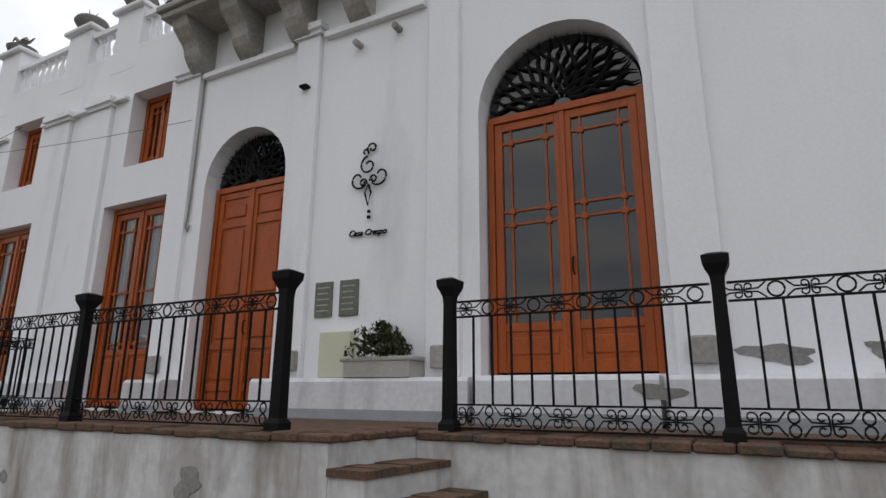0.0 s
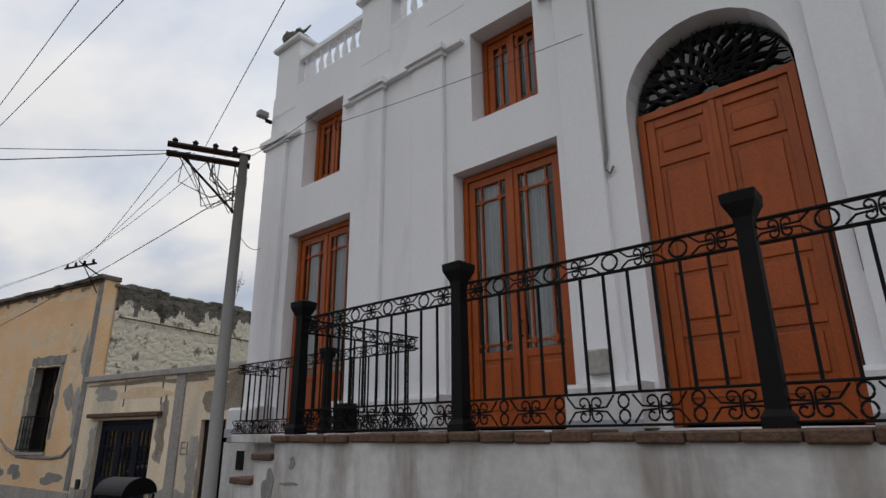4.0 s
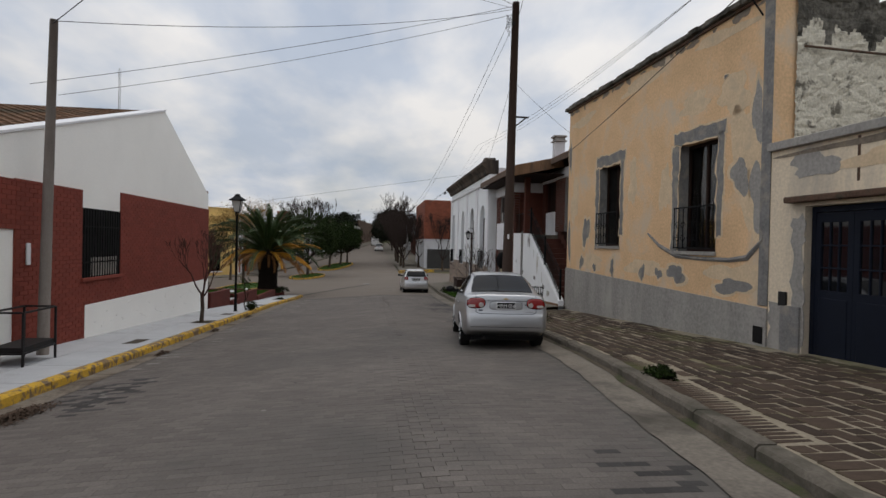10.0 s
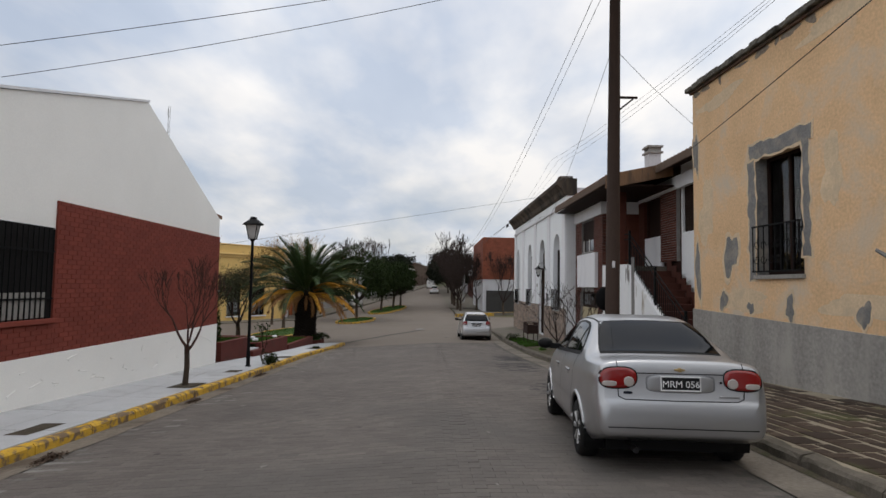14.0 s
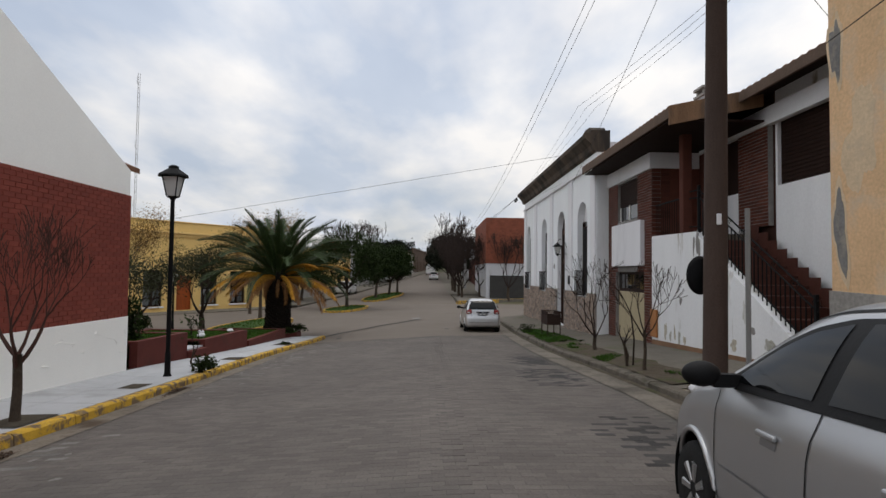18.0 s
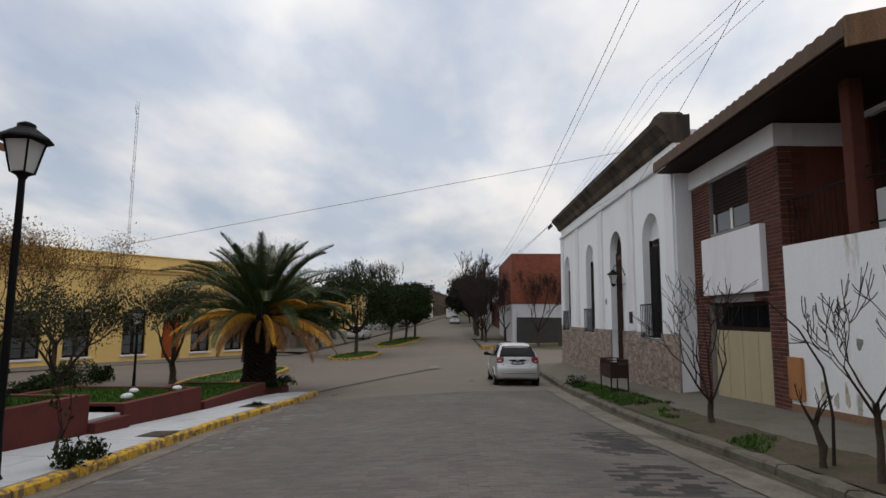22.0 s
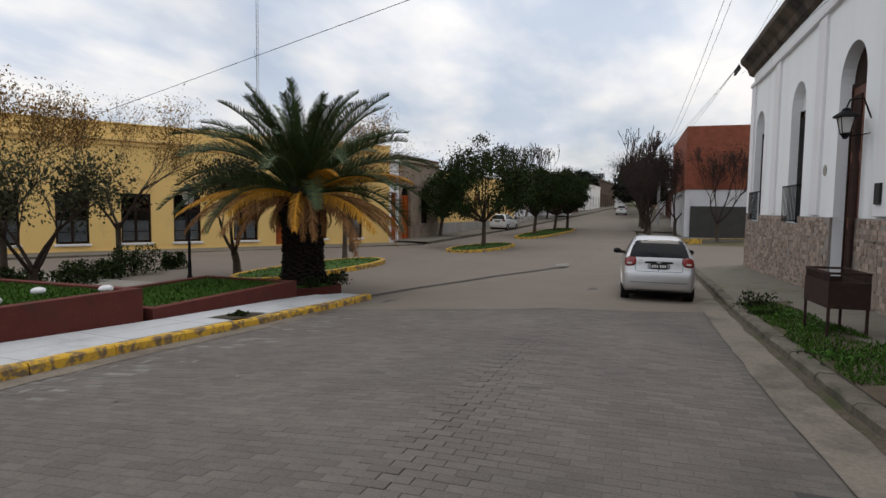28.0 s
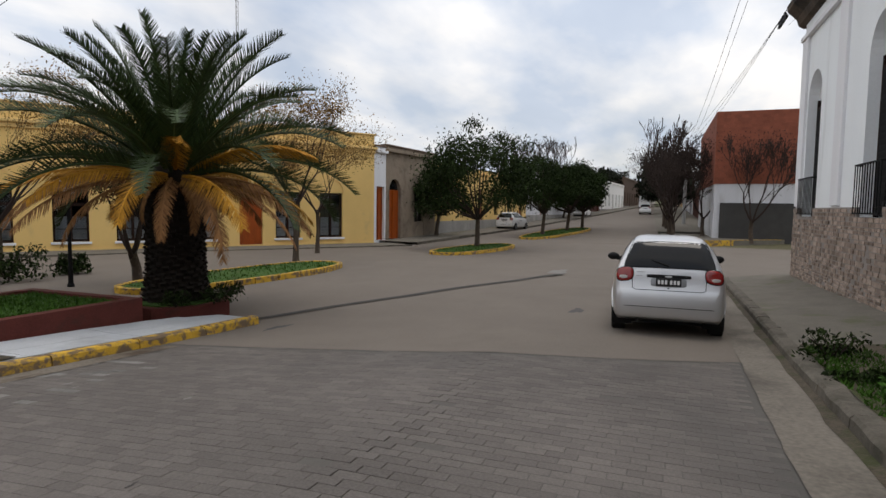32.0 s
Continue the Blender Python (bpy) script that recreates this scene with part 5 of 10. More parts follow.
part("back_wall", wall_mesh(-34.48, -31.16, -1.8, 4.4, [(-34.4, -32.67, 2.34, 3.7, False)], 0.3, BY), M_WHITE_PEEL, brown)
# the porch's shade is put into this brick colour, darker than the front brick
part("porch_wall", wall_mesh(-41.6, -34.482, -1.8, 4.4, [(-37.2, -35.8, 2.37, 3.66, False)], 0.3, BY), mat("porch_shade_brick", (0.045, 0.02, 0.015), 0.9, 0.25, 6, 40, 0.3), brown)
part("pier", boxes((-35.75, -34.56, BY - 0.12, BY - 0.002, 1.5, 3.66)), M_MORTAR, brown)
brickwork(brown, -35.75, -34.56, 1.5, 3.66, BY - 0.12, None)
brickwork(brown, -32.66, -31.18, 1.4, 3.66, BY - 0.004, None)
part("porch_panel", bevel_box(-37.2, -35.77, BY - 0.1, BY - 0.002, 1.36, 2.36, 0.01), M_WHITE, brown)
part("pier", boxes((-37.78, -37.25, BY - 0.1, BY - 0.002, 1.37, 3.66)), M_BRICK, brown)
sh = part("window", boxes((-34.4, -32.67, BY + 0.08, BY + 0.14, 2.34, 3.7)), M_WOOD_DARK, brown, "brown roller shutter window")
for i in range(16):
    part("slat", bevel_box(-34.38, -32.69, BY + 0.06, BY + 0.085, 2.42 + i * 0.082, 2.495 + i * 0.082, 0.008, 1), M_WOOD_DARK, sh)
part("porch_window", boxes((-37.2, -35.8, BY + 0.1, BY + 0.15, 2.37, 3.66)), M_WOOD_DARK, brown)
# front bay over the garage
part("bay_wall", wall_mesh(-41.57, -37.8, -1.9, 3.3, [(-40.85, -38.36, -1.9, 0.5, False), (-40.62, -38.88, 2.06, 3.25, False)], 0.25, FY), M_MORTAR, brown)
part("bay_side", boxes((-38.05, -37.8, FY + 0.25, BY, 1.3, 3.3)), M_BRICK, brown)
part("bay_side", boxes((-41.57, -41.3, FY + 0.25, BY, -1.9, 3.3)), M_BRICK, brown)
brickwork(brown, -41.57, -40.87, -1.7, 0.5, FY, None)
brickwork(brown, -41.57, -40.64, 0.5, 3.3, FY, None)
one_brick = unit_block("brick", M_BRICK, 0.3)
brickwork(brown, -38.34, -37.8, -1.7, 0.5, FY, None, singly=one_brick)
brickwork(brown, -38.86, -37.8, 0.5, 3.3, FY, None, singly=one_brick)
bm = bmesh.new()
for i in range(44):
    zb = -1.7 + i * 0.114
    box(bm, -37.802, -37.788, FY + 0.01, FY + 0.24, zb, zb + 0.1)
    box(bm, -37.802, -37.788, FY + 0.26, FY + 0.5, zb, zb + 0.1)
tagged(part("brick", bm, M_BRICK, brown), kind="stuff")
part("white_panel", bevel_box(-40.84, -38.29, FY - 0.14, FY - 0.012, 0.67, 1.95, 0.01), M_WHITE, brown)
part("beam", bevel_box(-41.62, -37.78, FY - 0.06, FY + 0.3, 3.3, 3.74, 0.01), M_WHITE, brown)
part("side_beam", bevel_box(-38.1, -37.79, FY + 0.302, BY - 0.01, 3.3, 3.74, 0.01), M_WHITE, brown)
part("beam", bevel_box(-37.7, -31.16, BY - 0.15, BY - 0.004, 3.67, 4.06, 0.01), M_WHITE, brown)
wn_ = part("window", boxes((-40.62, -38.88, FY + 0.1, FY + 0.16, 2.06, 3.25)), M_WOOD_DARK, brown, "bay window with a half-lowered brown shutter")
for i in range(9):
    part("slat", bevel_box(-40.6, -38.9, FY + 0.07, FY + 0.1, 2.52 + i * 0.08, 2.595 + i * 0.08, 0.008, 1), M_WOOD_DARK, wn_)
for a, b in ((-40.55, -39.78), (-39.72, -38.95)):
    part("pane", boxes((a, b, FY + 0.085, FY + 0.098, 2.1, 2.5)), M_GLASS, wn_)
    part("pane_frame", boxes((a - 0.03, a, FY + 0.06, FY + 0.1, 2.07, 2.52), (b, b + 0.03, FY + 0.06, FY + 0.1, 2.07, 2.52)), M_CREAM, wn_)
M_GATE = mat("cream_garage_paint", (0.4, 0.34, 0.22), 0.7, 0.12, 2, 40, 0.1, streak=True)
gd = part("garage_door", boxes((-40.85, -38.36, FY + 0.12, FY + 0.15, -1.9, 0.5)), M_WOOD_DARK, brown, "cream metal garage door with dark panes on top")
for i in range(4):
    a = -40.83 + i * 0.617
    part("gate_leaf", bevel_box(a, a + 0.602, FY + 0.09, FY + 0.125, -1.75, -0.1, 0.012), M_GATE, gd)
    for q in range(2):
        part("pane", boxes((a + 0.03 + q * 0.28, a + 0.28 + q * 0.28, FY + 0.1, FY + 0.12, 0.0, 0.42)), M_GLASS, gd)
# porch, stair and their white wall
part("porch_floor", boxes((-37.8, -35.3, FY + 0.2, BY, 1.2, 1.36)), M_KERB, brown)
bm = prism(bmesh.new(), [(-37.8, -1.9), (-31.2, -1.6), (-31.2, -0.95), (-35.25, 1.4), (-37.8, 1.45)], FY, FY + 0.2)
part("stair_wall", bm, M_WHITE_PEEL, brown)
part("stair_wall_base", prism(bmesh.new(), [(-37.78, -1.9), (-31.2, -1.6), (-31.2, -1.05), (-37.78, -1.3)], FY - 0.02, FY + 0.004), mat("rusty_skirting", (0.22, 0.13, 0.08), 0.9, 0.3, 3, 40, 0.3), brown)
for j, (cx, cz, rx, rz) in enumerate(((-34.2, -0.35, 0.12, 0.09), (-35.1, 1.1, 0.1, 0.25), (-36.0, -0.2, 0.08, 0.07), (-33.0, -0.6, 0.12, 0.1), (-37.2, 0.2, 0.06, 0.05))):
    blotch("bare_patch", brown, cx, cz, rx, rz, FY - 0.002, M_MORTAR, 400 + j)
M_OCHRE = mat("ochre_damp_stain", (0.5, 0.46, 0.38), 0.95, 0.3, 3, 24, 0.3, stain=(0.34, 0.31, 0.23), stain_at=(0.5, 0.66), stain_scale=3)
M_MOSS = mat("grey_green_damp", (0.4, 0.39, 0.34), 0.95, 0.4, 4, 30, 0.3, stain=(0.6, 0.6, 0.58), stain_at=(0.5, 0.58), stain_scale=5, streak=True)
for j, (cx, cz, rx, rz, m) in enumerate(((-36.9, -1.0, 0.07, 0.22, M_OCHRE), (-36.6, -1.1, 0.05, 0.14, M_MOSS), (-36.35, -1.0, 0.04, 0.2, M_OCHRE), (-36.1, -1.1, 0.08, 0.16, M_MOSS), (-35.8, -1.12, 0.06, 0.12, M_OCHRE), (-34.6, -1.1, 0.16, 0.06, M_MOSS), (-33.6, -0.95, 0.12, 0.1, M_OCHRE), (-33.2, -0.3, 0.05, 0.22, M_MOSS), (-34.4, 0.6, 0.04, 0.2, M_MOSS), (-32.4, -0.8, 0.14, 0.12, M_MOSS), (-35.05, 1.0, 0.05, 0.22, M_MOSS), (-35.3, 1.1, 0.04, 0.2, M_MORTAR))):
    blotch("damp_stain", brown, cx, cz, rx, rz, FY - 0.0006 - 0.0001 * j, m, 440 + j, 30)
M_STEP = mat("dark_red_step_tile", (0.075, 0.026, 0.018), 0.7, 0.25, 5, 50, 0.2)
for i in range(12):
    x = -35.25 + i * 0.335
    part("step", bevel_box(x, x + 0.36, FY + 0.21, BY - 0.15, -1.7, 1.2 - i * 0.192, 0.012), M_STEP, brown)
# shaded brown stringer behind the steps
for i in range(12):
    x = -35.25 + i * 0.335
    part("stepped_skirting", bevel_box(x, x + 0.335, BY - 0.14, BY - 0.125, 1.2 - i * 0.192 - 0.05, 1.55 - i * 0.192, 0.004), M_STEP, brown)
part("porch_column", bevel_box(-36.02, -35.8, FY - 0.02, FY + 0.2, 1.42, 3.76, 0.015), M_BRICK, brown)
part("porch_rail", bevel_box(-37.75, -36.05, FY + 0.08, FY + 0.11, 2.25, 2.29, 0.01), M_BLACK, brown)
for i in range(12):
    part("porch_bar", boxes((-37.7 + i * 0.14, -37.685 + i * 0.14, FY + 0.09, FY + 0.105, 1.45, 2.25)), M_WOOD_DARK, brown)
stair_rail = thing("stair_railing", Matrix(), "black wrought-iron stair railing with curled top", "railing")
for dz in (0.12, 0.78, 0.95):
    part("rail_bar", tube(bmesh.new(), [(-35.72, FY + 0.1, 1.42 + dz), (-35.25, FY + 0.1, 1.4 + dz), (-31.25, FY + 0.1, -0.93 + dz)], 0.016, 6), M_BLACK, stair_rail)
for i in range(30):
    x = -35.2 + i * 0.135
    zb = 1.4 + (x + 35.25) * (-2.33 / 4.0)
    part("baluster", boxes((x - 0.009, x + 0.009, FY + 0.091, FY + 0.109, zb - 0.02, zb + 0.8)), M_BLACK, stair_rail)
    if i % 4 == 1:
        bm = bmesh.new()
        for hand in (1, -1):
            tube(bm, scroll(12, x + hand * 0.06, zb + 0.87 - hand * 0.035, 0.055, 1.0, math.pi / 2 - hand * math.pi / 2, FY + 0.1, r1=0.015, hand=hand), 0.007, 5)
        part("scrollwork", bm, M_BLACK, stair_rail)
for x, z in ((-35.25, 1.38), (-33.2, 0.2), (-31.3, -0.95)):
    part("newel", bevel_box(x - 0.03, x + 0.03, FY + 0.07, FY + 0.13, z, z + 1.08, 0.008), M_BLACK, stair_rail)
# roofs: sloping tile planes on timber eaves
def roof_plane(parent, x0, x1, y0, z0, y1, z1, name="tile"):
    bm = bmesh.new()
    nrow = int(math.hypot(y1 - y0, z1 - z0) / 0.3)
    ncol = int((x1 - x0) / 0.24)
    for r in range(nrow):
        ya, yb = y0 + (y1 - y0) * r / nrow, y0 + (y1 - y0) * (r + 1.15) / nrow
        za, zb = z0 + (z1 - z0) * r / nrow + 0.035, z0 + (z1 - z0) * (r + 1.15) / nrow + 0.012
        for c in range(ncol):
            xa = x0 + (x1 - x0) * c / ncol
            w = (x1 - x0) / ncol
            pts = [(xa + w * q, 0.035 * math.sin(math.pi * q)) for q in (0.02, 0.25, 0.5, 0.75, 0.98)]
            a = [bm.verts.new((x, ya, za + h)) for x, h in pts]
            b = [bm.verts.new((x, yb, zb + h)) for x, h in pts]
            lo = [bm.verts.new((x, ya, za - 0.02)) for x, h in (pts[0], pts[-1])]
            for q in range(4):
                bm.faces.new((a[q], a[q + 1], b[q + 1], b[q]))
            bm.faces.new((lo[0], lo[1], *a[::-1]))
    return tagged(part(name, bm, M_ROOF_TILE, parent), kind="stuff")


def wedge(parent, name, x0, x1, y0, z0, y1, z1, thick, material):
    bm = bmesh.new()
    v = [bm.verts.new((x, y, z)) for x in (x0, x1) for y, z in ((y0, z0 - thick), (y0, z0), (y1, z1), (y1, z1 - thick))]
    for f in ((0, 1, 2, 3), (7, 6, 5, 4), (0, 4, 5, 1), (1, 5, 6, 2), (2, 6, 7, 3), (3, 7, 4, 0)):
        bm.faces.new([v[i] for i in f])
    bmesh.ops.recalc_face_normals(bm, faces=bm.faces[:])
    return part(name, bm, material, parent)


wedge(brown, "roof", -41.75, -34.6, 7.4, 4.0, 13.5, 5.3, 0.08, M_WOOD_DARK)
roof_plane(brown, -41.8, -34.55, 7.36, 4.0, 13.5, 5.3)
part("fascia", bevel_box(-41.78, -34.58, 7.34, 7.4, 3.8, 4.03, 0.01), M_FASCIA, brown)
wedge(brown, "gable_board", -34.6, -34.55, 7.34, 4.06, 9.4, 4.5, 0.42, mat("rain_streaked_gable_board", (0.2, 0.115, 0.065), 0.85, 0.4, 5, 40, 0.3, stain=(0.09, 0.065, 0.05), stain_at=(0.5, 0.66), stain_scale=3, streak=True))
part("soffit", boxes((-41.7, -34.62, 7.42, BY, 3.76, 3.8)), M_WOOD_DARK, brown)
wedge(brown, "roof", -34.55, -31.1, 8.9, 4.32, 13.5, 5.3, 0.08, M_WOOD_DARK)
roof_plane(brown, -34.52, -31.1, 8.86, 4.32, 13.5, 5.3)
part("fascia", bevel_box(-34.54, -31.12, 8.84, 8.9, 4.14, 4.36, 0.01), M_FASCIA, brown)
ch = part("chimney", bevel_box(-40.85, -40.35, 10.85, 11.35, 4.5, 6.15, 0.02), M_WHITE_OLD, brown)
part("chimney_cap", boxes((-40.92, -40.28, 10.78, 11.42, 6.15, 6.22), (-40.85, -40.75, 10.85, 11.35, 6.22, 6.38), (-40.45, -40.35, 10.85, 11.35, 6.22, 6.38), (-40.92, -40.28, 10.78, 11.42, 6.38, 6.46)), M_GREY_BASE, ch)
o = tagged(part("gas_box", bevel_box(-37.78, -37.38, FY - 0.06, FY - 0.004, -1.22, -0.5, 0.012), mat("rusty_orange_box", (0.36, 0.16, 0.06), 0.7, 0.2, 5, 50, 0.1)), "rusty orange gas meter box on the wall", "meter box")

# ---- white arcaded house ----
arcade = thing("white_arcade_house", Matrix(), "long white house with tall arched openings and stone base", "house")
AY = 7.8
ARCH = [(-44.19, -42.8, -0.4, 2.38, True), (-47.66, -46.28, -1.75, 2.4, True), (-51.35, -50.05, -0.42, 2.46, True), (-55.9, -54.6, -0.45, 2.46, True)]
part("wall", wall_mesh(-56.6, -41.62, -2.9, 4.62, ARCH, 0.45, AY), mat("bluish_white_paint", (0.8, 0.825, 0.84), 0.85, 0.05, 1.2, 30, 0.1, stain=(0.5, 0.5, 0.5), stain_at=(0.6, 0.85), stain_scale=0.8, streak=True), arcade)
part("side_wall", boxes((-56.6, -56.2, AY + 0.45, 20, -2.9, 4.62)), M_WHITE, arcade)
part("side_wall", boxes((-42.0, -41.62, AY + 0.45, 20, -2.9, 4.9)), M_WHITE_OLD, arcade)
part("rear_wall", boxes((-56.2, -42, 19.6, 20, -2.9, 4.62)), M_WHITE, arcade)
part("roof", boxes((-56.2, -42.0, AY + 0.45, 19.6, 4.3, 4.5)), M_FASCIA, arcade)
# the dark of the rooms is painted on this sheet behind the arches
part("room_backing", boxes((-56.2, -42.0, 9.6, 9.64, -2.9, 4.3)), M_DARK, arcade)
for x in (-41.95, -45.2, -48.85, -52.9, -56.3):
    part("pilaster", bevel_box(x - 0.28, x + 0.28, AY - 0.06, AY + 0.004, -0.2, 4.1, 0.01), M_WHITE, arcade)
part("band", bevel_box(-56.66, -41.62, AY - 0.1, AY + 0.004, 4.1, 4.22, 0.015), M_WHITE, arcade)
bm = prism(bmesh.new(), [(AY, 4.55), (AY - 0.12, 4.62), (AY - 0.18, 4.8), (AY - 0.4, 5.02), (AY - 0.42, 5.16), (AY + 0.45, 5.3), (AY + 0.45, 4.55)], -56.95, -41.6)
for v in bm.verts:
    v.co = Vector((v.co.y, v.co.x, v.co.z))
bmesh.ops.recalc_face_normals(bm, faces=bm.faces[:])
M_CORNICE = mat("blackened_cornice", (0.105, 0.08, 0.06), 0.95, 0.4, 2, 30, 0.4, stain=(0.035, 0.031, 0.027), stain_at=(0.46, 0.62), stain_scale=1.2, streak=True)
part("cornice", bm, M_CORNICE, arcade)
pts = [(-41.62, 5.0), (-41.62, 5.3), (-41.8, 5.42), (-42.3, 5.46), (-42.7, 5.38), (-43.0, 5.25), (-43.2, 5.0)]
part("end_parapet", prism(bmesh.new(), pts, AY - 0.2, AY + 0.3), M_CORNICE, arcade)
# rubble stone base
M_RUBBLE = mat("rubble_stone", (0.32, 0.25, 0.205), 0.95, 0.25, 4, 40, 0.6, piece=0.38, stain=(0.17, 0.135, 0.11), stain_at=(0.55, 0.72), stain_scale=1.3, depth=0.02)
part("base_wall", wall_mesh(-56.62, -41.62, -2.9, -0.25, [(a, b, max(z0, -2.85), -0.24, False) for a, b, z0, _, _ in ARCH], 0.05, AY - 0.05), mat("base_mortar", (0.27, 0.24, 0.22), 0.95, 0.2, 3, 30, 0.4), arcade)
rnd = random.Random(21)
bm = bmesh.new()
stone_me, stones = unit_block("stone", M_RUBBLE, 0.25), 0
z = -2.75
while z < -0.3:
    h = rnd.uniform(0.055, 0.11)
    x = -56.6
    while x < -41.7:
        w = rnd.uniform(0.08, 0.26)
        xa, xb = x + 0.012, min(x + w, -41.64) - 0.012
        if not any(a - 0.02 < xb and xa < b + 0.02 and z + h > c for a, b, c, _, _ in ARCH) and rnd.random() < 0.9:
            yf = AY - 0.052 - rnd.uniform(0.004, 0.022)
            if -45.6 < x and stones < 300:
                piece("stone", stone_me, arcade, xa, xb, yf, AY - 0.04, z + 0.01, min(z + h, -0.26) - 0.008)
                stones += 1
            else:
                box(bm, xa, xb, yf, AY - 0.045, z + 0.01, min(z + h, -0.26) - 0.008)
        x += w
    z += h
tagged(part("rubble", bm, M_RUBBLE, arcade), kind="stuff")
for i, (a, b, z0, s, _) in enumerate(ARCH):
    c = (a + b) / 2
    if i == 1:
        d_ = part("door", boxes((a, a + 0.07, AY + 0.2, AY + 0.28, z0, s), (b - 0.07, b, AY + 0.2, AY + 0.28, z0, s), (a + 0.07, b - 0.07, AY + 0.2, AY + 0.28, s - 0.08, s)), M_WOOD_DARK, arcade, "tall brown wooden double door")
        for p, q in ((a + 0.07, c - 0.005), (c + 0.005, b - 0.07)):
            part("leaf", bevel_box(p, q, AY + 0.22, AY + 0.26, z0 + 0.02, s - 0.08, 0.008), mat("brown_door_wood", (0.11, 0.042, 0.026), 0.55, 0.3, 4, 50, 0.15, streak=True), d_)
            for k_ in range(3):
                part("raised_panel", bevel_box(p + 0.1, q - 0.1, AY + 0.195, AY + 0.225, z0 + 0.2 + k_ * 1.3, z0 + 1.3 + k_ * 1.3, 0.02), M_WOOD_DARK, d_)
    else:
        d_ = part("window", boxes((a, a + 0.06, AY + 0.2, AY + 0.27, z0, s), (b - 0.06, b, AY + 0.2, AY + 0.27, z0, s), (a + 0.06, b - 0.06, AY + 0.2, AY + 0.27, s - 0.25, s - 0.18)), M_WOOD_DARK, arcade, "tall arched window with balconet, black leaves standing for its unlit inside")
        for p, q in ((a + 0.06, c - 0.01), (c + 0.01, b - 0.06)):
            # black louvred leaves are added to stand for the dark of the open window
            lf = part("shutter", bevel_box(p, q, AY + 0.2, AY + 0.24, z0 + 0.02, s - 0.25, 0.006), M_BLACK, d_)
            for k_ in range(int((s - z0 - 0.4) / 0.11)):
                part("louvre", bevel_box(p + 0.05, q - 0.05, AY + 0.185, AY + 0.2, z0 + 0.08 + k_ * 0.11, z0 + 0.165 + k_ * 0.11, 0.006, 1), M_BLACK, d_)
        part("balconet_rail", boxes((a - 0.03, b + 0.03, AY - 0.12, AY - 0.09, z0 + 0.92, z0 + 0.95), (a - 0.03, b + 0.03, AY - 0.12, AY - 0.09, z0 + 0.05, z0 + 0.08), (a - 0.03, a, AY - 0.09, AY + 0.0, z0 + 0.92, z0 + 0.95), (b, b + 0.03, AY - 0.09, AY + 0.0, z0 + 0.92, z0 + 0.95)), M_BLACK, d_)
        for k_ in range(11):
            x = a - 0.02 + (b - a + 0.04) * k_ / 10
            part("bar", boxes((x - 0.008, x + 0.008, AY - 0.113, AY - 0.097, z0 + 0.08, z0 + 0.92)), M_BLACK, d_)
    bm = bmesh.new()
    pts = arch_points(a, b, s)
    bm.faces.new([bm.verts.new((x, AY + 0.24, z)) for x, z in pts])
    part("tympanum", bm, M_WHITE if i != 1 else M_WOOD_DARK, d_)

# ---- brick building beyond the side street ----
brickb = thing("brick_building", Matrix(), "unfinished red brick building over a white walled yard", "building")
part("wall", boxes((-94, -79.5, 7.6, 20, 1.4, 5.94)), M_BRICK_ORANGE, brickb)
bm = bmesh.new()
for r in range(23):
    for c in range(31):
        y0 = 7.6 + c * 0.4 + (0.2 if r % 2 else 0)
        box(bm, -79.5, -79.485, y0, y0 + 0.385, 1.42 + r * 0.195, 1.6 + r * 0.195)
tagged(part("brick", bm, M_BRICK_ORANGE, brickb), kind="stuff")
part("lower_wall", boxes((-94, -79.55, 7.65, 20, -3.2, 1.4)), M_WHITE_OLD, brickb)
part("yard_gate", boxes((-79.5, -79.4, 8.0, 14, -2.3, 0.2)), mat("grey_sheet_gate", (0.05, 0.048, 0.045), 0.7, 0.2, 2, 30, 0.1), brickb, "dark sheet-metal yard gate")

# ---- red and cream hall ----
hall = thing("red_and_cream_hall", Matrix(), "hall with cream gable, dark red brick facing and cream base", "hall")
LY = -4.3
M_GREEN = mat("green_door_paint", (0.02, 0.17, 0.1), 0.5, 0.15, 4, 50, 0.1)
# gable wall with its window
bm = bmesh.new()
poly = [(-35.05, -2.6), (-35.05, 2.55), (-30.4, 4.68), (-22.8, 2.6), (-22.8, -2.6)]
prism(bm, poly, LY - 0.35, LY - 0.04)
part("gable_wall", bm, M_CREAM, hall)
part("side_wall", boxes((-35.05, -34.7, -14, LY - 0.35, -2.6, 2.5)), M_BRICK_RED, hall)
part("rear_wall", boxes((-35.05, -15, -14.3, -14, -2.6, 2.6)), M_CREAM, hall)
part("coping", prism(bmesh.new(), [(-30.4, 4.682), (-30.4, 4.73), (-22.75, 2.65), (-22.75, 2.602)], LY - 0.42, LY), M_WHITE, hall)
part("base_band", bevel_box(-35.07, -25.7, LY - 0.05, LY + 0.0, -2.6, -0.62, 0.008), M_CREAM, hall)
for i in range(26):
    cx, cz = -35 + (i * 0.37) % 9.2, -1.35 + (i * 0.173) % 0.55
    t_ = i * 1.7
    part("render_scratch", tube(bmesh.new(), [(cx, LY + 0.002, cz), (cx + 0.14 * math.cos(t_), LY + 0.004, cz + 0.05 * math.sin(t_)), (cx + 0.26 * math.cos(t_ * 0.7), LY + 0.002, cz + 0.12 * math.sin(t_))], 0.008, 5), M_CREAM, hall)


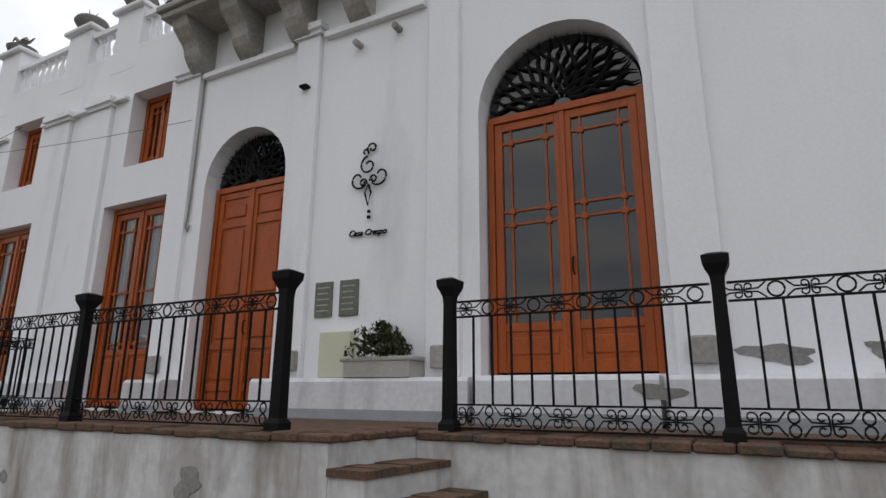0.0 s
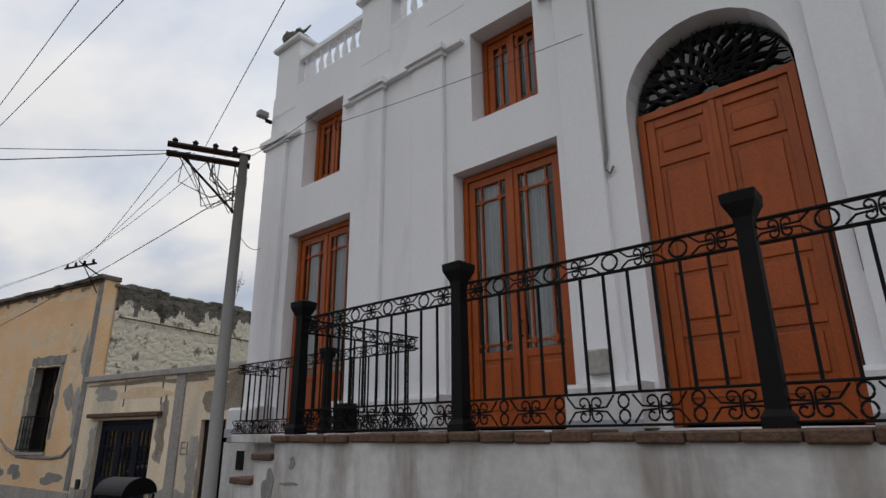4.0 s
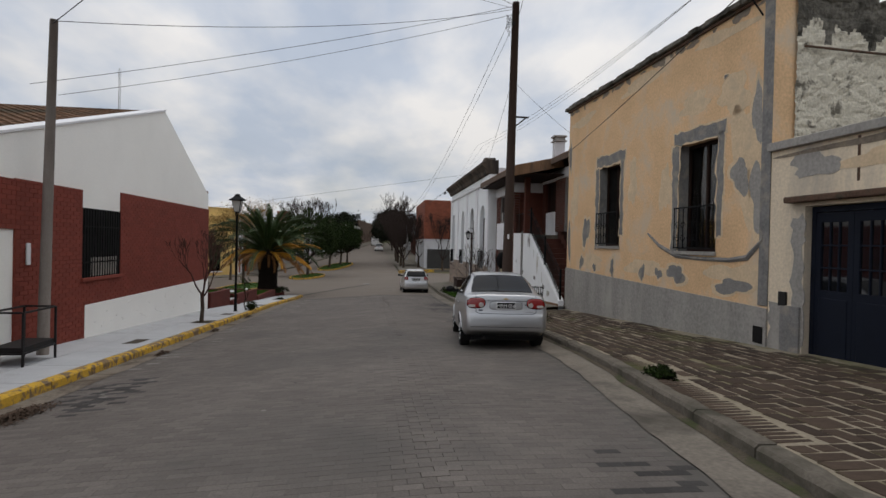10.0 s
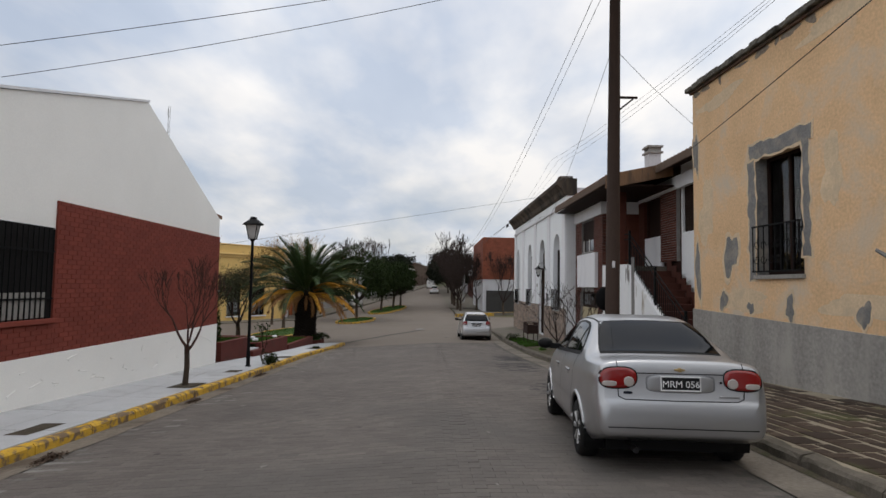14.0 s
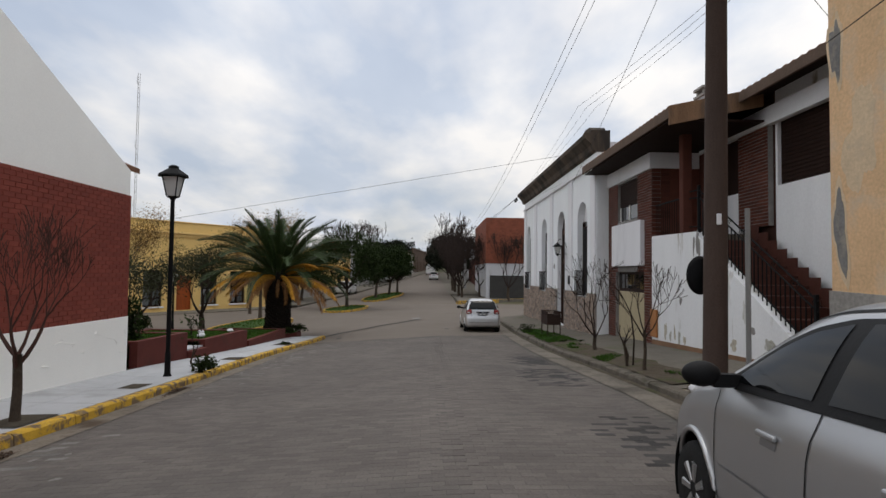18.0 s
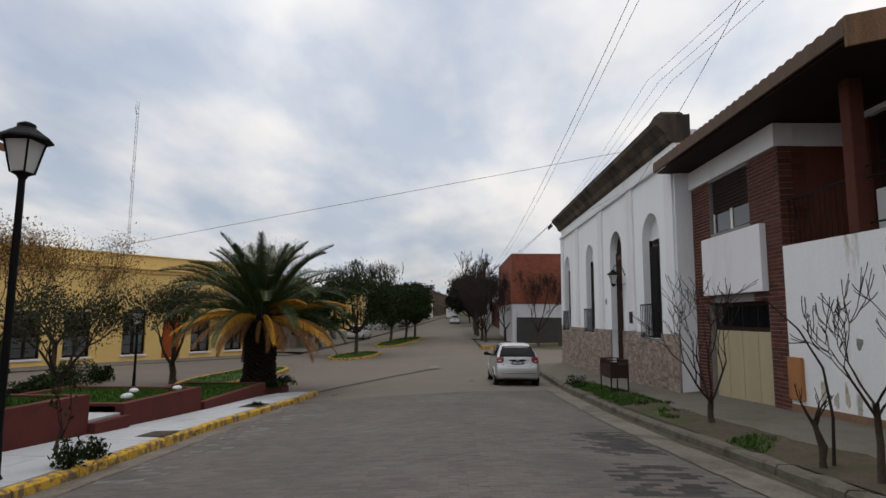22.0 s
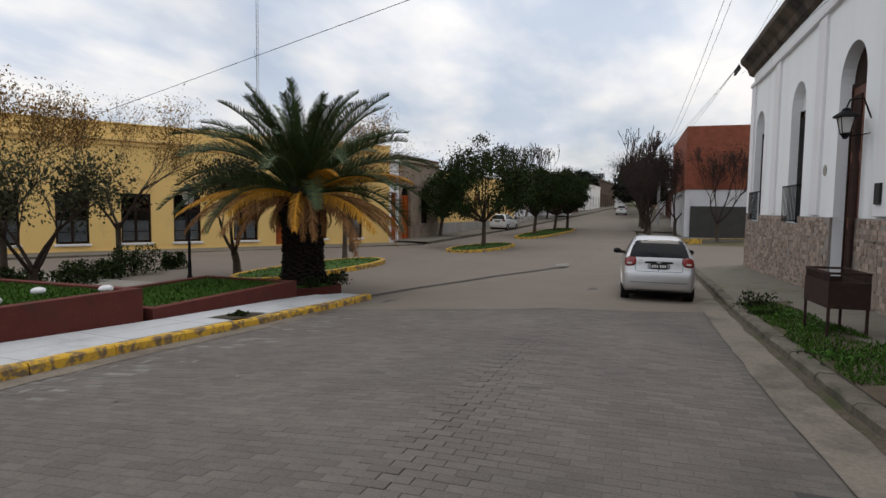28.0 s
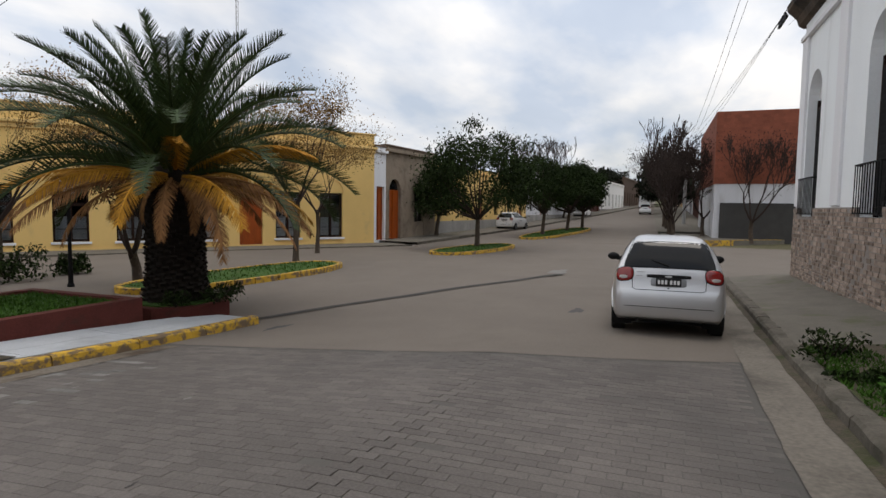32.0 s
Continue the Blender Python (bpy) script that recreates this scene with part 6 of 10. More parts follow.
def facing(x0, x1, z0, z1):
    part("facing_back", boxes((x0, x1, LY - 0.05, LY - 0.013, z0, z1)), M_BRICK_RED, hall)
    bm = bmesh.new()
    bw, bh, row, z = 0.26, 0.085, 0, z0
    while z < z1 - 0.01:
        x = x0 - (bw / 2 if row % 2 else 0)
        while x < x1 - 0.01:
            xa, xb, zt = max(x, x0), min(x + bw - 0.01, x1), min(z + bh - 0.008, z1)
            if xb - xa > 0.02:
                v = [bm.verts.new(p) for p in ((xa, LY - 0.013, z), (xb, LY - 0.013, z), (xb, LY - 0.013, zt), (xa, LY - 0.013, zt), (xa + 0.004, LY - 0.004, z + 0.003), (xb - 0.004, LY - 0.004, z + 0.003), (xb - 0.004, LY - 0.004, zt - 0.003), (xa + 0.004, LY - 0.004, zt - 0.003))]
                bm.faces.new(v[4:8][::-1])
                for a, b in ((0, 1), (1, 2), (2, 3), (3, 0)):
                    bm.faces.new((v[b], v[a], v[a + 4], v[b + 4]))
            x += bw
        z += bh
        row += 1
    tagged(part("brick", bm, M_BRICK_RED, hall), kind="stuff")


facing(-35.05, -27.45, -0.62, 2.0)
facing(-27.45, -25.55, -0.62, -0.06)
facing(-25.55, -23.2, -0.62, 1.9)
facing(-25.7, -23.2, -2.0, -0.62)
facing(-22.3, -15.0, -2.0, 1.85)
facing(-23.2, -22.3, 1.0, 1.88)
part("porch_wall", boxes((-22.8, -15.0, LY - 0.4, LY - 0.05, 1.0, 1.85), (-22.25, -15.0, LY - 0.4, LY - 0.05, -2.0, 1.0)), M_BRICK_RED, hall)
# sheets coloured near-black: shade of the door recess and of the hall window
part("recess_dark_sheet", boxes((-23.25, -22.25, LY - 0.9, LY - 0.86, -2.0, 1.0)), M_DARK, hall)
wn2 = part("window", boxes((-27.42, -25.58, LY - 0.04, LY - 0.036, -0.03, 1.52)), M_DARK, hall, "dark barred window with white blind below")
part("blind", boxes((-27.3, -26.0, LY - 0.034, LY - 0.03, 0.0, 0.42)), M_GREY_BASE, wn2)
part("sill", bevel_box(-27.5, -25.5, LY - 0.04, LY + 0.05, -0.1, -0.02, 0.01), M_BRICK_RED, wn2)
for i in range(15):
    x = -27.38 + i * 0.125
    part("bar", boxes((x, x + 0.018, LY - 0.012, LY + 0.006, -0.02, 1.5)), M_BLACK, wn2)
for z in (0.3, 1.1):
    part("crossbar", boxes((-27.42, -25.58, LY - 0.02, LY + 0.002, z, z + 0.03)), M_BLACK, wn2)
gdr = part("green_door", boxes((-23.15, -22.35, LY - 0.2, LY - 0.16, -1.0, 0.98)), M_DARK, hall, "green slatted door in a dark recess")
for i in range(6):
    part("slat", bevel_box(-23.1 + i * 0.125, -23.0 + i * 0.125, LY - 0.17, LY - 0.12, -0.35, 0.95, 0.008, 1), M_GREEN, gdr)
part("door_grille", boxes((-23.12, -22.38, LY - 0.15, LY - 0.12, -1.0, -0.4)), M_BLACK, gdr)
part("white_post", bevel_box(-21.95, -21.8, LY, LY + 0.08, -1.3, 1.3, 0.01), M_WHITE, hall)
part("letter_plate", bevel_box(-23.62, -23.5, LY, LY + 0.03, 0.35, 0.75, 0.01), M_WHITE, hall)
for nm, xa, za, xb, zb in (("main_roof", -30.4, 4.62, -22.6, 2.5), ("rear_roof", -30.4, 4.62, -35.2, 2.45)):
    bm = bmesh.new()
    v = [bm.verts.new((x, y, z + d)) for y in (LY - 0.36, -14.0) for x, z in ((xa, za), (xb, zb)) for d in (0.0, -0.1)]
    for f in ((0, 1, 3, 2), (4, 6, 7, 5), (0, 2, 6, 4), (1, 5, 7, 3), (2, 3, 7, 6), (0, 4, 5, 1)):
        bm.faces.new([v[q] for q in f])
    bmesh.ops.recalc_face_normals(bm, faces=bm.faces[:])
    part(nm, bm, M_ROOF_TILE, hall)
bm = bmesh.new()
for r in range(26):
    xa, xb = -22.5 - r * 0.304, -22.5 - (r + 1.12) * 0.304
    za, zb = 2.52 + r * 0.0826, 2.52 + (r + 1.12) * 0.0826 - 0.025
    for c in range(39):
        ya = LY - 0.4 - c * 0.247
        a = [bm.verts.new((xa, ya - 0.247 * q, za + 0.045 * math.sin(math.pi * q))) for q in (0.02, 0.3, 0.7, 0.98)]
        b = [bm.verts.new((xb, ya - 0.247 * q, zb + 0.045 * math.sin(math.pi * q))) for q in (0.02, 0.3, 0.7, 0.98)]
        for q in range(3):
            bm.faces.new((a[q], a[q + 1], b[q + 1], b[q]))
        bm.faces.new(a[::-1])
tagged(part("roof_tile", bm, mat("mossy_brown_roof_tile", (0.13, 0.075, 0.045), 0.92, 0.35, 4, 30, 0.4, piece=0.3, stain=(0.06, 0.05, 0.035), stain_at=(0.5, 0.64), stain_scale=0.7), hall), kind="stuff")
part("east_wall", boxes((-22.8, -22.45, -14, LY - 0.37, -2.6, 2.42)), M_CREAM, hall)
part("eave_board", bevel_box(-22.56, -22.3, -14, LY - 0.38, 2.3, 2.46, 0.015), M_WOOD_DARK, hall)
wedge(hall, "corner_eave", -35.95, -34.75, LY - 0.3, 2.75, LY - 0.9, 3.0, 0.12, M_ROOF_TILE)
part("corner_bracket", boxes((-35.35, -35.05, LY - 0.6, LY - 0.5, 2.35, 2.62)), M_WOOD_DARK, hall)

# ---- planted beds in front of the plaza ----
M_BED = mat("dark_red_bed_wall", (0.1, 0.026, 0.02), 0.85, 0.2, 3, 40, 0.25, stain=(0.06, 0.03, 0.022), stain_at=(0.55, 0.75), stain_scale=2)
M_GRASS = mat("garden_grass", (0.04, 0.085, 0.014), 0.95, 0.35, 3, 60, 0.5, stain=(0.055, 0.06, 0.02), stain_at=(0.55, 0.75), stain_scale=2)
M_BLADE = mat("grass_blade", (0.038, 0.085, 0.012), 0.9, 0.3, 3, 20, 0, piece=0.25, spec=0.1)
M_PLAZA = mat("plaza_concrete", (0.23, 0.215, 0.19), 0.92, 0.15, 1, 30, 0.2, stain=(0.13, 0.12, 0.1), stain_at=(0.55, 0.75), stain_scale=0.6)


def bed(name, xs, top, depth, label):
    """A raised bed behind the pavement: a front wall along bed_line and a soil top with grass."""
    root = thing(name, Matrix(), label, "planting bed", "street planting beds")
    x0, x1 = xs
    pts = [(x, bed_line(x)) for x in span(x0, x1, 0.8)]
    back = [(x, y - depth) for x, y in pts][::-1]
    part("bed_wall", slab(bmesh.new(), pts + [(x, y - 0.18) for x, y in pts][::-1], -3.2, top), M_BED, root)
    part("back_wall", slab(bmesh.new(), [(x, y + 0.18) for x, y in back] + back[::-1], -3.2, top), M_BED, root)
    for xa in (x0, x1 + 0.18):
        part("end_wall", slab(bmesh.new(), [(xa, bed_line(xa) - 0.18), (xa - 0.18, bed_line(xa) - 0.18), (xa - 0.18, bed_line(xa) - depth + 0.18), (xa, bed_line(xa) - depth + 0.18)], -3.2, top), M_BED, root)
    inner = [(x, y - 0.18) for x, y in pts]
    part("soil", slab(bmesh.new(), inner + [(x, y + 0.18) for x, y in back], -3.2, top - 0.05), M_GRASS, root)
    bm = bmesh.new()
    r = random.Random(int(-x0 * 10))
    for _ in range(7000):
        x = r.uniform(x1 + 0.2, x0 - 0.2)
        y = bed_line(x) - r.uniform(0.22, depth - 0.25)
        h, a = r.uniform(0.02, 0.065), r.uniform(0, 6.28)
        dx, dy = 0.012 * math.cos(a), 0.012 * math.sin(a)
        bm.faces.new([bm.verts.new(p) for p in ((x - dx, y - dy, top - 0.05), (x + dx, y + dy, top - 0.05), (x + dy * 3, y - dx * 3, top - 0.05 + h))])
    tagged(part("grass", bm, M_BLADE, root), kind="stuff")
    return root


bed("planting_bed", (-35.6, -37.75), -1.24, 3.2, "dark red walled bed with grass and stones")
bed("planting_bed", (-38.7, -41.5), -1.54, 3.2, "dark red walled bed with grass and stones")
bm = slab(bmesh.new(), [(-37.76, -4.0), (-38.69, -3.9), (-38.69, -4.08), (-37.76, -4.18)], -3.0, -1.74)
tagged(part("low_wall", bm, M_BED), "low dark red wall between the planting beds", "wall", kind="structure")
bm = slab(bmesh.new(), [(-37.76, -4.19), (-38.69, -4.09), (-38.69, -7.4), (-37.76, -7.5)], -3.0, -1.7)
tagged(part("path_slab", bm, M_PAVE_NEW), "pale concrete path between the planting beds", "path", kind="structure")
bed("planting_bed", (-41.7, -45.9), -1.92, 2.6, "low dark red walled bed of short grass")
bm = bmesh.new()
ring = [(-47.3 + 1.05 * math.cos(a), -4.25 + 0.95 * math.sin(a)) for a in [math.pi / 8 + k * math.pi / 4 for k in range(8)]]
slab(bm, ring, -3.0, -2.2)
pb = tagged(part("palm_bed", bm, M_BED), "small dark red bed around the palm", "planting bed")
bm = bmesh.new()
slab(bm, [(-47.3 + (x + 47.3) * 0.84, -4.25 + (y + 4.25) * 0.84) for x, y in ring], -2.25, -2.17)
part("soil", bm, M_GRASS, pb)
# plaza floor behind the beds
bm = bmesh.new()
strip(bm, span(-47.5, -35.6, 1.0), lambda x: bed_line(max(x, -45.8)) - 2.5, lambda x: -26.0, lambda x, k: 0.06, 8)
tagged(part("plaza_floor", bm, M_PLAZA), "grey concrete plaza floor", "pavement", kind="structure")
rnd = random.Random(8)
for x, y, s, zt in ((-40.6, -4.9, 0.1, -1.57), (-39.6, -4.5, 0.12, -1.57), (-37.5, -4.9, 0.09, -1.55), (-41.2, -4.2, 0.1, -1.57), (-36.4, -4.9, 0.08, -1.55)):
    bm = bmesh.new()
    bmesh.ops.create_icosphere(bm, subdivisions=2, radius=s)
    for v in bm.verts:
        v.co = Vector((v.co.x * 1.2, v.co.y, v.co.z * 0.6)) * (1 + 0.25 * noise.noise(v.co * 6 + Vector((x, y, 0))))
    o = tagged(part("garden_stone", bm, M_WHITE_OLD), "pale stone lying in the grass bed", "stone", "bed stones")
    o.location = (x, y, zt + s * 0.35)

# ---- islands in the wide road ----


def island(cx, cy, length, width, label):
    root = thing("traffic_island", pose(cx, cy, 0, 0, 0, -8), label, "traffic island", "road islands")
    outer, n = [], 40
    gz = ground_z(cx, cy)
    slope = (ground_z(cx + length, cy) - ground_z(cx - length, cy)) / (2 * length)
    def pt(k, inset):
        a = 2 * math.pi * k / n
        c, s = math.cos(a), math.sin(a)
        return ((length - inset) * math.copysign(abs(c) ** 0.8, c), (width - inset) * math.copysign(abs(s) ** 0.8, s))
    for k in range(n):
        bm = bmesh.new()
        p = [pt(k, 0), pt(k + 0.94, 0), pt(k + 0.94, 0.16), pt(k, 0.16)]
        lo = [bm.verts.new((x, y, gz + slope * x - 0.1)) for x, y in p]
        hi = [bm.verts.new((x, y, gz + slope * x + 0.16)) for x, y in p]
        bm.faces.new(hi)
        for q in range(4):
            bm.faces.new((lo[q], lo[(q + 1) % 4], hi[(q + 1) % 4], hi[q]))
        part("kerb_stone", bm, M_KERB_Y, root)
    bm = bmesh.new()
    c0 = bm.verts.new((0, 0, gz + 0.2))
    rim = [bm.verts.new((*pt(k, 0.14), gz + slope * pt(k, 0.14)[0] + 0.13)) for k in range(n)]
    for k in range(n):
        bm.faces.new((c0, rim[k], rim[(k + 1) % n]))
    part("lawn", bm, M_GRASS, root)
    bm = bmesh.new()
    r = random.Random(int(cx))
    for _ in range(int(260 * length)):
        k, q = r.uniform(0, n), math.sqrt(r.random()) * 0.95
        x, y = pt(k, 0.14)
        x, y = x * q, y * q
        z, h, a = gz + slope * x + 0.13 + 0.07 * (1 - q) - 0.01, r.uniform(0.04, 0.1), r.uniform(0, 6.28)
        bm.faces.new([bm.verts.new(p) for p in ((x - 0.02 * math.cos(a), y - 0.02 * math.sin(a), z), (x + 0.02 * math.cos(a), y + 0.02 * math.sin(a), z), (x, y, z + h))])
    tagged(part("grass", bm, M_BLADE, root), kind="stuff")
    return root


island(-52.6, -6.9, 3.9, 1.25, "grassy road island with a yellow-painted kerb")
island(-66.2, -4.1, 3.9, 1.2, "grassy road island with yellow kerb and a tree")
island(-82.5, -2.6, 7.2, 1.3, "long grassy road island with yellow kerb and trees")

# ---- yellow building ----
YM = pose(-68.2, -10.8, 0, 0, 0, -35)
yellow = thing("yellow_building", YM, "long ochre yellow building with dark arched windows", "building")
M_YTRIM = mat("pale_yellow_moulding", (0.72, 0.5, 0.2), 0.9, 0.08, 2, 30, 0.1)
YW = []
for i, c in enumerate((2.6, 5.0, 6.9, 9.15, 12.15, 14.5, 17.15, 19.8, 22.4, 25.0, 27.6, 29.6)):
    YW.append((c - 0.66, c + 0.66, -2.06, 0.34, False) if i != 2 else (c - 0.58, c + 0.58, -2.6, 0.0, False))
flip = lambda hs: [(-b, -a, c, d, e) for a, b, c, d, e in hs]
ywall = part("wall", wall_mesh(-31, 0, -3.6, 2.72, flip(YW), 0.4), M_YELLOW, yellow)
ywall.rotation_euler = (0, 0, math.pi)
part("parapet", boxes((0, 31, -0.4, 0.0, 2.72, 3.62)), M_YELLOW, yellow)
part("cornice", bevel_box(-0.1, 31.1, -0.42, 0.24, 2.82, 2.97, 0.03), M_YTRIM, yellow)
part("cornice_band", bevel_box(-0.04, 31.04, 0.0, 0.1, 2.62, 2.818, 0.02), M_YTRIM, yellow)
part("parapet_cap", bevel_box(-0.1, 31.1, -0.45, 0.08, 3.62, 3.7, 0.02), M_YTRIM, yellow)
part("plinth", bevel_box(0, 31, -0.0, 0.06, -3.6, -2.35, 0.01), M_YTRIM, yellow)
part("end_wall", boxes((0, 0.4, -10, -0.4, -3.6, 3.5), (30.6, 31, -10, -0.4, -3.6, 3.5)), M_YELLOW, yellow)
part("roof", boxes((0.4, 30.6, -10, -0.4, 2.9, 3.0)), M_FASCIA, yellow)
# one near-black sheet carries the unlit inside for all these windows
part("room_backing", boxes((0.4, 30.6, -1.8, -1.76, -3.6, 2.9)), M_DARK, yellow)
for i, (a, b, z0, z1, _) in enumerate(YW):
    if i == 2:
        part("door", bevel_box(a, b, -0.25, -0.18, z0, z1, 0.01), M_WOOD, yellow, "low brown wooden door")
        continue
    w = part("window", boxes((a, a + 0.08, -0.2, -0.12, z0, z1), (b - 0.08, b, -0.2, -0.12, z0, z1), (a + 0.08, b - 0.08, -0.2, -0.12, z0, z0 + 0.08), (a + 0.08, b - 0.08, -0.2, -0.12, z1 - 0.08, z1), ((a + b) / 2 - 0.05, (a + b) / 2 + 0.05, -0.2, -0.11, z0 + 0.08, z1 - 0.08), (a + 0.08, b - 0.08, -0.19, -0.13, z0 + 1.55, z0 + 1.62)), M_WOOD_DARK, yellow, "tall dark-framed window")
    for p, q in ((a + 0.08, (a + b) / 2 - 0.05), ((a + b) / 2 + 0.05, b - 0.08)):
        part("pane", boxes((p, q, -0.165, -0.16, z0 + 0.08, z1 - 0.08)), M_GLASS_CLEAR, w)
        part("curtain", boxes((p, q, -0.3, -0.29, z0 + 0.1, z0 + 1.1)), M_CURTAIN, w)
        for k_ in range(1, 4):
            part("glazing_bar", boxes((p, q, -0.18, -0.15, z0 + 0.55 * k_ - 0.015, z0 + 0.55 * k_ + 0.015)), M_WOOD_DARK, w)
    part("sill", bevel_box(a - 0.08, b + 0.08, 0.0, 0.1, z0 - 0.1, z0, 0.01), M_WHITE, w)
    bm = bmesh.new()
    out, inn = arch_points(a - 0.16, b + 0.16, z1 + 0.05, 12), arch_points(a - 0.02, b + 0.02, z1 + 0.05, 12)
    for (p, q), (r, s) in zip(zip(out, out[1:]), zip(inn, inn[1:])):
        prism(bm, [p, q, s, r], 0.0, 0.06)
    part("arch_moulding", bm, M_YTRIM, w)
bm = bmesh.new()
slab(bm, [(-1.0, 0.05), (31, 0.05), (31, 2.4), (-1.0, 2.4)], -3.2, -2.42)
o = tagged(part("pavement_far", bm, M_PAVE_OLD), "old pavement along the yellow building", "pavement", kind="structure")
o.matrix_world = YM
bm = slab(bmesh.new(), [(-1.0, 2.4), (31, 2.4), (31, 2.55), (-1.0, 2.55)], -3.2, -2.4)
o = tagged(part("kerb_far", bm, M_KERB), "grey kerb along the far pavement", "kerb", kind="structure")
o.matrix_world = YM

# ---- row of old fronts down the far side ----
RM = pose(-68.2, -10.8, 0, 0, 0, -5.5)
FRONTS = [(-1.25, 0, 3.05, M_WHITE, "narrow white house front with a brown door"), (-7.7, -1.27, 3.2, mat("brown_stone_front", (0.25, 0.2, 0.15), 0.9, 0.2, 2, 30, 0.3, stain=(0.13, 0.1, 0.075), stain_at=(0.5, 0.7), stain_scale=1), "old brown rendered house with arched door and cornice"),
          (-28, -7.72, 2.4, M_YELLOW, "low pale yellow house with several windows"), (-46, -28.02, 2.9, M_WHITE_OLD, "long weathered white house front"), (-66, -46.02, 3.4, M_BRICK, "low brick house front"), (-90, -66.02, 3.0, M_CREAM, "cream house front far down the street"), (-130, -90.1, 3.8, M_FASCIA, "brown house front far down the street")]
for i, (a, b, h, m, lb) in enumerate(FRONTS):
    zr = 0.02 * max(0, -a - 15)
    f = thing("street_house", RM, lb, "house", "houses on the far side")
    holes = []
    if i == 0:
        holes = [(-1.1, -0.25, -2.3, 0.8, False)]
    elif i == 1:
        holes = [(-2.95, -1.65, -2.3, 0.65, True), (-5.95, -4.75, -1.3, 0.8, False)]
    else:
        n = int((b - a) / 3.2)
        holes = [(a + (k + 0.5) * (b - a) / n - 0.5, a + (k + 0.5) * (b - a) / n + 0.5, -1.2 + zr if k % 3 else -2.2 + zr, 0.9 + zr, False) for k in range(n)]
    w = part("wall", wall_mesh(-b, -a, -3.4, h + zr, flip(holes), 0.35), m, f)
    w.rotation_euler = (0, 0, math.pi)
    part("cornice", bevel_box(a, b, -0.35, 0.2, h + zr - 0.35, h + zr - 0.18, 0.03), m, f)
    part("parapet_cap", bevel_box(a, b, -0.4, 0.08, h + zr, h + zr + 0.1, 0.02), M_FASCIA, f)
    part("roof", boxes((a, b, -9, -0.35, h + zr - 0.6, h + zr - 0.5)), M_FASCIA, f)
    # unlit rooms shown by a sheet of near-black colour
    part("room_backing", boxes((a, b, -1.0, -0.96, -3.4, h + zr - 0.6)), M_DARK, f)
    part("plinth", bevel_box(a + 0.01, b - 0.01, 0.0, 0.05, -3.4, -1.55 + zr * 0.9, 0.01), M_GREY_BASE if i > 1 else m, f) if not holes or i > 1 else None
    for k, (p, q, z0, z1, ar) in enumerate(holes):
        is_door = z1 - z0 > 2.6 or z0 < -1.7 + zr
        ob = part("door" if is_door else "window", boxes((p, p + 0.07, -0.25, -0.15, z0, z1), (q - 0.07, q, -0.25, -0.15, z0, z1), (p + 0.07, q - 0.07, -0.25, -0.15, z1 - 0.08, z1), ((p + q) / 2 - 0.03, (p + q) / 2 + 0.03, -0.24, -0.14, z0, z1 - 0.08)), M_WOOD if is_door and i < 2 else M_WOOD_DARK, f)
        part("leaf" if is_door else "pane", boxes((p + 0.07, q - 0.07, -0.21, -0.19, z0 + 0.02, z1 - 0.08)), M_WOOD if is_door else M_GLASS, ob)
        if ar:
            bm = bmesh.new()
            bm.faces.new([bm.verts.new((x, -0.2, z)) for x, z in arch_points(p, q, z1)])
            part("fanlight_pane", bm, M_GLASS, ob)
        if i == 1:
            for q2 in range(14):
                part("quoin", bevel_box(p - 0.22, p - 0.04, 0.0, 0.05, -2.2 + q2 * 0.22, -2.03 + q2 * 0.22, 0.01, 1), m, f)
bm = bmesh.new()
strip(bm, span(-0.5, -130, 4.0)[::-1], lambda x: 0.0, lambda x: 2.4, lambda x, k: 0.14, 1, base=lambda x: ground_z(-68.2 + x, -6.0))
o = tagged(part("pavement_row", bm, M_PAVE_OLD), "grey pavement along the far house fronts", "pavement", kind="structure")
o.matrix_world = RM
bm = bmesh.new()
for x0, x1 in zip(span(-0.5, -130, 4.0), span(-0.5, -130, 4.0)[1:]):
    za, zb = ground_z(-68.2 + x0, -6.0), ground_z(-68.2 + x1, -6.0)
    v = [bm.verts.new(p) for p in ((x0, 2.4, za + 0.145), (x0, 2.55, za + 0.145), (x0, 2.55, za - 0.15), (x1, 2.4, zb + 0.145), (x1, 2.55, zb + 0.145), (x1, 2.55, zb - 0.15))]
    bm.faces.new((v[0], v[3], v[4], v[1]))
    bm.faces.new((v[1], v[4], v[5], v[2]))
o = tagged(part("kerb_row", bm, M_KERB), "grey kerb along the far house fronts", "kerb", kind="structure")
o.matrix_world = RM

# ---- far right side of the street ----
bm = bmesh.new()
strip(bm, span(-170, -86, 3.0), lambda x: kerb_right(x), lambda x: 8.7, lambda x, k: 0.12 + 0.05 * k, 2)
tagged(part("pavement_far", bm, M_PAVE_OLD), "old narrow pavement under the dark trees", "pavement", kind="structure")
bm = bmesh.new()
slab(bm, [(-73.1, 4.6), (-79.4, 11.7), (-90, 11.7), (-90, 4.5)][::-1], -2.8, -2.05)
tagged(part("pavement_corner", bm, M_PAVE_OLD), "old corner pavement beyond the side street", "pavement", kind="structure")
bm = bmesh.new()
slab(bm, [(-72.8, 4.45), (-73.1, 4.63), (-79.6, 11.9), (-79.9, 11.7)], -2.8, -2.03)
tagged(part("kerb_corner", bm, M_KERB_Y), "yellow-painted kerb at the far corner", "kerb", kind="structure")
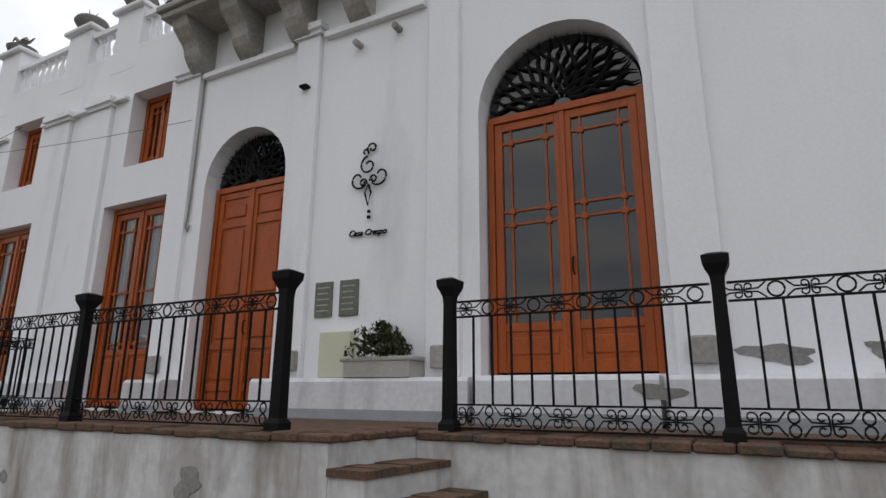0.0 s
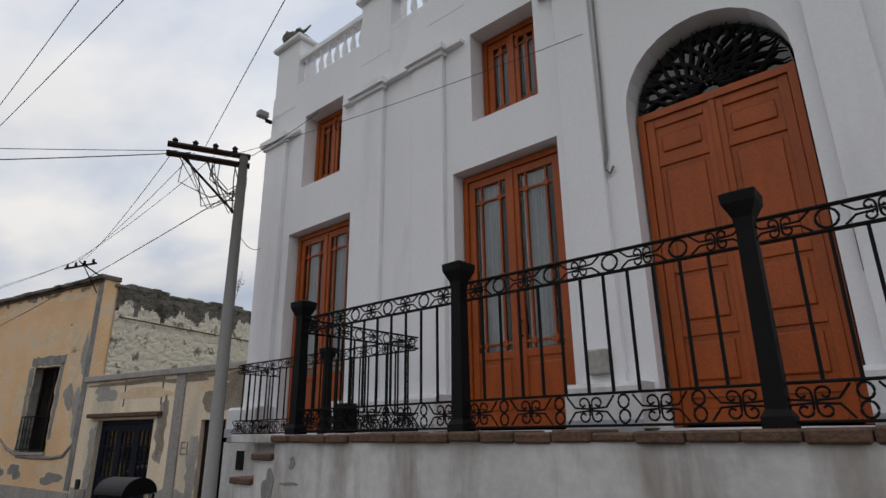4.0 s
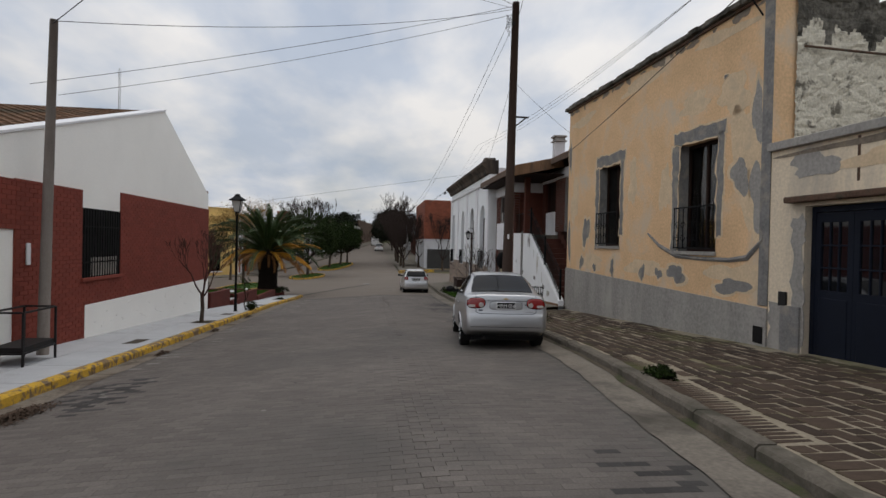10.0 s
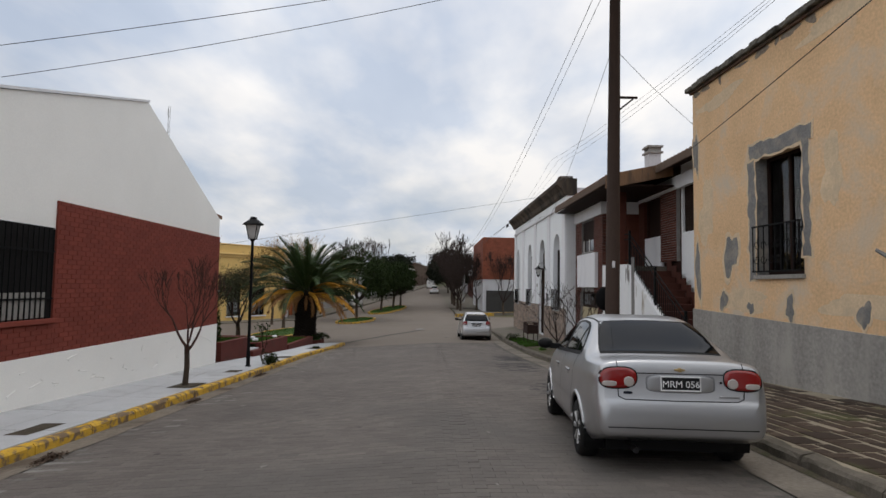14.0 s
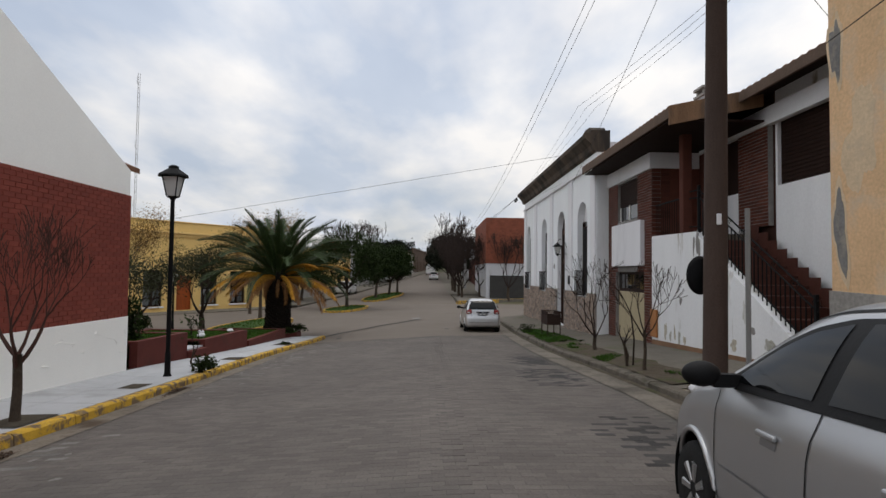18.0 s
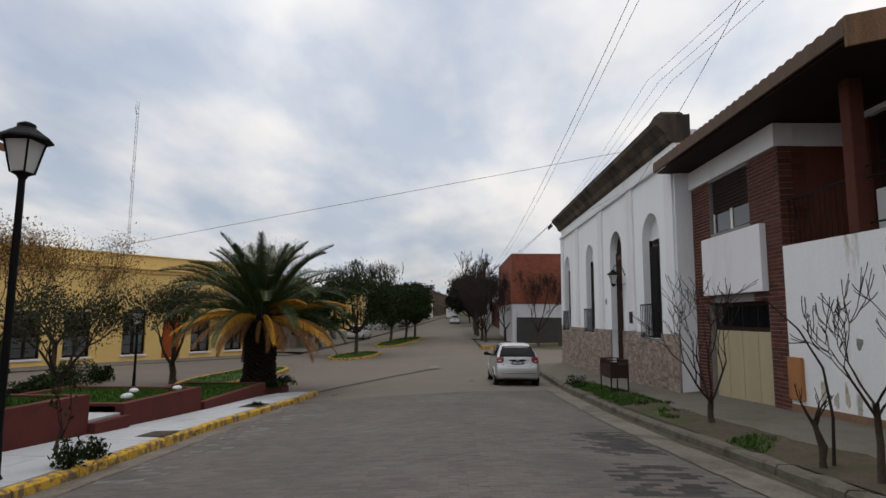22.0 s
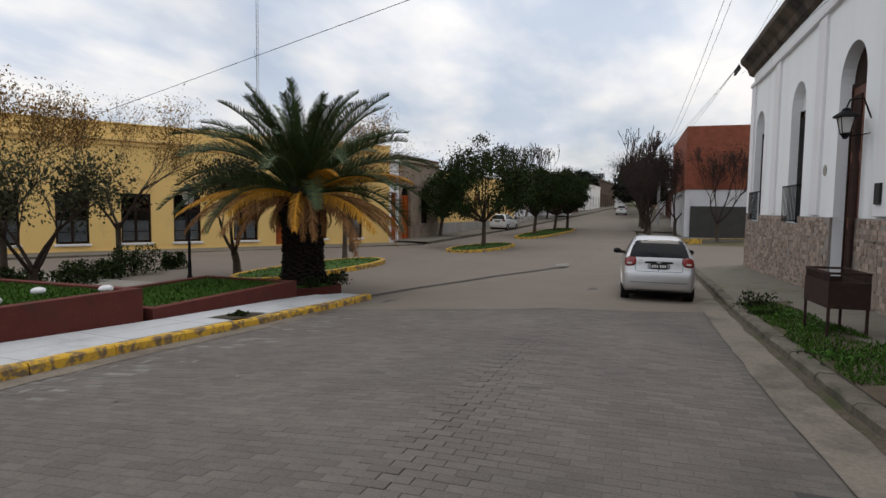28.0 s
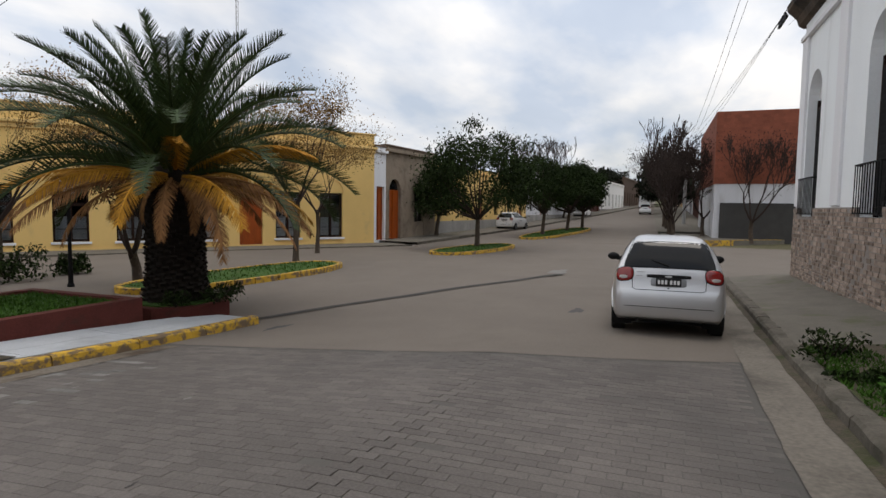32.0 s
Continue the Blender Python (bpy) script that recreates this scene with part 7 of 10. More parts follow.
for i, (x0, x1, h, m, lb) in enumerate(((-104, -95, 4.6, M_CREAM, "cream two-storey house behind bare trees"), (-122, -105, 3.6, M_BRICK, "low brick house behind bare trees"), (-150, -124, 5.2, M_WHITE_OLD, "pale house far down the street"), (-190, -152, 5.8, M_ORANGE, "orange house far down the street"))):
    f = thing("far_house", Matrix(), lb, "house", "far houses")
    zr = ground_z((x0 + x1) / 2, 8)
    n = int((x1 - x0) / 3)
    part("wall", wall_mesh(x0, x1, zr - 1, zr + h, [(x0 + (k + 0.5) * (x1 - x0) / n - 0.5, x0 + (k + 0.5) * (x1 - x0) / n + 0.5, zr + 1, zr + 2.4, False) for k in range(n)], 0.3, 8.6), m, f)
    part("side_wall", boxes((x1 - 0.3, x1, 8.9, 18, zr - 1, zr + h)), m, f)
    part("roof", boxes((x0, x1, 8.6, 18, zr + h, zr + h + 0.2)), M_FASCIA, f)
    # dark-coloured sheet instead of unlit rooms
    part("room_backing", boxes((x0, x1 - 0.3, 9.4, 9.44, zr - 1, zr + h)), M_DARK, f)
tower = thing("water_tank_house", Matrix(), "red brick tank tower seen over the trees", "tower")
part("wall", boxes((-152, -146, -22, -17, -2, 5.2)), M_CREAM, tower)
part("tank", boxes((-150.5, -147.5, -20.5, -18, 5.2, 7.4)), M_BRICK_ORANGE, tower)

# ---- parked cars ----
from mathutils.bvhtree import BVHTree


def car_paint(name, color, metal=0.55):
    m, nt, b = shader(name)
    n, l = nt.nodes, nt.links
    tx = n.new("ShaderNodeTexNoise")
    tx.inputs["Scale"].default_value, tx.inputs["Detail"].default_value = 3, 8
    co = n.new("ShaderNodeTexCoord")
    l.new(co.outputs["Object"], tx.inputs["Vector"])
    mr = n.new("ShaderNodeMapRange")
    mr.inputs["To Min"].default_value, mr.inputs["To Max"].default_value = 0.22, 0.42
    l.new(tx.outputs["Fac"], mr.inputs[0])
    l.new(mr.outputs[0], b.inputs["Roughness"])
    b.inputs["Base Color"].default_value = (*color, 1)
    b.inputs["Metallic"].default_value = metal
    b.inputs["Coat Weight"].default_value, b.inputs["Coat Roughness"].default_value = 0.4, 0.08
    return m


M_SILVER = car_paint("silver_car_paint", (0.43, 0.435, 0.445), 0.75)
M_SILVER2 = car_paint("pale_silver_car_paint", (0.54, 0.54, 0.545), 0.7)
M_CARWHITE = car_paint("white_car_paint", (0.7, 0.7, 0.7), 0.0)
# grey that paints the shade of recesses on the uncut car shell
M_RECESS_SHADE = car_paint("recess_shade_grey", (0.26, 0.265, 0.275))
M_CARGLASS = glass("tinted_car_glass", (0.003, 0.0035, 0.004), 0.04, 0.22)
M_REDLAMP = glass("red_lamp_lens", (0.22, 0.01, 0.009), 0.12)
M_CLEARLAMP = glass("clear_lamp_lens", (0.4, 0.36, 0.33), 0.15)
M_TYRE = mat("tyre_rubber", (0.016, 0.016, 0.016), 0.85, 0.3, 20, 90, 0.2)
M_RIM = mat("dull_alloy", (0.4, 0.4, 0.4), 0.4, 0.15, 10, 60, 0.05, metal=0.8)
M_PLASTIC = mat("black_plastic", (0.005, 0.005, 0.0055), 0.6, 0.2, 10, 60, 0.1)
M_PLATE = mat("black_number_plate", (0.012, 0.012, 0.013), 0.5, 0.2, 10, 60, 0)
M_LETTER = mat("white_letter_paint", (0.75, 0.75, 0.75), 0.6, 0.05, 5, 30, 0)
M_GOLD = mat("gilt_badge", (0.36, 0.26, 0.12), 0.35, 0.1, 5, 30, 0, metal=0.8)


def hull_section(x, w, zb, zs, zt, n_side=12, n_top=14):
    """Half section at x: flat bottom, bulged side up to the shoulder zs, then a tumbled-in top up to zt."""
    pts = [(0.0, zb), (w * 0.45, zb), (w * 0.8, zb)]
    for i in range(n_side + 1):
        s = i / n_side
        pts.append((w * float(np.interp(s, (0, 0.06, 0.2, 0.45, 0.62, 0.8, 0.94, 1), (0.9, 0.95, 0.985, 1.0, 0.998, 0.985, 0.96, 0.93))), zb + (zs - zb) * s))
    h = max(0.004, zt - zs)
    tall = min(1.0, max(0.0, (h - 0.06) / 0.2))
    p = 0.55 + (0.24 - 0.55) * tall
    for j in range(1, n_top + 1):
        a = math.pi / 2 * j / n_top
        c, s = max(0.0, math.cos(a)), math.sin(a)
        y = w * (0.93 - 0.02 * tall) * c ** p if j < n_top else 0.0
        z = zs + h * s ** (0.75 if tall < 0.5 else 0.55)
        pts.append((y * (1 - 0.52 * max(0.0, z - zs - 0.04) * tall), z))
    return [(x, y, z) for y, z in pts] + [(x, -y, z) for y, z in pts[-2:0:-1]]


def loft(secs, cap=True):
    bm = bmesh.new()
    rings = [[bm.verts.new(p) for p in s] for s in secs]
    n = len(rings[0])
    for r0, r1 in zip(rings, rings[1:]):
        for k in range(n):
            bm.faces.new((r0[k], r0[(k + 1) % n], r1[(k + 1) % n], r1[k]))
    if cap:
        bm.faces.new(rings[0][::-1])
        bm.faces.new(rings[-1])
    bmesh.ops.recalc_face_normals(bm, faces=bm.faces[:])
    return bm


def patch(bm, corner, nu=6, nv=4):
    """A curved four-cornered panel: corner(u, v) gives the point."""
    g = [[bm.verts.new(corner(u / nu, v / nv)) for v in range(nv + 1)] for u in range(nu + 1)]
    for a, b in zip(g, g[1:]):
        for k in range(nv):
            bm.faces.new((a[k], b[k], b[k + 1], a[k + 1]))
    return bm


def wheel(parent, x, y, r, side):
    prof = [(r * 0.62, -0.085), (r * 0.9, -0.095), (r * 0.98, -0.07), (r, -0.03), (r, 0.03), (r * 0.98, 0.07), (r * 0.9, 0.095), (r * 0.62, 0.085)]
    ty = smooth(part("tyre", lathe(bmesh.new(), prof, 28), M_TYRE, parent))
    ty.matrix_basis = pose(x, y, r, 90, 0, 0)
    bm = lathe(bmesh.new(), [(r * 0.64, -0.06), (r * 0.64, 0.06), (r * 0.6, 0.078), (r * 0.5, 0.05), (r * 0.2, 0.055), (r * 0.16, 0.075), (0.01, 0.08)], 28)
    for k in range(7):
        a = 2 * math.pi * k / 7
        tube(bm, [(0.05 * math.cos(a), 0.05 * math.sin(a), 0.066), (r * 0.58 * math.cos(a), r * 0.58 * math.sin(a), 0.068)], [0.028, 0.036], 6)
    rm = part("rim", bm, M_RIM, ty)
    rm.matrix_basis = pose(0, 0, 0) if side < 0 else pose(0, 0, 0, 180, 0, 0)
    return ty


def car(m, label, paint, spec, group="parked cars"):
    """A car whose tail is at x = 0 and whose nose points along +x: one lofted shell with wheel openings; glass, lamps and seams lie on the shell."""
    root = thing("car", m, label, "car", group)
    tab = lambda key, x: float(np.interp(x, *zip(*spec[key])))
    xs = sorted({round(x, 3) for x in [0, 0.008, 0.018, 0.03, 0.042, 0.055, 0.07, 0.085, 0.105, 0.13, 0.16, 0.2] + span(0.24, spec["len"] - 0.12, 0.045) + [spec["len"] - 0.07, spec["len"] - 0.03, spec["len"]]})
    def table(key):
        v = [tab(key, x) for x in xs]
        for _ in range(2):
            v = [v[0]] + [v[i] if xs[i] < 0.12 else 0.25 * v[i - 1] + 0.5 * v[i] + 0.25 * v[i + 1] for i in range(1, len(v) - 1)] + [v[-1]]
        return v
    shell = loft([hull_section(*q) for q in zip(xs, table("wide"), table("low"), table("belt"), table("top"))])
    hull = BVHTree.FromBMesh(shell)
    R = spec["r"] + 0.06
    for ax in spec["axles"]:
        gone = [f for f in shell.faces if abs(f.calc_center_median().y) > 0.45 and math.hypot(f.calc_center_median().x - ax, f.calc_center_median().z - spec["r"]) < R and f.calc_center_median().z < spec["r"] + R]
        bmesh.ops.delete(shell, geom=gone, context="FACES")
        for v in shell.verts:
            d = math.hypot(v.co.x - ax, v.co.z - spec["r"])
            if abs(v.co.y) > 0.45 and 0.01 < d < R + 0.03 and v.co.z > spec["r"] - 0.12:
                v.co.x, v.co.z = ax + (v.co.x - ax) * R / d, spec["r"] + (v.co.z - spec["r"]) * R / d
    smooth(part("body", shell, paint, root))

    def ray(o, d, dflt):
        hit, nor = hull.ray_cast(Vector(o), Vector(d))[:2]
        return (hit, nor) if hit is not None else (Vector(dflt), -Vector(d))

    def back(y, z, lift):
        hit, nor = hull.ray_cast(Vector((-1, y, z)), Vector((1, 0, 0)))[:2]
        while hit is None and abs(y) > 0.02:
            y *= 0.985
            hit, nor = hull.ray_cast(Vector((-1, y, z)), Vector((1, 0, 0)))[:2]
        return hit - Vector((1, 0, 0)) * lift if abs(nor.x) > 0.5 else hit + nor * lift

    def ahead(y, z, lift):
        return ray((6, y, z), (-1, 0, 0), (3.0, y, z))[0] + Vector((1, 0, 0)) * lift

    def flank(x, z, side, lift):
        hit, nor = ray((x, side * 2, z), (0, -side, 0), (x, side * 0.5, z))
        return hit + Vector((0, side, 0)) * lift

    def roof(x, y, lift):
        return ray((x, y, 3), (0, 0, -1), (x, y, 1.4))[0] + Vector((0, 0, 1)) * lift

    def skin(nm, corner, material, nu=10, nv=6, label_=""):
        return smooth(part(nm, patch(bmesh.new(), corner, nu, nv), material, root, label_))

    def strip_on(nm, pts, width, place, material):
        """A narrow band along points of the shell; place(a, b) puts a point on it."""
        pts = [Vector((a, b, 0)) for a, b in pts]
        fine = [p.lerp(q, k / 5) for p, q in zip(pts, pts[1:]) for k in range(5)] + [pts[-1]]
        bm = bmesh.new()
        rows = []
        for i, p in enumerate(fine):
            d = (fine[min(i + 1, len(fine) - 1)] - fine[max(i - 1, 0)]).normalized()
            n = Vector((-d.y, d.x, 0)) * width / 2
            rows.append([bm.verts.new(place(p.x + n.x, p.y + n.y)), bm.verts.new(place(p.x - n.x, p.y - n.y))])
        for a, b in zip(rows, rows[1:]):
            bm.faces.new((a[0], b[0], b[1], a[1]))
        return part(nm, bm, material, root)

    def oval(nm, cy, cz, ry, rz, p, lift, material, tilt=0.0):
        """A rounded patch on the tail."""
        bm = bmesh.new()
        rings = [[bm.verts.new(back(cy, cz, lift))]]
        for q in (0.35, 0.7, 0.9, 1.0):
            ring = []
            for k in range(28):
                a = 2 * math.pi * k / 28
                c, s = math.cos(a), math.sin(a)
                u, v = math.copysign(abs(c) ** (2 / p), c), math.copysign(abs(s) ** (2 / p), s)
                ring.append(bm.verts.new(back(cy + ry * q * u, cz + rz * q * v + tilt * q * u, lift * (1 if q < 1 else 0.3))))
            rings.append(ring)
        for k in range(28):
            bm.faces.new((rings[0][0], rings[1][k], rings[1][(k + 1) % 28]))
        for a, b in zip(rings[1:], rings[2:]):
            for k in range(28):
                bm.faces.new((a[k], b[k], b[(k + 1) % 28], a[(k + 1) % 28]))
        return smooth(part(nm, bm, material, root))

    (wz0, wz1), (wy0, wy1) = spec["rear_glass"]
    def rear(grow):
        def f(u, v):
            z = wz0 - grow + (wz1 - wz0 + 2 * grow) * v
            half = wy0 + (wy1 - wy0) * v + grow
            return back((2 * u - 1) * half * (1 - 0.03 * (2 * v - 1) ** 4), z + 0.02 * (1 - (2 * u - 1) ** 2) * v - 0.012 * (1 - v) * (2 * u - 1) ** 4, 0.004 if grow else 0.008)
        return f
    skin("rear_window_seal", rear(0.016), M_PLASTIC, 16, 8)
    skin("rear_window", rear(0.0), M_CARGLASS, 16, 8)
    fz0, fz1 = spec["front_glass"]
    skin("windscreen", lambda u, v: ahead((1 - 2 * u) * (0.64 - 0.12 * v), fz0 + (fz1 - fz0) * v, 0.006), M_CARGLASS, 12, 8)
    lo, hi = spec["sill_line"], spec["arch_line"]
    for side in (-1, 1):
        low_z = lambda x: float(np.interp(x, *zip(*lo)))
        top_z = lambda x: float(np.interp(x, *zip(*hi)))
        x0, x1 = hi[0][0], hi[-1][0]
        skin("window_surround", lambda u, v: flank(x0 + (x1 - x0) * u, low_z(x0 + (x1 - x0) * u) + (top_z(x0 + (x1 - x0) * u) - low_z(x0 + (x1 - x0) * u)) * v, side, 0.004), M_PLASTIC, 30, 6)
        for pa, pb in spec["panes"]:
            def pane(u, v):
                x = pa + (pb - pa) * u
                za, zb_ = low_z(x) + 0.02, max(low_z(x) + 0.025, top_z(x) - 0.022)
                x = x + (v - 0.5) * spec["slant"] * (1 - abs(2 * u - 1) * 0.0)
                return flank(x, za + (min(zb_, max(za + 0.005, top_z(x) - 0.02)) - za) * v, side, 0.009)
            skin("side_window", pane, M_CARGLASS, 10, 6)
        W = spec["half"]
        for ax in spec["axles"]:
            well = [(ax + (R + 0.01) * math.cos(math.pi * k / 16), spec["r"] + (R + 0.01) * math.sin(math.pi * k / 16)) for k in range(-2, 19)]
            bm = bmesh.new()
            ya, yb = side * (W - 0.3), side * (W - 0.02)
            rows = [[bm.verts.new((x, y, z)) for y in (ya, yb)] for x, z in well]
            for a, b in zip(rows, rows[1:]):
                bm.faces.new((a[0], b[0], b[1], a[1]))
            bm.faces.new([r[0] for r in rows])
            part("wheel_well", bm, M_PLASTIC, root)
            lip = [flank(ax + (R + 0.012) * math.cos(math.pi * k / 20), spec["r"] + (R + 0.012) * math.sin(math.pi * k / 20), side, 0.0) for k in range(21) if spec["r"] + (R + 0.012) * math.sin(math.pi * k / 20) > tab("low", ax) + 0.08]
            smooth(part("arch_lip", tube(bmesh.new(), lip, 0.02, 8), paint, root))
            wheel(root, ax, side * (W - 0.1), spec["r"], side)
        bm = bmesh.new()
        bmesh.ops.create_icosphere(bm, subdivisions=3, radius=1.0)
        for v in bm.verts:
            v.co = Vector((spec["mirror"] + v.co.x * 0.06, side * (W + 0.1) + v.co.y * 0.105, spec["belt_z"] + 0.1 + v.co.z * 0.07))
        smooth(part("mirror", bm, M_PLASTIC, root))
        part("mirror_stalk", boxes((spec["mirror"] - 0.03, spec["mirror"] + 0.05, min(side * (W - 0.1), side * (W + 0.04)), max(side * (W - 0.1), side * (W + 0.04)), spec["belt_z"] + 0.03, spec["belt_z"] + 0.1)), M_PLASTIC, root)
        for x in spec["handles"]:
            zc = spec["belt_z"] - 0.14
            # flat grey patch: shade of the hollow behind the handle, as colour
            skin("handle_recess_shade", lambda u, v: flank(x - 0.075 + 0.15 * u, zc - 0.035 + 0.05 * v, side, 0.003), M_RECESS_SHADE, 4, 2)
            part("door_handle", bevel_box(x - 0.085, x + 0.085, min(flank(x, zc, side, 0).y, flank(x, zc, side, 0.025).y), max(flank(x, zc, side, 0).y, flank(x, zc, side, 0.025).y), zc + 0.005, zc + 0.035, 0.01), paint, root)
        for pts in spec["side_seams"]:
            strip_on("door_seam", pts, 0.009, lambda a, b: flank(a, b, side, 0.003), M_PLASTIC)
        strip_on("belt_moulding", [(x, low_z(x) - 0.008) for x in span(x0 + 0.05, x1 - 0.12, 0.25)], 0.024, lambda a, b: flank(a, b, side, 0.008), M_PLASTIC)
        ax0, ax1 = spec["axles"]
        strip_on("rub_strip", [(ax0 + R + 0.05, 0.53), (ax1 - R - 0.05, 0.53)], 0.05, lambda a, b: flank(a, b, side, 0.008), paint)
        strip_on("roof_groove", [(x, side * spec["groove"]) for x in span(spec["roof"][0], spec["roof"][1], 0.2)], 0.018, lambda a, b: roof(a, b, 0.003), M_PLASTIC)
        oval("lamp_rim", side * spec["lamp"][0], spec["lamp"][1], spec["lamp"][2] + 0.012, spec["lamp"][3] + 0.012, spec["lamp"][4], 0.004, M_PLASTIC, side * spec["lamp"][5])
        oval("tail_lamp", side * spec["lamp"][0], spec["lamp"][1], spec["lamp"][2], spec["lamp"][3], spec["lamp"][4], 0.014, M_REDLAMP, side * spec["lamp"][5])
        for cy, cz, ry, rz, p, mm in spec["lenses"]:
            oval("lamp_lens", side * cy, cz, ry, rz, p, 0.02, mm)
    for pts in spec["tail_seams"]:
        strip_on("boot_seam", pts, 0.009, lambda a, b: back(a, b, 0.003), M_PLASTIC)
    for nm, cy, cz, ry, rz, p, lift, mm in spec["tail"]:
        oval(nm, cy, cz, ry, rz, p, lift, mm)
    part("floor_pan", boxes((0.4, spec["len"] - 0.4, -0.6, 0.6, 0.17, 0.26)), M_PLASTIC, root)
    part("exhaust", tube(bmesh.new(), [(0.06, 0.4, 0.24), (0.4, 0.4, 0.25)], 0.028, 8), M_IRON, root)
    return root, back


SEDAN = dict(len=4.15, half=0.81, r=0.29, axles=(0.84, 3.28), mirror=2.8, belt_z=0.95, handles=(1.45, 2.32), groove=0.5, roof=(1.2, 2.4), slant=-0.05,
             wide=((0, 0.66), (0.01, 0.7), (0.03, 0.735), (0.06, 0.755), (0.14, 0.78), (0.35, 0.797), (0.8, 0.808), (2.0, 0.812), (3.0, 0.803), (3.5, 0.775), (3.9, 0.69), (4.08, 0.59), (4.15, 0.5)),
             low=((0, 0.4), (0.02, 0.37), (0.15, 0.33), (0.45, 0.25), (0.8, 0.22), (3.5, 0.2), (4.0, 0.24), (4.15, 0.33)),
             belt=((0, 0.56), (0.01, 0.63), (0.03, 0.675), (0.045, 0.7), (0.055, 0.82), (0.07, 0.93), (0.1, 0.965), (0.3, 0.975), (1.0, 0.965), (2.0, 0.945), (2.9, 0.925), (3.3, 0.885), (3.8, 0.75), (4.05, 0.6), (4.15, 0.5)),
             top=((0, 0.565), (0.01, 0.64), (0.03, 0.69), (0.045, 0.715), (0.052, 0.88), (0.06, 0.99), (0.075, 1.035), (0.1, 1.048), (0.2, 1.052), (0.5, 1.055), (0.6, 1.065), (0.7, 1.115), (0.95, 1.275), (1.12, 1.375), (1.25, 1.42), (1.5, 1.455), (1.9, 1.468), (2.2, 1.45), (2.42, 1.395), (2.8, 1.18), (3.08, 1.0), (3.2, 0.955), (3.5, 0.905), (3.8, 0.81), (4.05, 0.64), (4.15, 0.52)),
             rear_glass=((1.09, 1.365), (0.6, 0.49)), front_glass=(1.02, 1.39),
             sill_line=((0.95, 1.045), (1.4, 1.03), (2.95, 0.985)), arch_line=((0.97, 1.06), (1.02, 1.16), (1.1, 1.25), (1.22, 1.325), (1.4, 1.37), (1.7, 1.39), (2.05, 1.378), (2.3, 1.33), (2.5, 1.25), (2.7, 1.14), (2.92, 1.0)),
             panes=((1.03, 1.24), (1.31, 1.93), (2.05, 2.84)),
             side_seams=([(1.98, 1.0), (2.0, 0.8), (2.0, 0.55), (1.97, 0.28)], [(1.12, 1.02), (1.16, 0.9), (1.13, 0.72), (1.22, 0.5)], [(2.96, 0.95), (2.93, 0.7), (2.92, 0.3)]),
             lamp=(0.555, 0.885, 0.165, 0.09, 2.7, -0.006), lenses=((0.635, 0.832, 0.07, 0.026, 3.0, M_CLEARLAMP), (0.46, 0.853, 0.05, 0.048, 2.0, M_CLEARLAMP)),
             tail_seams=([(-0.39, 0.93), (0.39, 0.93)], [(-0.56, 0.8), (-0.555, 0.72), (-0.5, 0.695), (0.0, 0.69), (0.5, 0.695), (0.555, 0.72), (0.56, 0.8)], [(0.56, 0.97), (0.56, 1.03)], [(-0.56, 0.97), (-0.56, 1.03)], [(-0.66, 0.45), (0.66, 0.45)]),
             # the plate hollow's shaded rim is a grey patch under a silver one
             tail=(("plate_recess_shade", 0.0, 0.845, 0.31, 0.083, 5, 0.003, M_RECESS_SHADE), ("recess_floor", 0.0, 0.842, 0.295, 0.075, 5, 0.006, M_SILVER), ("badge", 0.0, 0.965, 0.05, 0.011, 3, 0.012, M_GOLD), ("badge", 0.0, 0.965, 0.018, 0.02, 3, 0.014, M_GOLD), ("boot_lock", -0.36, 0.86, 0.012, 0.012, 2, 0.008, M_PLASTIC), ("model_badge", -0.43, 0.735, 0.09, 0.008, 4, 0.008, M_RIM), ("sticker", 0.47, 0.755, 0.04, 0.012, 4, 0.008, M_BLUE)))
CAR1 = pose(-22.6, 4.43, ground_z(-23.4, 4.5) + 0.02, 0, 2.6, 175.2)
c1, back1 = car(CAR1, "silver four-door sedan parked at the kerb", M_SILVER, SEDAN)
px_ = back1(0, 0.84, 0).x
pl = part("number_plate", bevel_box(px_ - 0.022, px_ + 0.02, -0.17, 0.17, 0.785, 0.9, 0.008), M_PLATE, c1)
lettering("plate_letters", "MRM 056", 0.085, pose(px_ - 0.0225, 0.0, 0.811, 90, 0, -90), M_LETTER, pl, 0.001)
part("plate_frame", boxes((px_ - 0.024, px_ + 0.02, -0.178, -0.17, 0.778, 0.907), (px_ - 0.024, px_ + 0.02, 0.17, 0.178, 0.778, 0.907), (px_ - 0.024, px_ + 0.02, -0.17, 0.17, 0.778, 0.79), (px_ - 0.024, px_ + 0.02, -0.17, 0.17, 0.9, 0.907)), M_LETTER, pl)

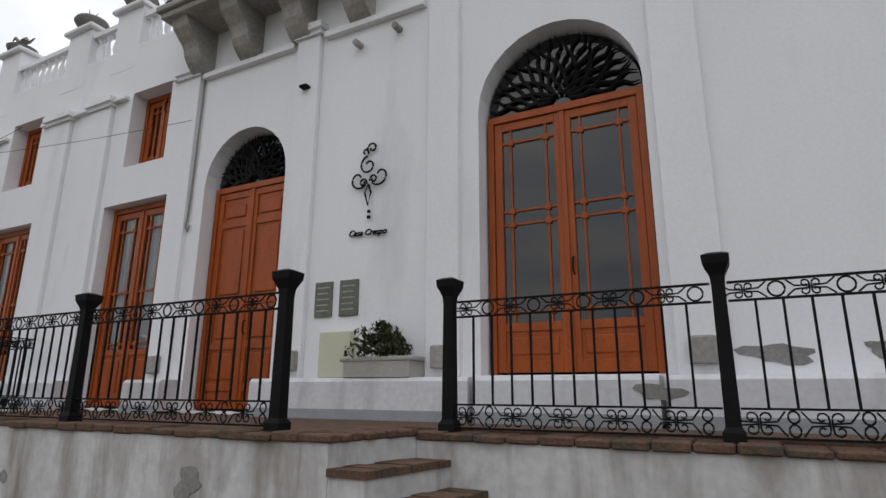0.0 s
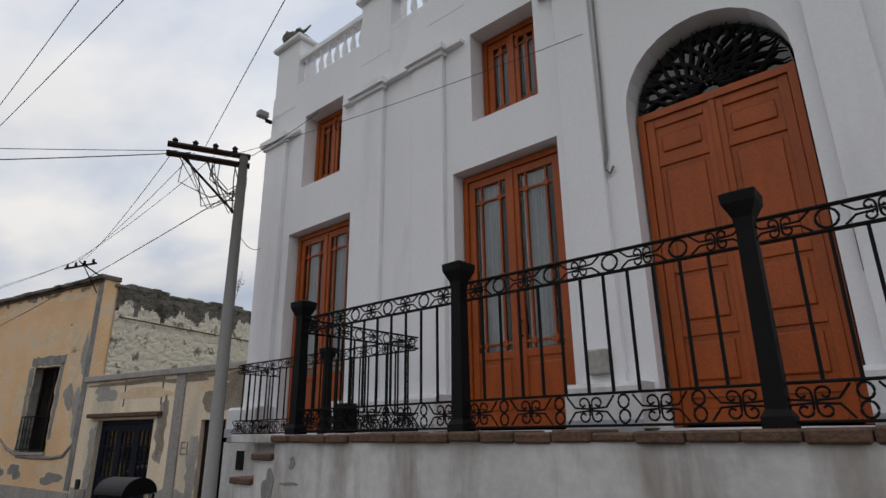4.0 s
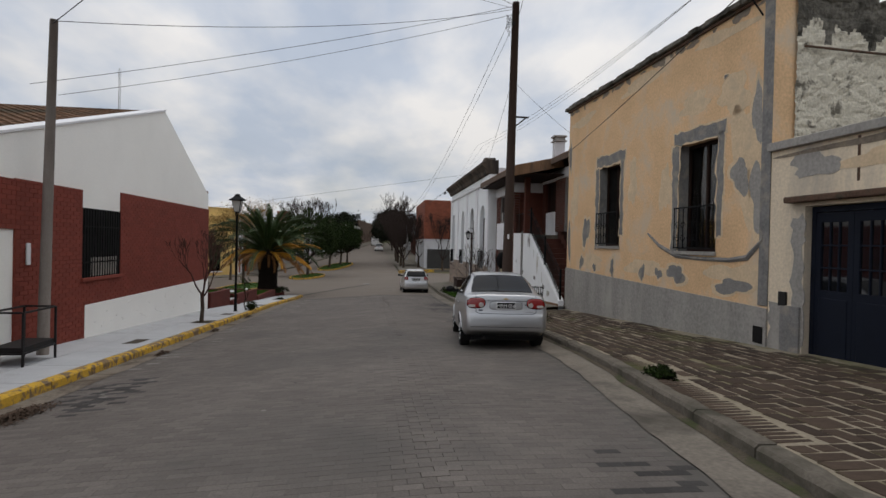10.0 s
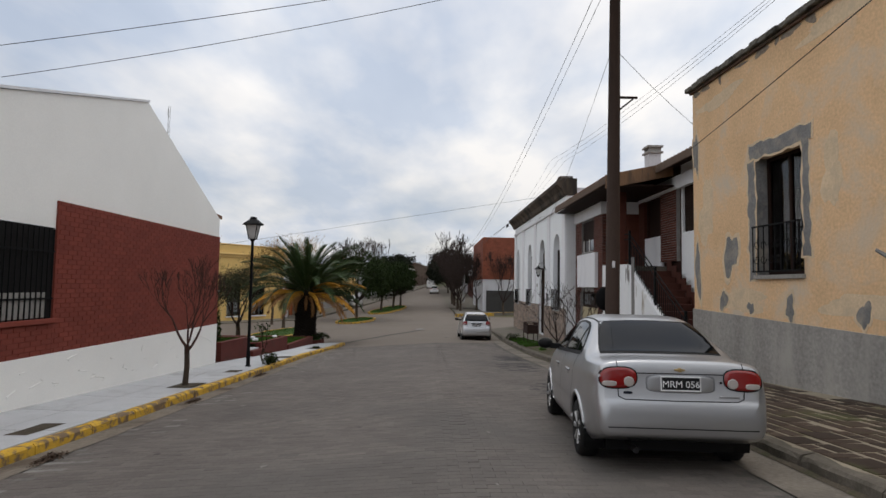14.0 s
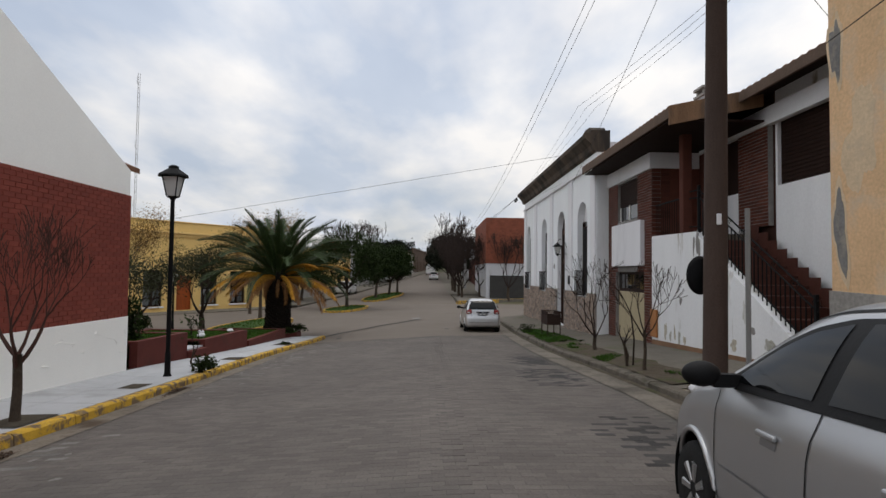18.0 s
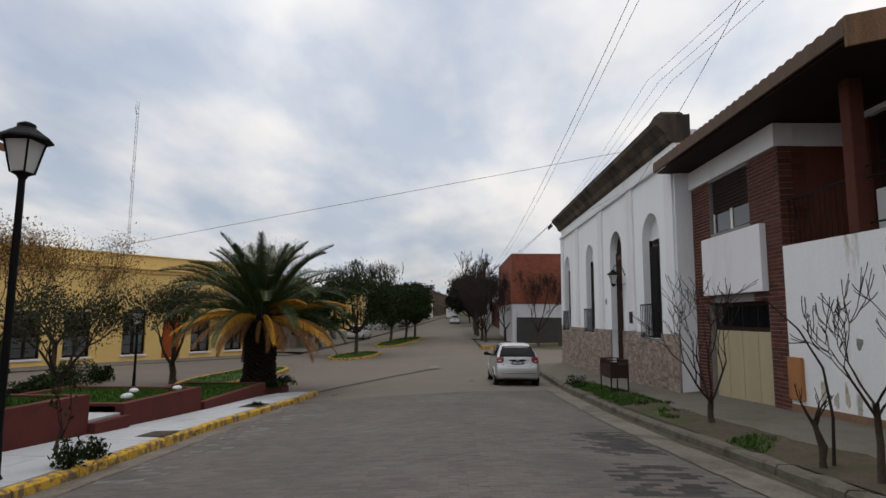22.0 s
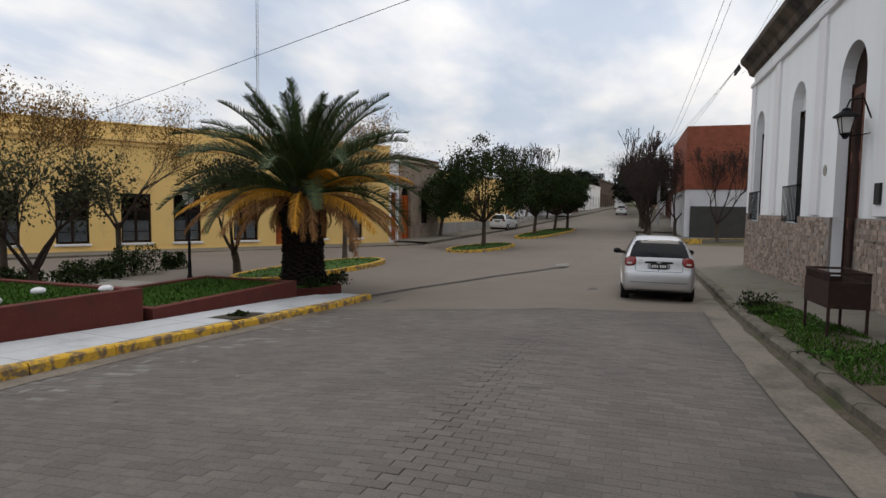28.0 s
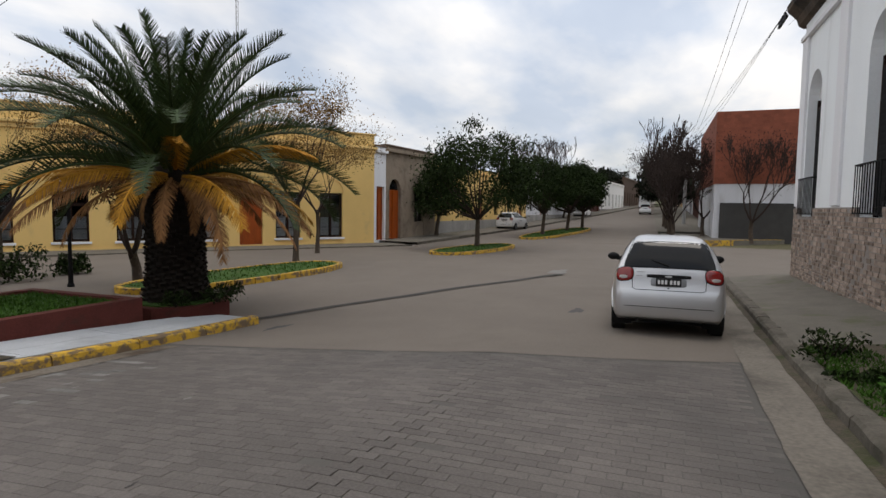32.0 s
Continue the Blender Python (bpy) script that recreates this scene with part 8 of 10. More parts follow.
HATCH = dict(len=3.83, half=0.79, r=0.285, axles=(0.62, 3.07), mirror=2.5, belt_z=0.95, handles=(1.95,), groove=0.5, roof=(0.5, 2.0), slant=-0.04,
             wide=((0, 0.64), (0.01, 0.68), (0.03, 0.715), (0.06, 0.735), (0.14, 0.757), (0.35, 0.78), (1.2, 0.79), (2.7, 0.785), (3.1, 0.76), (3.5, 0.7), (3.75, 0.6), (3.83, 0.5)),
             low=((0, 0.36), (0.02, 0.3), (0.15, 0.25), (0.5, 0.22), (3.2, 0.2), (3.6, 0.24), (3.83, 0.34)),
             belt=((0, 0.56), (0.01, 0.64), (0.03, 0.69), (0.045, 0.72), (0.06, 0.86), (0.09, 0.97), (0.14, 0.985), (0.4, 0.985), (1.0, 0.975), (2.5, 0.93), (3.0, 0.885), (3.4, 0.78), (3.7, 0.61), (3.83, 0.48)),
             top=((0, 0.565), (0.01, 0.65), (0.03, 0.705), (0.045, 0.735), (0.055, 0.88), (0.075, 1.0), (0.12, 1.09), (0.2, 1.2), (0.31, 1.33), (0.39, 1.4), (0.5, 1.44), (0.8, 1.475), (1.3, 1.485), (1.75, 1.465), (2.05, 1.4), (2.4, 1.2), (2.75, 0.99), (2.9, 0.945), (3.3, 0.865), (3.6, 0.73), (3.83, 0.5)),
             rear_glass=((1.03, 1.36), (0.62, 0.5)), front_glass=(1.0, 1.38),
             sill_line=((0.4, 1.06), (1.2, 1.03), (2.6, 0.985)), arch_line=((0.42, 1.08), (0.47, 1.22), (0.56, 1.33), (0.75, 1.385), (1.2, 1.4), (1.6, 1.385), (1.85, 1.335), (2.1, 1.22), (2.35, 1.09), (2.56, 1.0)),
             panes=((0.5, 1.22), (1.34, 2.44)),
             side_seams=([(1.3, 1.02), (1.28, 0.8), (1.3, 0.5), (1.33, 0.28)], [(2.62, 0.95), (2.6, 0.7), (2.6, 0.3)]),
             lamp=(0.6, 0.915, 0.115, 0.095, 2.8, -0.015), lenses=((0.62, 0.875, 0.06, 0.025, 2.6, M_CLEARLAMP),),
             tail_seams=([(-0.5, 0.99), (-0.49, 0.72), (-0.44, 0.7), (0.44, 0.7), (0.49, 0.72), (0.5, 0.99)], [(-0.6, 0.46), (0.6, 0.46)]),
             # shade of the plate hollow is a flat grey patch
             tail=(("handle_strip", 0.0, 0.9, 0.3, 0.026, 5, 0.012, M_PLASTIC), ("plate_recess_shade", 0.0, 0.815, 0.24, 0.065, 5, 0.005, M_RECESS_SHADE), ("badge", 0.0, 0.9, 0.055, 0.017, 2, 0.016, M_RIM), ("model_badge", 0.38, 0.955, 0.06, 0.008, 4, 0.008, M_RIM), ("model_badge", 0.4, 0.9, 0.045, 0.007, 4, 0.008, M_RIM), ("boot_lock", 0.0, 0.735, 0.016, 0.012, 2, 0.008, M_PLASTIC)))
CAR2 = pose(-47.5, 4.52, ground_z(-49.0, 4.5) + 0.01, 0, 1.5, 181.0)
c2, back2 = car(CAR2, "pale silver hatchback parked at the kerb", M_SILVER2, HATCH)
px_ = back2(0, 0.82, 0).x
pl = part("number_plate", bevel_box(px_ - 0.024, px_ + 0.02, -0.17, 0.17, 0.765, 0.875, 0.008), M_PLATE, c2)
for i in range(6):
    y = 0.13 - i * 0.048 - (0.02 if i > 2 else 0)
    part("plate_character", boxes((px_ - 0.026, px_ - 0.02, y - 0.016, y + 0.016, 0.79, 0.85)), M_LETTER, pl)
wp0, wp1 = back2(0.0, 1.05, 0.012), back2(0.24, 1.13, 0.012)
part("wiper", tube(bmesh.new(), [wp0, wp0.lerp(wp1, 0.5) - Vector((0.01, 0, 0)), wp1], [0.016, 0.01, 0.006], 6), M_PLASTIC, c2)
car(pose(-84.6, -7.4, ground_z(-86, -7) + 0.0, 0, 0, 172), "white hatchback parked on the far side", M_CARWHITE, HATCH)
car(pose(-124, 2.6, ground_z(-126, 2), 0, 0, 180), "white hatchback far down the street", M_CARWHITE, HATCH)
car(pose(-112, -4.9, ground_z(-114, -4), 0, 0, 175), "white sedan parked far down the street", M_CARWHITE, SEDAN)
van = thing("van", pose(-150, 1.9, ground_z(-150, 2), 0, 0, 180), "white delivery van far down the street", "van")
part("body", bevel_box(0, 4.6, -0.95, 0.95, 0.35, 2.4, 0.12, 3), M_CARWHITE, van)
part("cab", bevel_box(4.5, 5.6, -0.92, 0.92, 0.35, 1.7, 0.15, 3), M_CARWHITE, van)
part("rear_door_seam", boxes((-0.006, 0.0, -0.01, 0.01, 0.5, 2.2)), M_PLASTIC, van)
for x in (0.9, 4.7):
    for s in (-1, 1):
        wheel(van, x, s * 0.85, 0.34, s)

# ---- trees and plants ----
M_BARK = mat("grey_brown_bark", (0.07, 0.053, 0.04), 0.95, 0.3, 8, 60, 0.6, stain=(0.16, 0.14, 0.115), stain_at=(0.58, 0.72), stain_scale=5, depth=0.02)
M_TWIG = mat("dark_twigs", (0.032, 0.022, 0.018), 0.95, 0.3, 8, 60, 0.2)
M_TWIG_RED = mat("reddish_twigs", (0.07, 0.036, 0.028), 0.95, 0.3, 8, 60, 0.2)
M_LEAF = mat("dark_green_leaf", (0.017, 0.028, 0.007), 0.85, 0.3, 2, 10, 0, piece=0.6, spec=0.1)
M_LEAF_OLIVE = mat("olive_leaf", (0.035, 0.038, 0.016), 0.8, 0.3, 2, 10, 0, piece=0.5, spec=0.2)
M_LEAF_ORANGE = mat("withered_orange_leaf", (0.2, 0.115, 0.03), 0.85, 0.3, 2, 10, 0, piece=0.5, spec=0.2)
M_LEAF_BRIGHT = mat("bright_weed_leaf", (0.04, 0.1, 0.012), 0.75, 0.3, 2, 10, 0, piece=0.45, spec=0.2)
M_FROND = mat("green_palm_frond", (0.033, 0.056, 0.016), 0.55, 0.3, 2, 10, 0, piece=0.4, spec=0.25)
M_FROND_YEL = mat("yellowing_palm_frond", (0.44, 0.21, 0.02), 0.7, 0.3, 2, 10, 0, piece=0.3, spec=0.2)
M_FROND_DRY = mat("dry_palm_frond", (0.23, 0.115, 0.045), 0.85, 0.3, 2, 10, 0, piece=0.35, spec=0.2)
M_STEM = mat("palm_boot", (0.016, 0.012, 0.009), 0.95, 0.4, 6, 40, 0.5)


def grow(bm, p, d, r, length, depth, rnd, tips, up=0.12, spread=0.55, kids=3, shrink=0.72, minr=0.004):
    """A limb that bends as it grows, then forks."""
    n = 4
    pts, rad = [p.copy()], [r]
    for i in range(n):
        d = (d + Vector((rnd.uniform(-0.18, 0.18), rnd.uniform(-0.18, 0.18), rnd.uniform(-0.08, 0.12) + up * 0.5))).normalized()
        p = p + d * (length / n)
        pts.append(p.copy())
        rad.append(max(minr, r * (1 - 0.38 * (i + 1) / n)))
    tube(bm, pts, rad, 7 if r > 0.03 else 4, False)
    if depth == 0:
        tips.append((p.copy(), d.copy()))
        return
    for k in range(kids):
        a = rnd.uniform(0, 6.28)
        side = d.cross(Vector((math.cos(a), math.sin(a), 0.3))).normalized()
        nd = (d + side * rnd.uniform(0.6, 1.3) * spread + Vector((0, 0, up))).normalized()
        start = p if k < 2 else pts[rnd.randint(2, n)]
        grow(bm, start.copy(), nd, max(minr, rad[-1] * rnd.uniform(0.6, 0.8)), length * shrink * rnd.uniform(0.8, 1.15), depth - 1, rnd, tips, up, spread, kids, shrink, minr)
    if depth <= 2:
        tips.append((p.copy(), d.copy()))


def leaf_quads(bm, tips, rnd, per, reach, size, droop=0.0):
    for p, d in tips:
        for _ in range(per):
            c = p + Vector((rnd.gauss(0, reach), rnd.gauss(0, reach), rnd.gauss(0, reach * 0.7) - droop))
            n = Vector((rnd.uniform(-1, 1), rnd.uniform(-1, 1), rnd.uniform(0.1, 1))).normalized()
            a = n.cross(Vector((rnd.uniform(-1, 1), rnd.uniform(-1, 1), 0.1))).normalized()
            b = n.cross(a)
            s = size * rnd.uniform(0.6, 1.3)
            bm.faces.new([bm.verts.new(q) for q in (c - a * s, c + b * s * 0.45, c + a * s, c - b * s * 0.45)])


def tree(name, x, y, z, seed, label, trunk, r, length, depth, kids=3, spread=0.55, up=0.12, lean=(0, 0), twig=M_TWIG, leaves=None, per=0, reach=0.2, size=0.06, group="", shrink=0.72, stems=1, minr=0.004):
    rnd = random.Random(seed)
    root = thing(name, pose(x, y, z), label, "tree", group)
    bm, tw, tips = bmesh.new(), bmesh.new(), []
    for s in range(stems):
        ox = rnd.uniform(-0.1, 0.1) if stems > 1 else 0
        top = Vector((lean[0] + ox * 2, lean[1] + ox, trunk))
        mid = top * 0.5 + Vector((rnd.uniform(-0.05, 0.05), rnd.uniform(-0.05, 0.05), 0))
        tube(bm, [(ox, 0, -0.1), (ox + 0.3 * top.x, 0.3 * top.y, trunk * 0.15), tuple(mid), tuple(top)], [r * 1.35, r * 1.02, r * 0.92, r * 0.85], 10)
        n = kids + 1
        for k in range(n):
            a = 2 * math.pi * (k + rnd.uniform(-0.2, 0.2)) / n
            d = Vector((math.cos(a) * spread * 1.3, math.sin(a) * spread * 1.3, 1.0)).normalized()
            grow(tw, top - Vector((0, 0, rnd.uniform(0, 0.25 * trunk))), d, r * 0.48, length, depth, rnd, tips, up, spread, kids, shrink, minr)
    smooth(part("trunk", bm, M_BARK, root))
    part("bough", tw, twig, root)
    if leaves is not None:
        lf = bmesh.new()
        leaf_quads(lf, tips, rnd, per, reach, size)
        part("crown", lf, leaves, root)
    return root


def gp(x, y, dz=0.0):
    return ground_z(x, y) + dz


# young bare street trees
tree("street_tree", -29.96, -3.05, gp(-29.96, -3.05, 0.13), 5, "young bare street tree with thin red twigs", 0.9, 0.06, 0.7, 4, 3, 0.55, 0.2, twig=M_TWIG_RED, group="bare street trees")
tree("street_tree", -20.3, -3.7, gp(-20.3, -3.7, 0.14), 6, "young bare street tree by the bin stand", 1.05, 0.07, 0.72, 4, 3, 0.55, 0.22, twig=M_TWIG_RED, group="bare street trees")
for x, y, sd, tk, ln in ((-32.95, 6.2, 12, 0.75, 0.52), (-36.95, 6.42, 9, 0.42, 0.82)):
    tree("street_tree", x, y, gp(x, y, 0.16), sd, "small bare spreading street tree with dark twigs", tk, 0.062 * ln, ln, 3, 3, 0.8, 0.16, group="bare street trees", shrink=0.74, minr=0.0045)
tree("pruned_trunk", -33.55, 6.14, gp(-33.55, 6.14, 0.15), 14, "cut-back stump with a few thin shoots", 0.5, 0.03, 0.24, 1, 2, 0.6, 0.2, stems=2)
bm = tube(bmesh.new(), [(0, 0, -0.05), (0.01, 0.02, 0.5), (-0.02, -0.03, 1.0), (-0.12, -0.2, 1.4), (-0.25, -0.42, 1.68), (-0.28, -0.48, 1.76), (-0.24, -0.43, 1.8)], [0.02, 0.017, 0.014, 0.011, 0.009, 0.008, 0.007], 6)
o = tagged(part("cane_shoot", bm, M_TWIG), "thin leafless cane bent over at its tip", "plant")
o.location = (-33.7, 6.25, gp(-33.7, 6.25, 0.2))
tree("rose_shrub", -35.3, -2.95, gp(-35.3, -2.95, 0.13), 15, "thin rose stem by the lamp post", 0.5, 0.025, 0.35, 2, 2, 0.4, 0.3, leaves=M_LEAF, per=4, reach=0.08, size=0.05)
rw = OM @ Vector((9.45, 4.6, 5.42))
tree("roof_weed", rw.x, rw.y, rw.z, 19, "thin wild sapling growing on the old gable", 0.35, 0.012, 0.4, 2, 3, 0.5, 0.3, twig=M_TWIG, leaves=M_LEAF_OLIVE, per=3, reach=0.08, size=0.03)
# plaza trees
tree("plaza_tree", -49.5, -12.9, gp(-49.5, -12.9), 31, "thin plaza tree with withered orange leaves", 1.7, 0.1, 1.7, 4, 3, 0.55, 0.1, twig=M_TWIG, leaves=M_LEAF_ORANGE, per=14, reach=0.26, size=0.042, group="plaza trees")
tree("plaza_tree", -44.6, -11.4, gp(-44.6, -11.4), 33, "thin plaza tree with withered orange leaves", 1.6, 0.09, 1.5, 4, 3, 0.55, 0.1, twig=M_TWIG, leaves=M_LEAF_ORANGE, per=14, reach=0.26, size=0.042, group="plaza trees")
tree("plaza_tree", -50.4, -8.7, gp(-50.4, -8.7, 0.1), 35, "low forked plaza tree with grey-green leaves", 0.7, 0.13, 1.25, 3, 3, 0.6, 0.12, leaves=M_LEAF_OLIVE, per=42, reach=0.3, size=0.05, group="plaza trees", lean=(0.2, 0))
tree("plaza_tree", -43.0, -8.2, gp(-43.0, -8.2), 37, "low forked plaza tree with grey-green leaves", 0.8, 0.1, 1.1, 3, 3, 0.6, 0.12, leaves=M_LEAF_OLIVE, per=36, reach=0.3, size=0.05, group="plaza trees")
tree("plaza_tree", -56.0, -7.6, gp(-56.0, -7.6, 0.14), 39, "slim tree with sparse rusty leaves on an island", 2.0, 0.1, 1.5, 4, 3, 0.6, 0.08, leaves=M_LEAF_ORANGE, per=14, reach=0.26, size=0.042, group="plaza trees")
tree("plaza_tree", -60.5, -9.6, gp(-60.5, -9.6, 0.1), 43, "slim tree with sparse rusty leaves", 1.8, 0.09, 1.3, 4, 3, 0.6, 0.08, leaves=M_LEAF_ORANGE, per=14, reach=0.26, size=0.042, group="plaza trees")
# evergreen island trees
def evergreen(name, x, y, z, seed, label, trunk, radius, height, group, clumps=80, per=210, size=0.085, leaf=M_LEAF, category="tree"):
    """A short forked trunk under a broad lumpy crown built of many leaf clumps."""
    rnd = random.Random(seed)
    root = thing(name, pose(x, y, z), label, category, group)
    fork = Vector((rnd.uniform(-0.15, 0.15), rnd.uniform(-0.15, 0.15), trunk))
    smooth(part("trunk", tube(bmesh.new(), [(0, 0, -0.1), (0.03, 0.02, 0.3), fork * 0.6 + Vector((0, 0, 0.1)), fork], [0.17, 0.13, 0.115, 0.1], 9), M_BARK, root))
    tips, boughs = [], bmesh.new()
    for i in range(clumps):
        a, u = i * 2.39996 + rnd.uniform(-0.3, 0.3), rnd.uniform(-0.75, 1.0)
        q = (0.62 + 0.38 * rnd.random()) * (1 + 0.16 * math.sin(3 * a + seed) + 0.1 * math.sin(5 * a + 2 * u))
        w = math.sqrt(max(0.0, 1 - u * u * (0.9 if u > 0 else 0.55)))
        c = Vector((radius * w * q * math.cos(a), radius * w * q * math.sin(a), trunk + height * (0.46 + 0.5 * u * q)))
        tips.append((c, Vector((0, 0, 1))))
        if i % 4 == 0:
            m_ = fork.lerp(c, 0.5) + Vector((0, 0, -0.12 * height * rnd.random()))
            tube(boughs, [fork - Vector((0, 0, 0.1)), m_, c], [0.06, 0.035, 0.012], 5)
    part("bough", boughs, M_TWIG, root)
    crown = bmesh.new()
    for t_ in tips:
        leaf_quads(crown, [t_], rnd, int(per * rnd.uniform(0.6, 1.3)), radius * rnd.uniform(0.1, 0.17), size)
    part("crown", crown, leaf, root)
    return root


M_LEAF_BLACK = mat("blackish_leaf", (0.014, 0.017, 0.01), 0.85, 0.3, 2, 10, 0, piece=0.5, spec=0.1)
for x, y, sd, tr_, R_, H_ in ((-66.7, -4.2, 51, 1.5, 2.75, 4.4), (-79.0, -3.2, 53, 1.5, 2.2, 4.3), (-84.5, -2.3, 55, 1.5, 2.1, 4.0), (-89.0, -1.7, 57, 1.4, 2.0, 3.8), (-74.5, -9.4, 59, 1.4, 1.9, 3.4)):
    evergreen("island_tree", x, y, gp(x, y, 0.12), sd, "broad dark evergreen tree on a road island", tr_, R_, H_, "island trees")
for x, y, sd, R_, H_ in ((-116, 5.6, 151, 2.8, 5.4), (-127, 5.2, 152, 3.6, 6.6), (-141, 5.6, 153, 4.0, 7.0), (-108, -6.2, 154, 2.6, 4.6), (-122, -6.6, 155, 3.2, 5.2), (-138, -7.0, 156, 3.6, 5.6), (-158, -7.2, 157, 4.2, 6.5), (-165, 6.5, 158, 4.4, 7.0), (-190, -6.5, 159, 4.6, 7.0), (-195, 7.0, 160, 4.8, 7.5)):
    evergreen("far_tree", x, y, gp(x, y, 0.0), sd, "dark full tree far down the street", 1.2, R_, H_, "far dark trees", 50, 80, 0.09 * R_, M_LEAF_BLACK)
# tall bare and dark trees down the street
tree("tall_bare_tree", -104, -7.5, gp(-104, -7.5), 61, "tall bare tree far down the street", 2.5, 0.2, 2.6, 4, 3, 0.5, 0.15, group="far bare trees", minr=0.02)
tree("tall_bare_tree", -97, -8.5, gp(-97, -8), 62, "tall bare tree far down the street", 2.3, 0.2, 2.3, 4, 3, 0.5, 0.15, group="far bare trees", minr=0.02)
for i, (x, y, s) in enumerate(((-80.5, 5.3, 0.95), (-83.5, 5.1, 1.1), (-86.5, 5.3, 1.2), (-90, 5.0, 1.25), (-94, 5.2, 1.35), (-98.5, 5.0, 1.4), (-104, 5.1, 1.45), (-77.6, 9.6, 1.15), (-82, 7.2, 1.15))):
    tree("dark_tree", x, y, gp(x, y, 0.1), 71 + i, "dark twiggy half-bare street tree", 1.1 * s, 0.13, 1.6 * s, 4, 3, 0.6, 0.16, leaves=M_TWIG, per=4, reach=0.42 * s, size=0.05 * s, group="dark street trees", minr=0.014)
tree("tall_bare_tree", -93, 4.9, gp(-93, 4.9), 90, "tall leafless tree above the dark trees", 3.0, 0.2, 2.4, 4, 3, 0.5, 0.2, group="far bare trees", minr=0.02)


def shrub(name, x, y, z, w, h, n, material, seed, label, size=0.05, category="shrub", group=""):
    rnd = random.Random(seed)
    bm = bmesh.new()
    for _ in range(9):
        a = rnd.uniform(0, 6.28)
        tube(bm, [(0, 0, 0), (0.3 * w * math.cos(a), 0.3 * w * math.sin(a), 0.5 * h), (0.6 * w * math.cos(a + 0.3), 0.6 * w * math.sin(a), 0.8 * h)], [0.012, 0.008, 0.003], 4)
    root = thing(name, pose(x, y, z), label, category, group)
    part("stem", bm, M_TWIG, root)
    bm = bmesh.new()
    tips = []
    for _ in range(n):
        a, q = rnd.uniform(0, 6.28), math.sqrt(rnd.random())
        hh = rnd.random() ** 0.7
        bump = 1 + 0.25 * math.sin(3 * a + seed) + 0.15 * math.sin(5 * a)
        tips.append((Vector((w * q * bump * math.cos(a) * (1 - 0.35 * hh), w * q * bump * math.sin(a) * (1 - 0.35 * hh), h * hh * (0.75 + 0.25 * math.cos(2 * a + seed)) + 0.03)), Vector((0, 0, 1))))
    leaf_quads(bm, tips, rnd, 1, 0.02, size)
    part("leaves", bm, material, root)
    return root


hp_ = HM @ Vector((-3.8, -0.18, 1.84))
shrub("trough_plant", hp_.x, hp_.y, hp_.z, 0.36, 0.4, 900, M_LEAF_OLIVE, 3, "leafy olive-green plant growing in the trough", 0.035)
shrub("corner_hedge", -36.2, -5.0, gp(-36.2, -5.0), 0.5, 1.75, 3200, M_LEAF, 7, "tall narrow dark hedge at the hall corner", 0.06, "hedge")
for i, (x, y, w, h) in enumerate(((-46.5, -11.2, 0.8, 0.7), (-49.1, -11.9, 1.0, 0.95), (-50.9, -11.9, 0.5, 0.6), (-44.5, -10.8, 0.8, 0.6), (-47.8, -11.6, 0.7, 0.6), (-41.8, -9.9, 0.9, 0.7))):
    shrub("plaza_bush", x, y, gp(x, y), w, h, 1300, M_LEAF, 100 + i, "low dark green bush in the plaza", 0.06, "bush", "plaza bushes")
for i, (x, y, w, h, m) in enumerate(((-46.15, 6.2, 0.42, 0.34, M_LEAF), (-44.6, 6.5, 0.45, 0.16, M_LEAF_BRIGHT), (-43.3, 6.45, 0.4, 0.14, M_LEAF_BRIGHT), (-45.0, 6.25, 0.35, 0.12, M_LEAF), (-41.2, 6.2, 0.5, 0.12, M_LEAF_BRIGHT), (-40.0, 6.5, 0.5, 0.1, M_LEAF), (-38.6, 6.4, 0.4, 0.1, M_LEAF_BRIGHT),
                                       (-27.2, 6.2, 0.6, 0.2, M_LEAF), (-28.6, 6.3, 0.5, 0.14, M_LEAF), (-19.17, 5.68, 0.2, 0.11, M_LEAF), (-19.47, 5.78, 0.16, 0.08, M_LEAF), (-35.2, -2.75, 0.22, 0.4, M_LEAF), (-35.8, -2.8, 0.2, 0.3, M_LEAF), (-42.8, -2.85, 0.22, 0.12, M_LEAF), (-47.4, -3.4, 0.5, 0.3, M_LEAF), (-46.7, -3.7, 0.3, 0.25, M_LEAF), (-48.1, -3.7, 0.3, 0.25, M_LEAF))):
    shrub("weed_tuft", x, y, gp(x, y, 0.13 if y > 0 else 0.1) if x > -46.5 or y > 0 else -2.2, w, h, 420, m, 130 + i, "tuft of weeds growing at the kerb" if y > 0 else "small leafy plant beside the pavement", 0.035, "plant", "weeds")

# ---- the palm ----
palm = thing("palm_tree", pose(-47.3, -4.28, -2.25) @ Matrix.Scale(0.93, 4), "stout palm with green crown and dry yellow lower fronds", "tree")
bm = lathe(bmesh.new(), [(0.62, -0.1), (0.6, 0.15), (0.52, 0.5), (0.5, 1.0), (0.52, 1.6), (0.6, 2.1), (0.55, 2.5), (0.3, 2.9)], 22)
for v in bm.verts:
    k = 1 + 0.08 * noise.noise(Vector((v.co.x * 4, v.co.y * 4, v.co.z * 5)))
    v.co.x, v.co.y = v.co.x * k, v.co.y * k
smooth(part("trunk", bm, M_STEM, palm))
rnd = random.Random(17)
bm = bmesh.new()
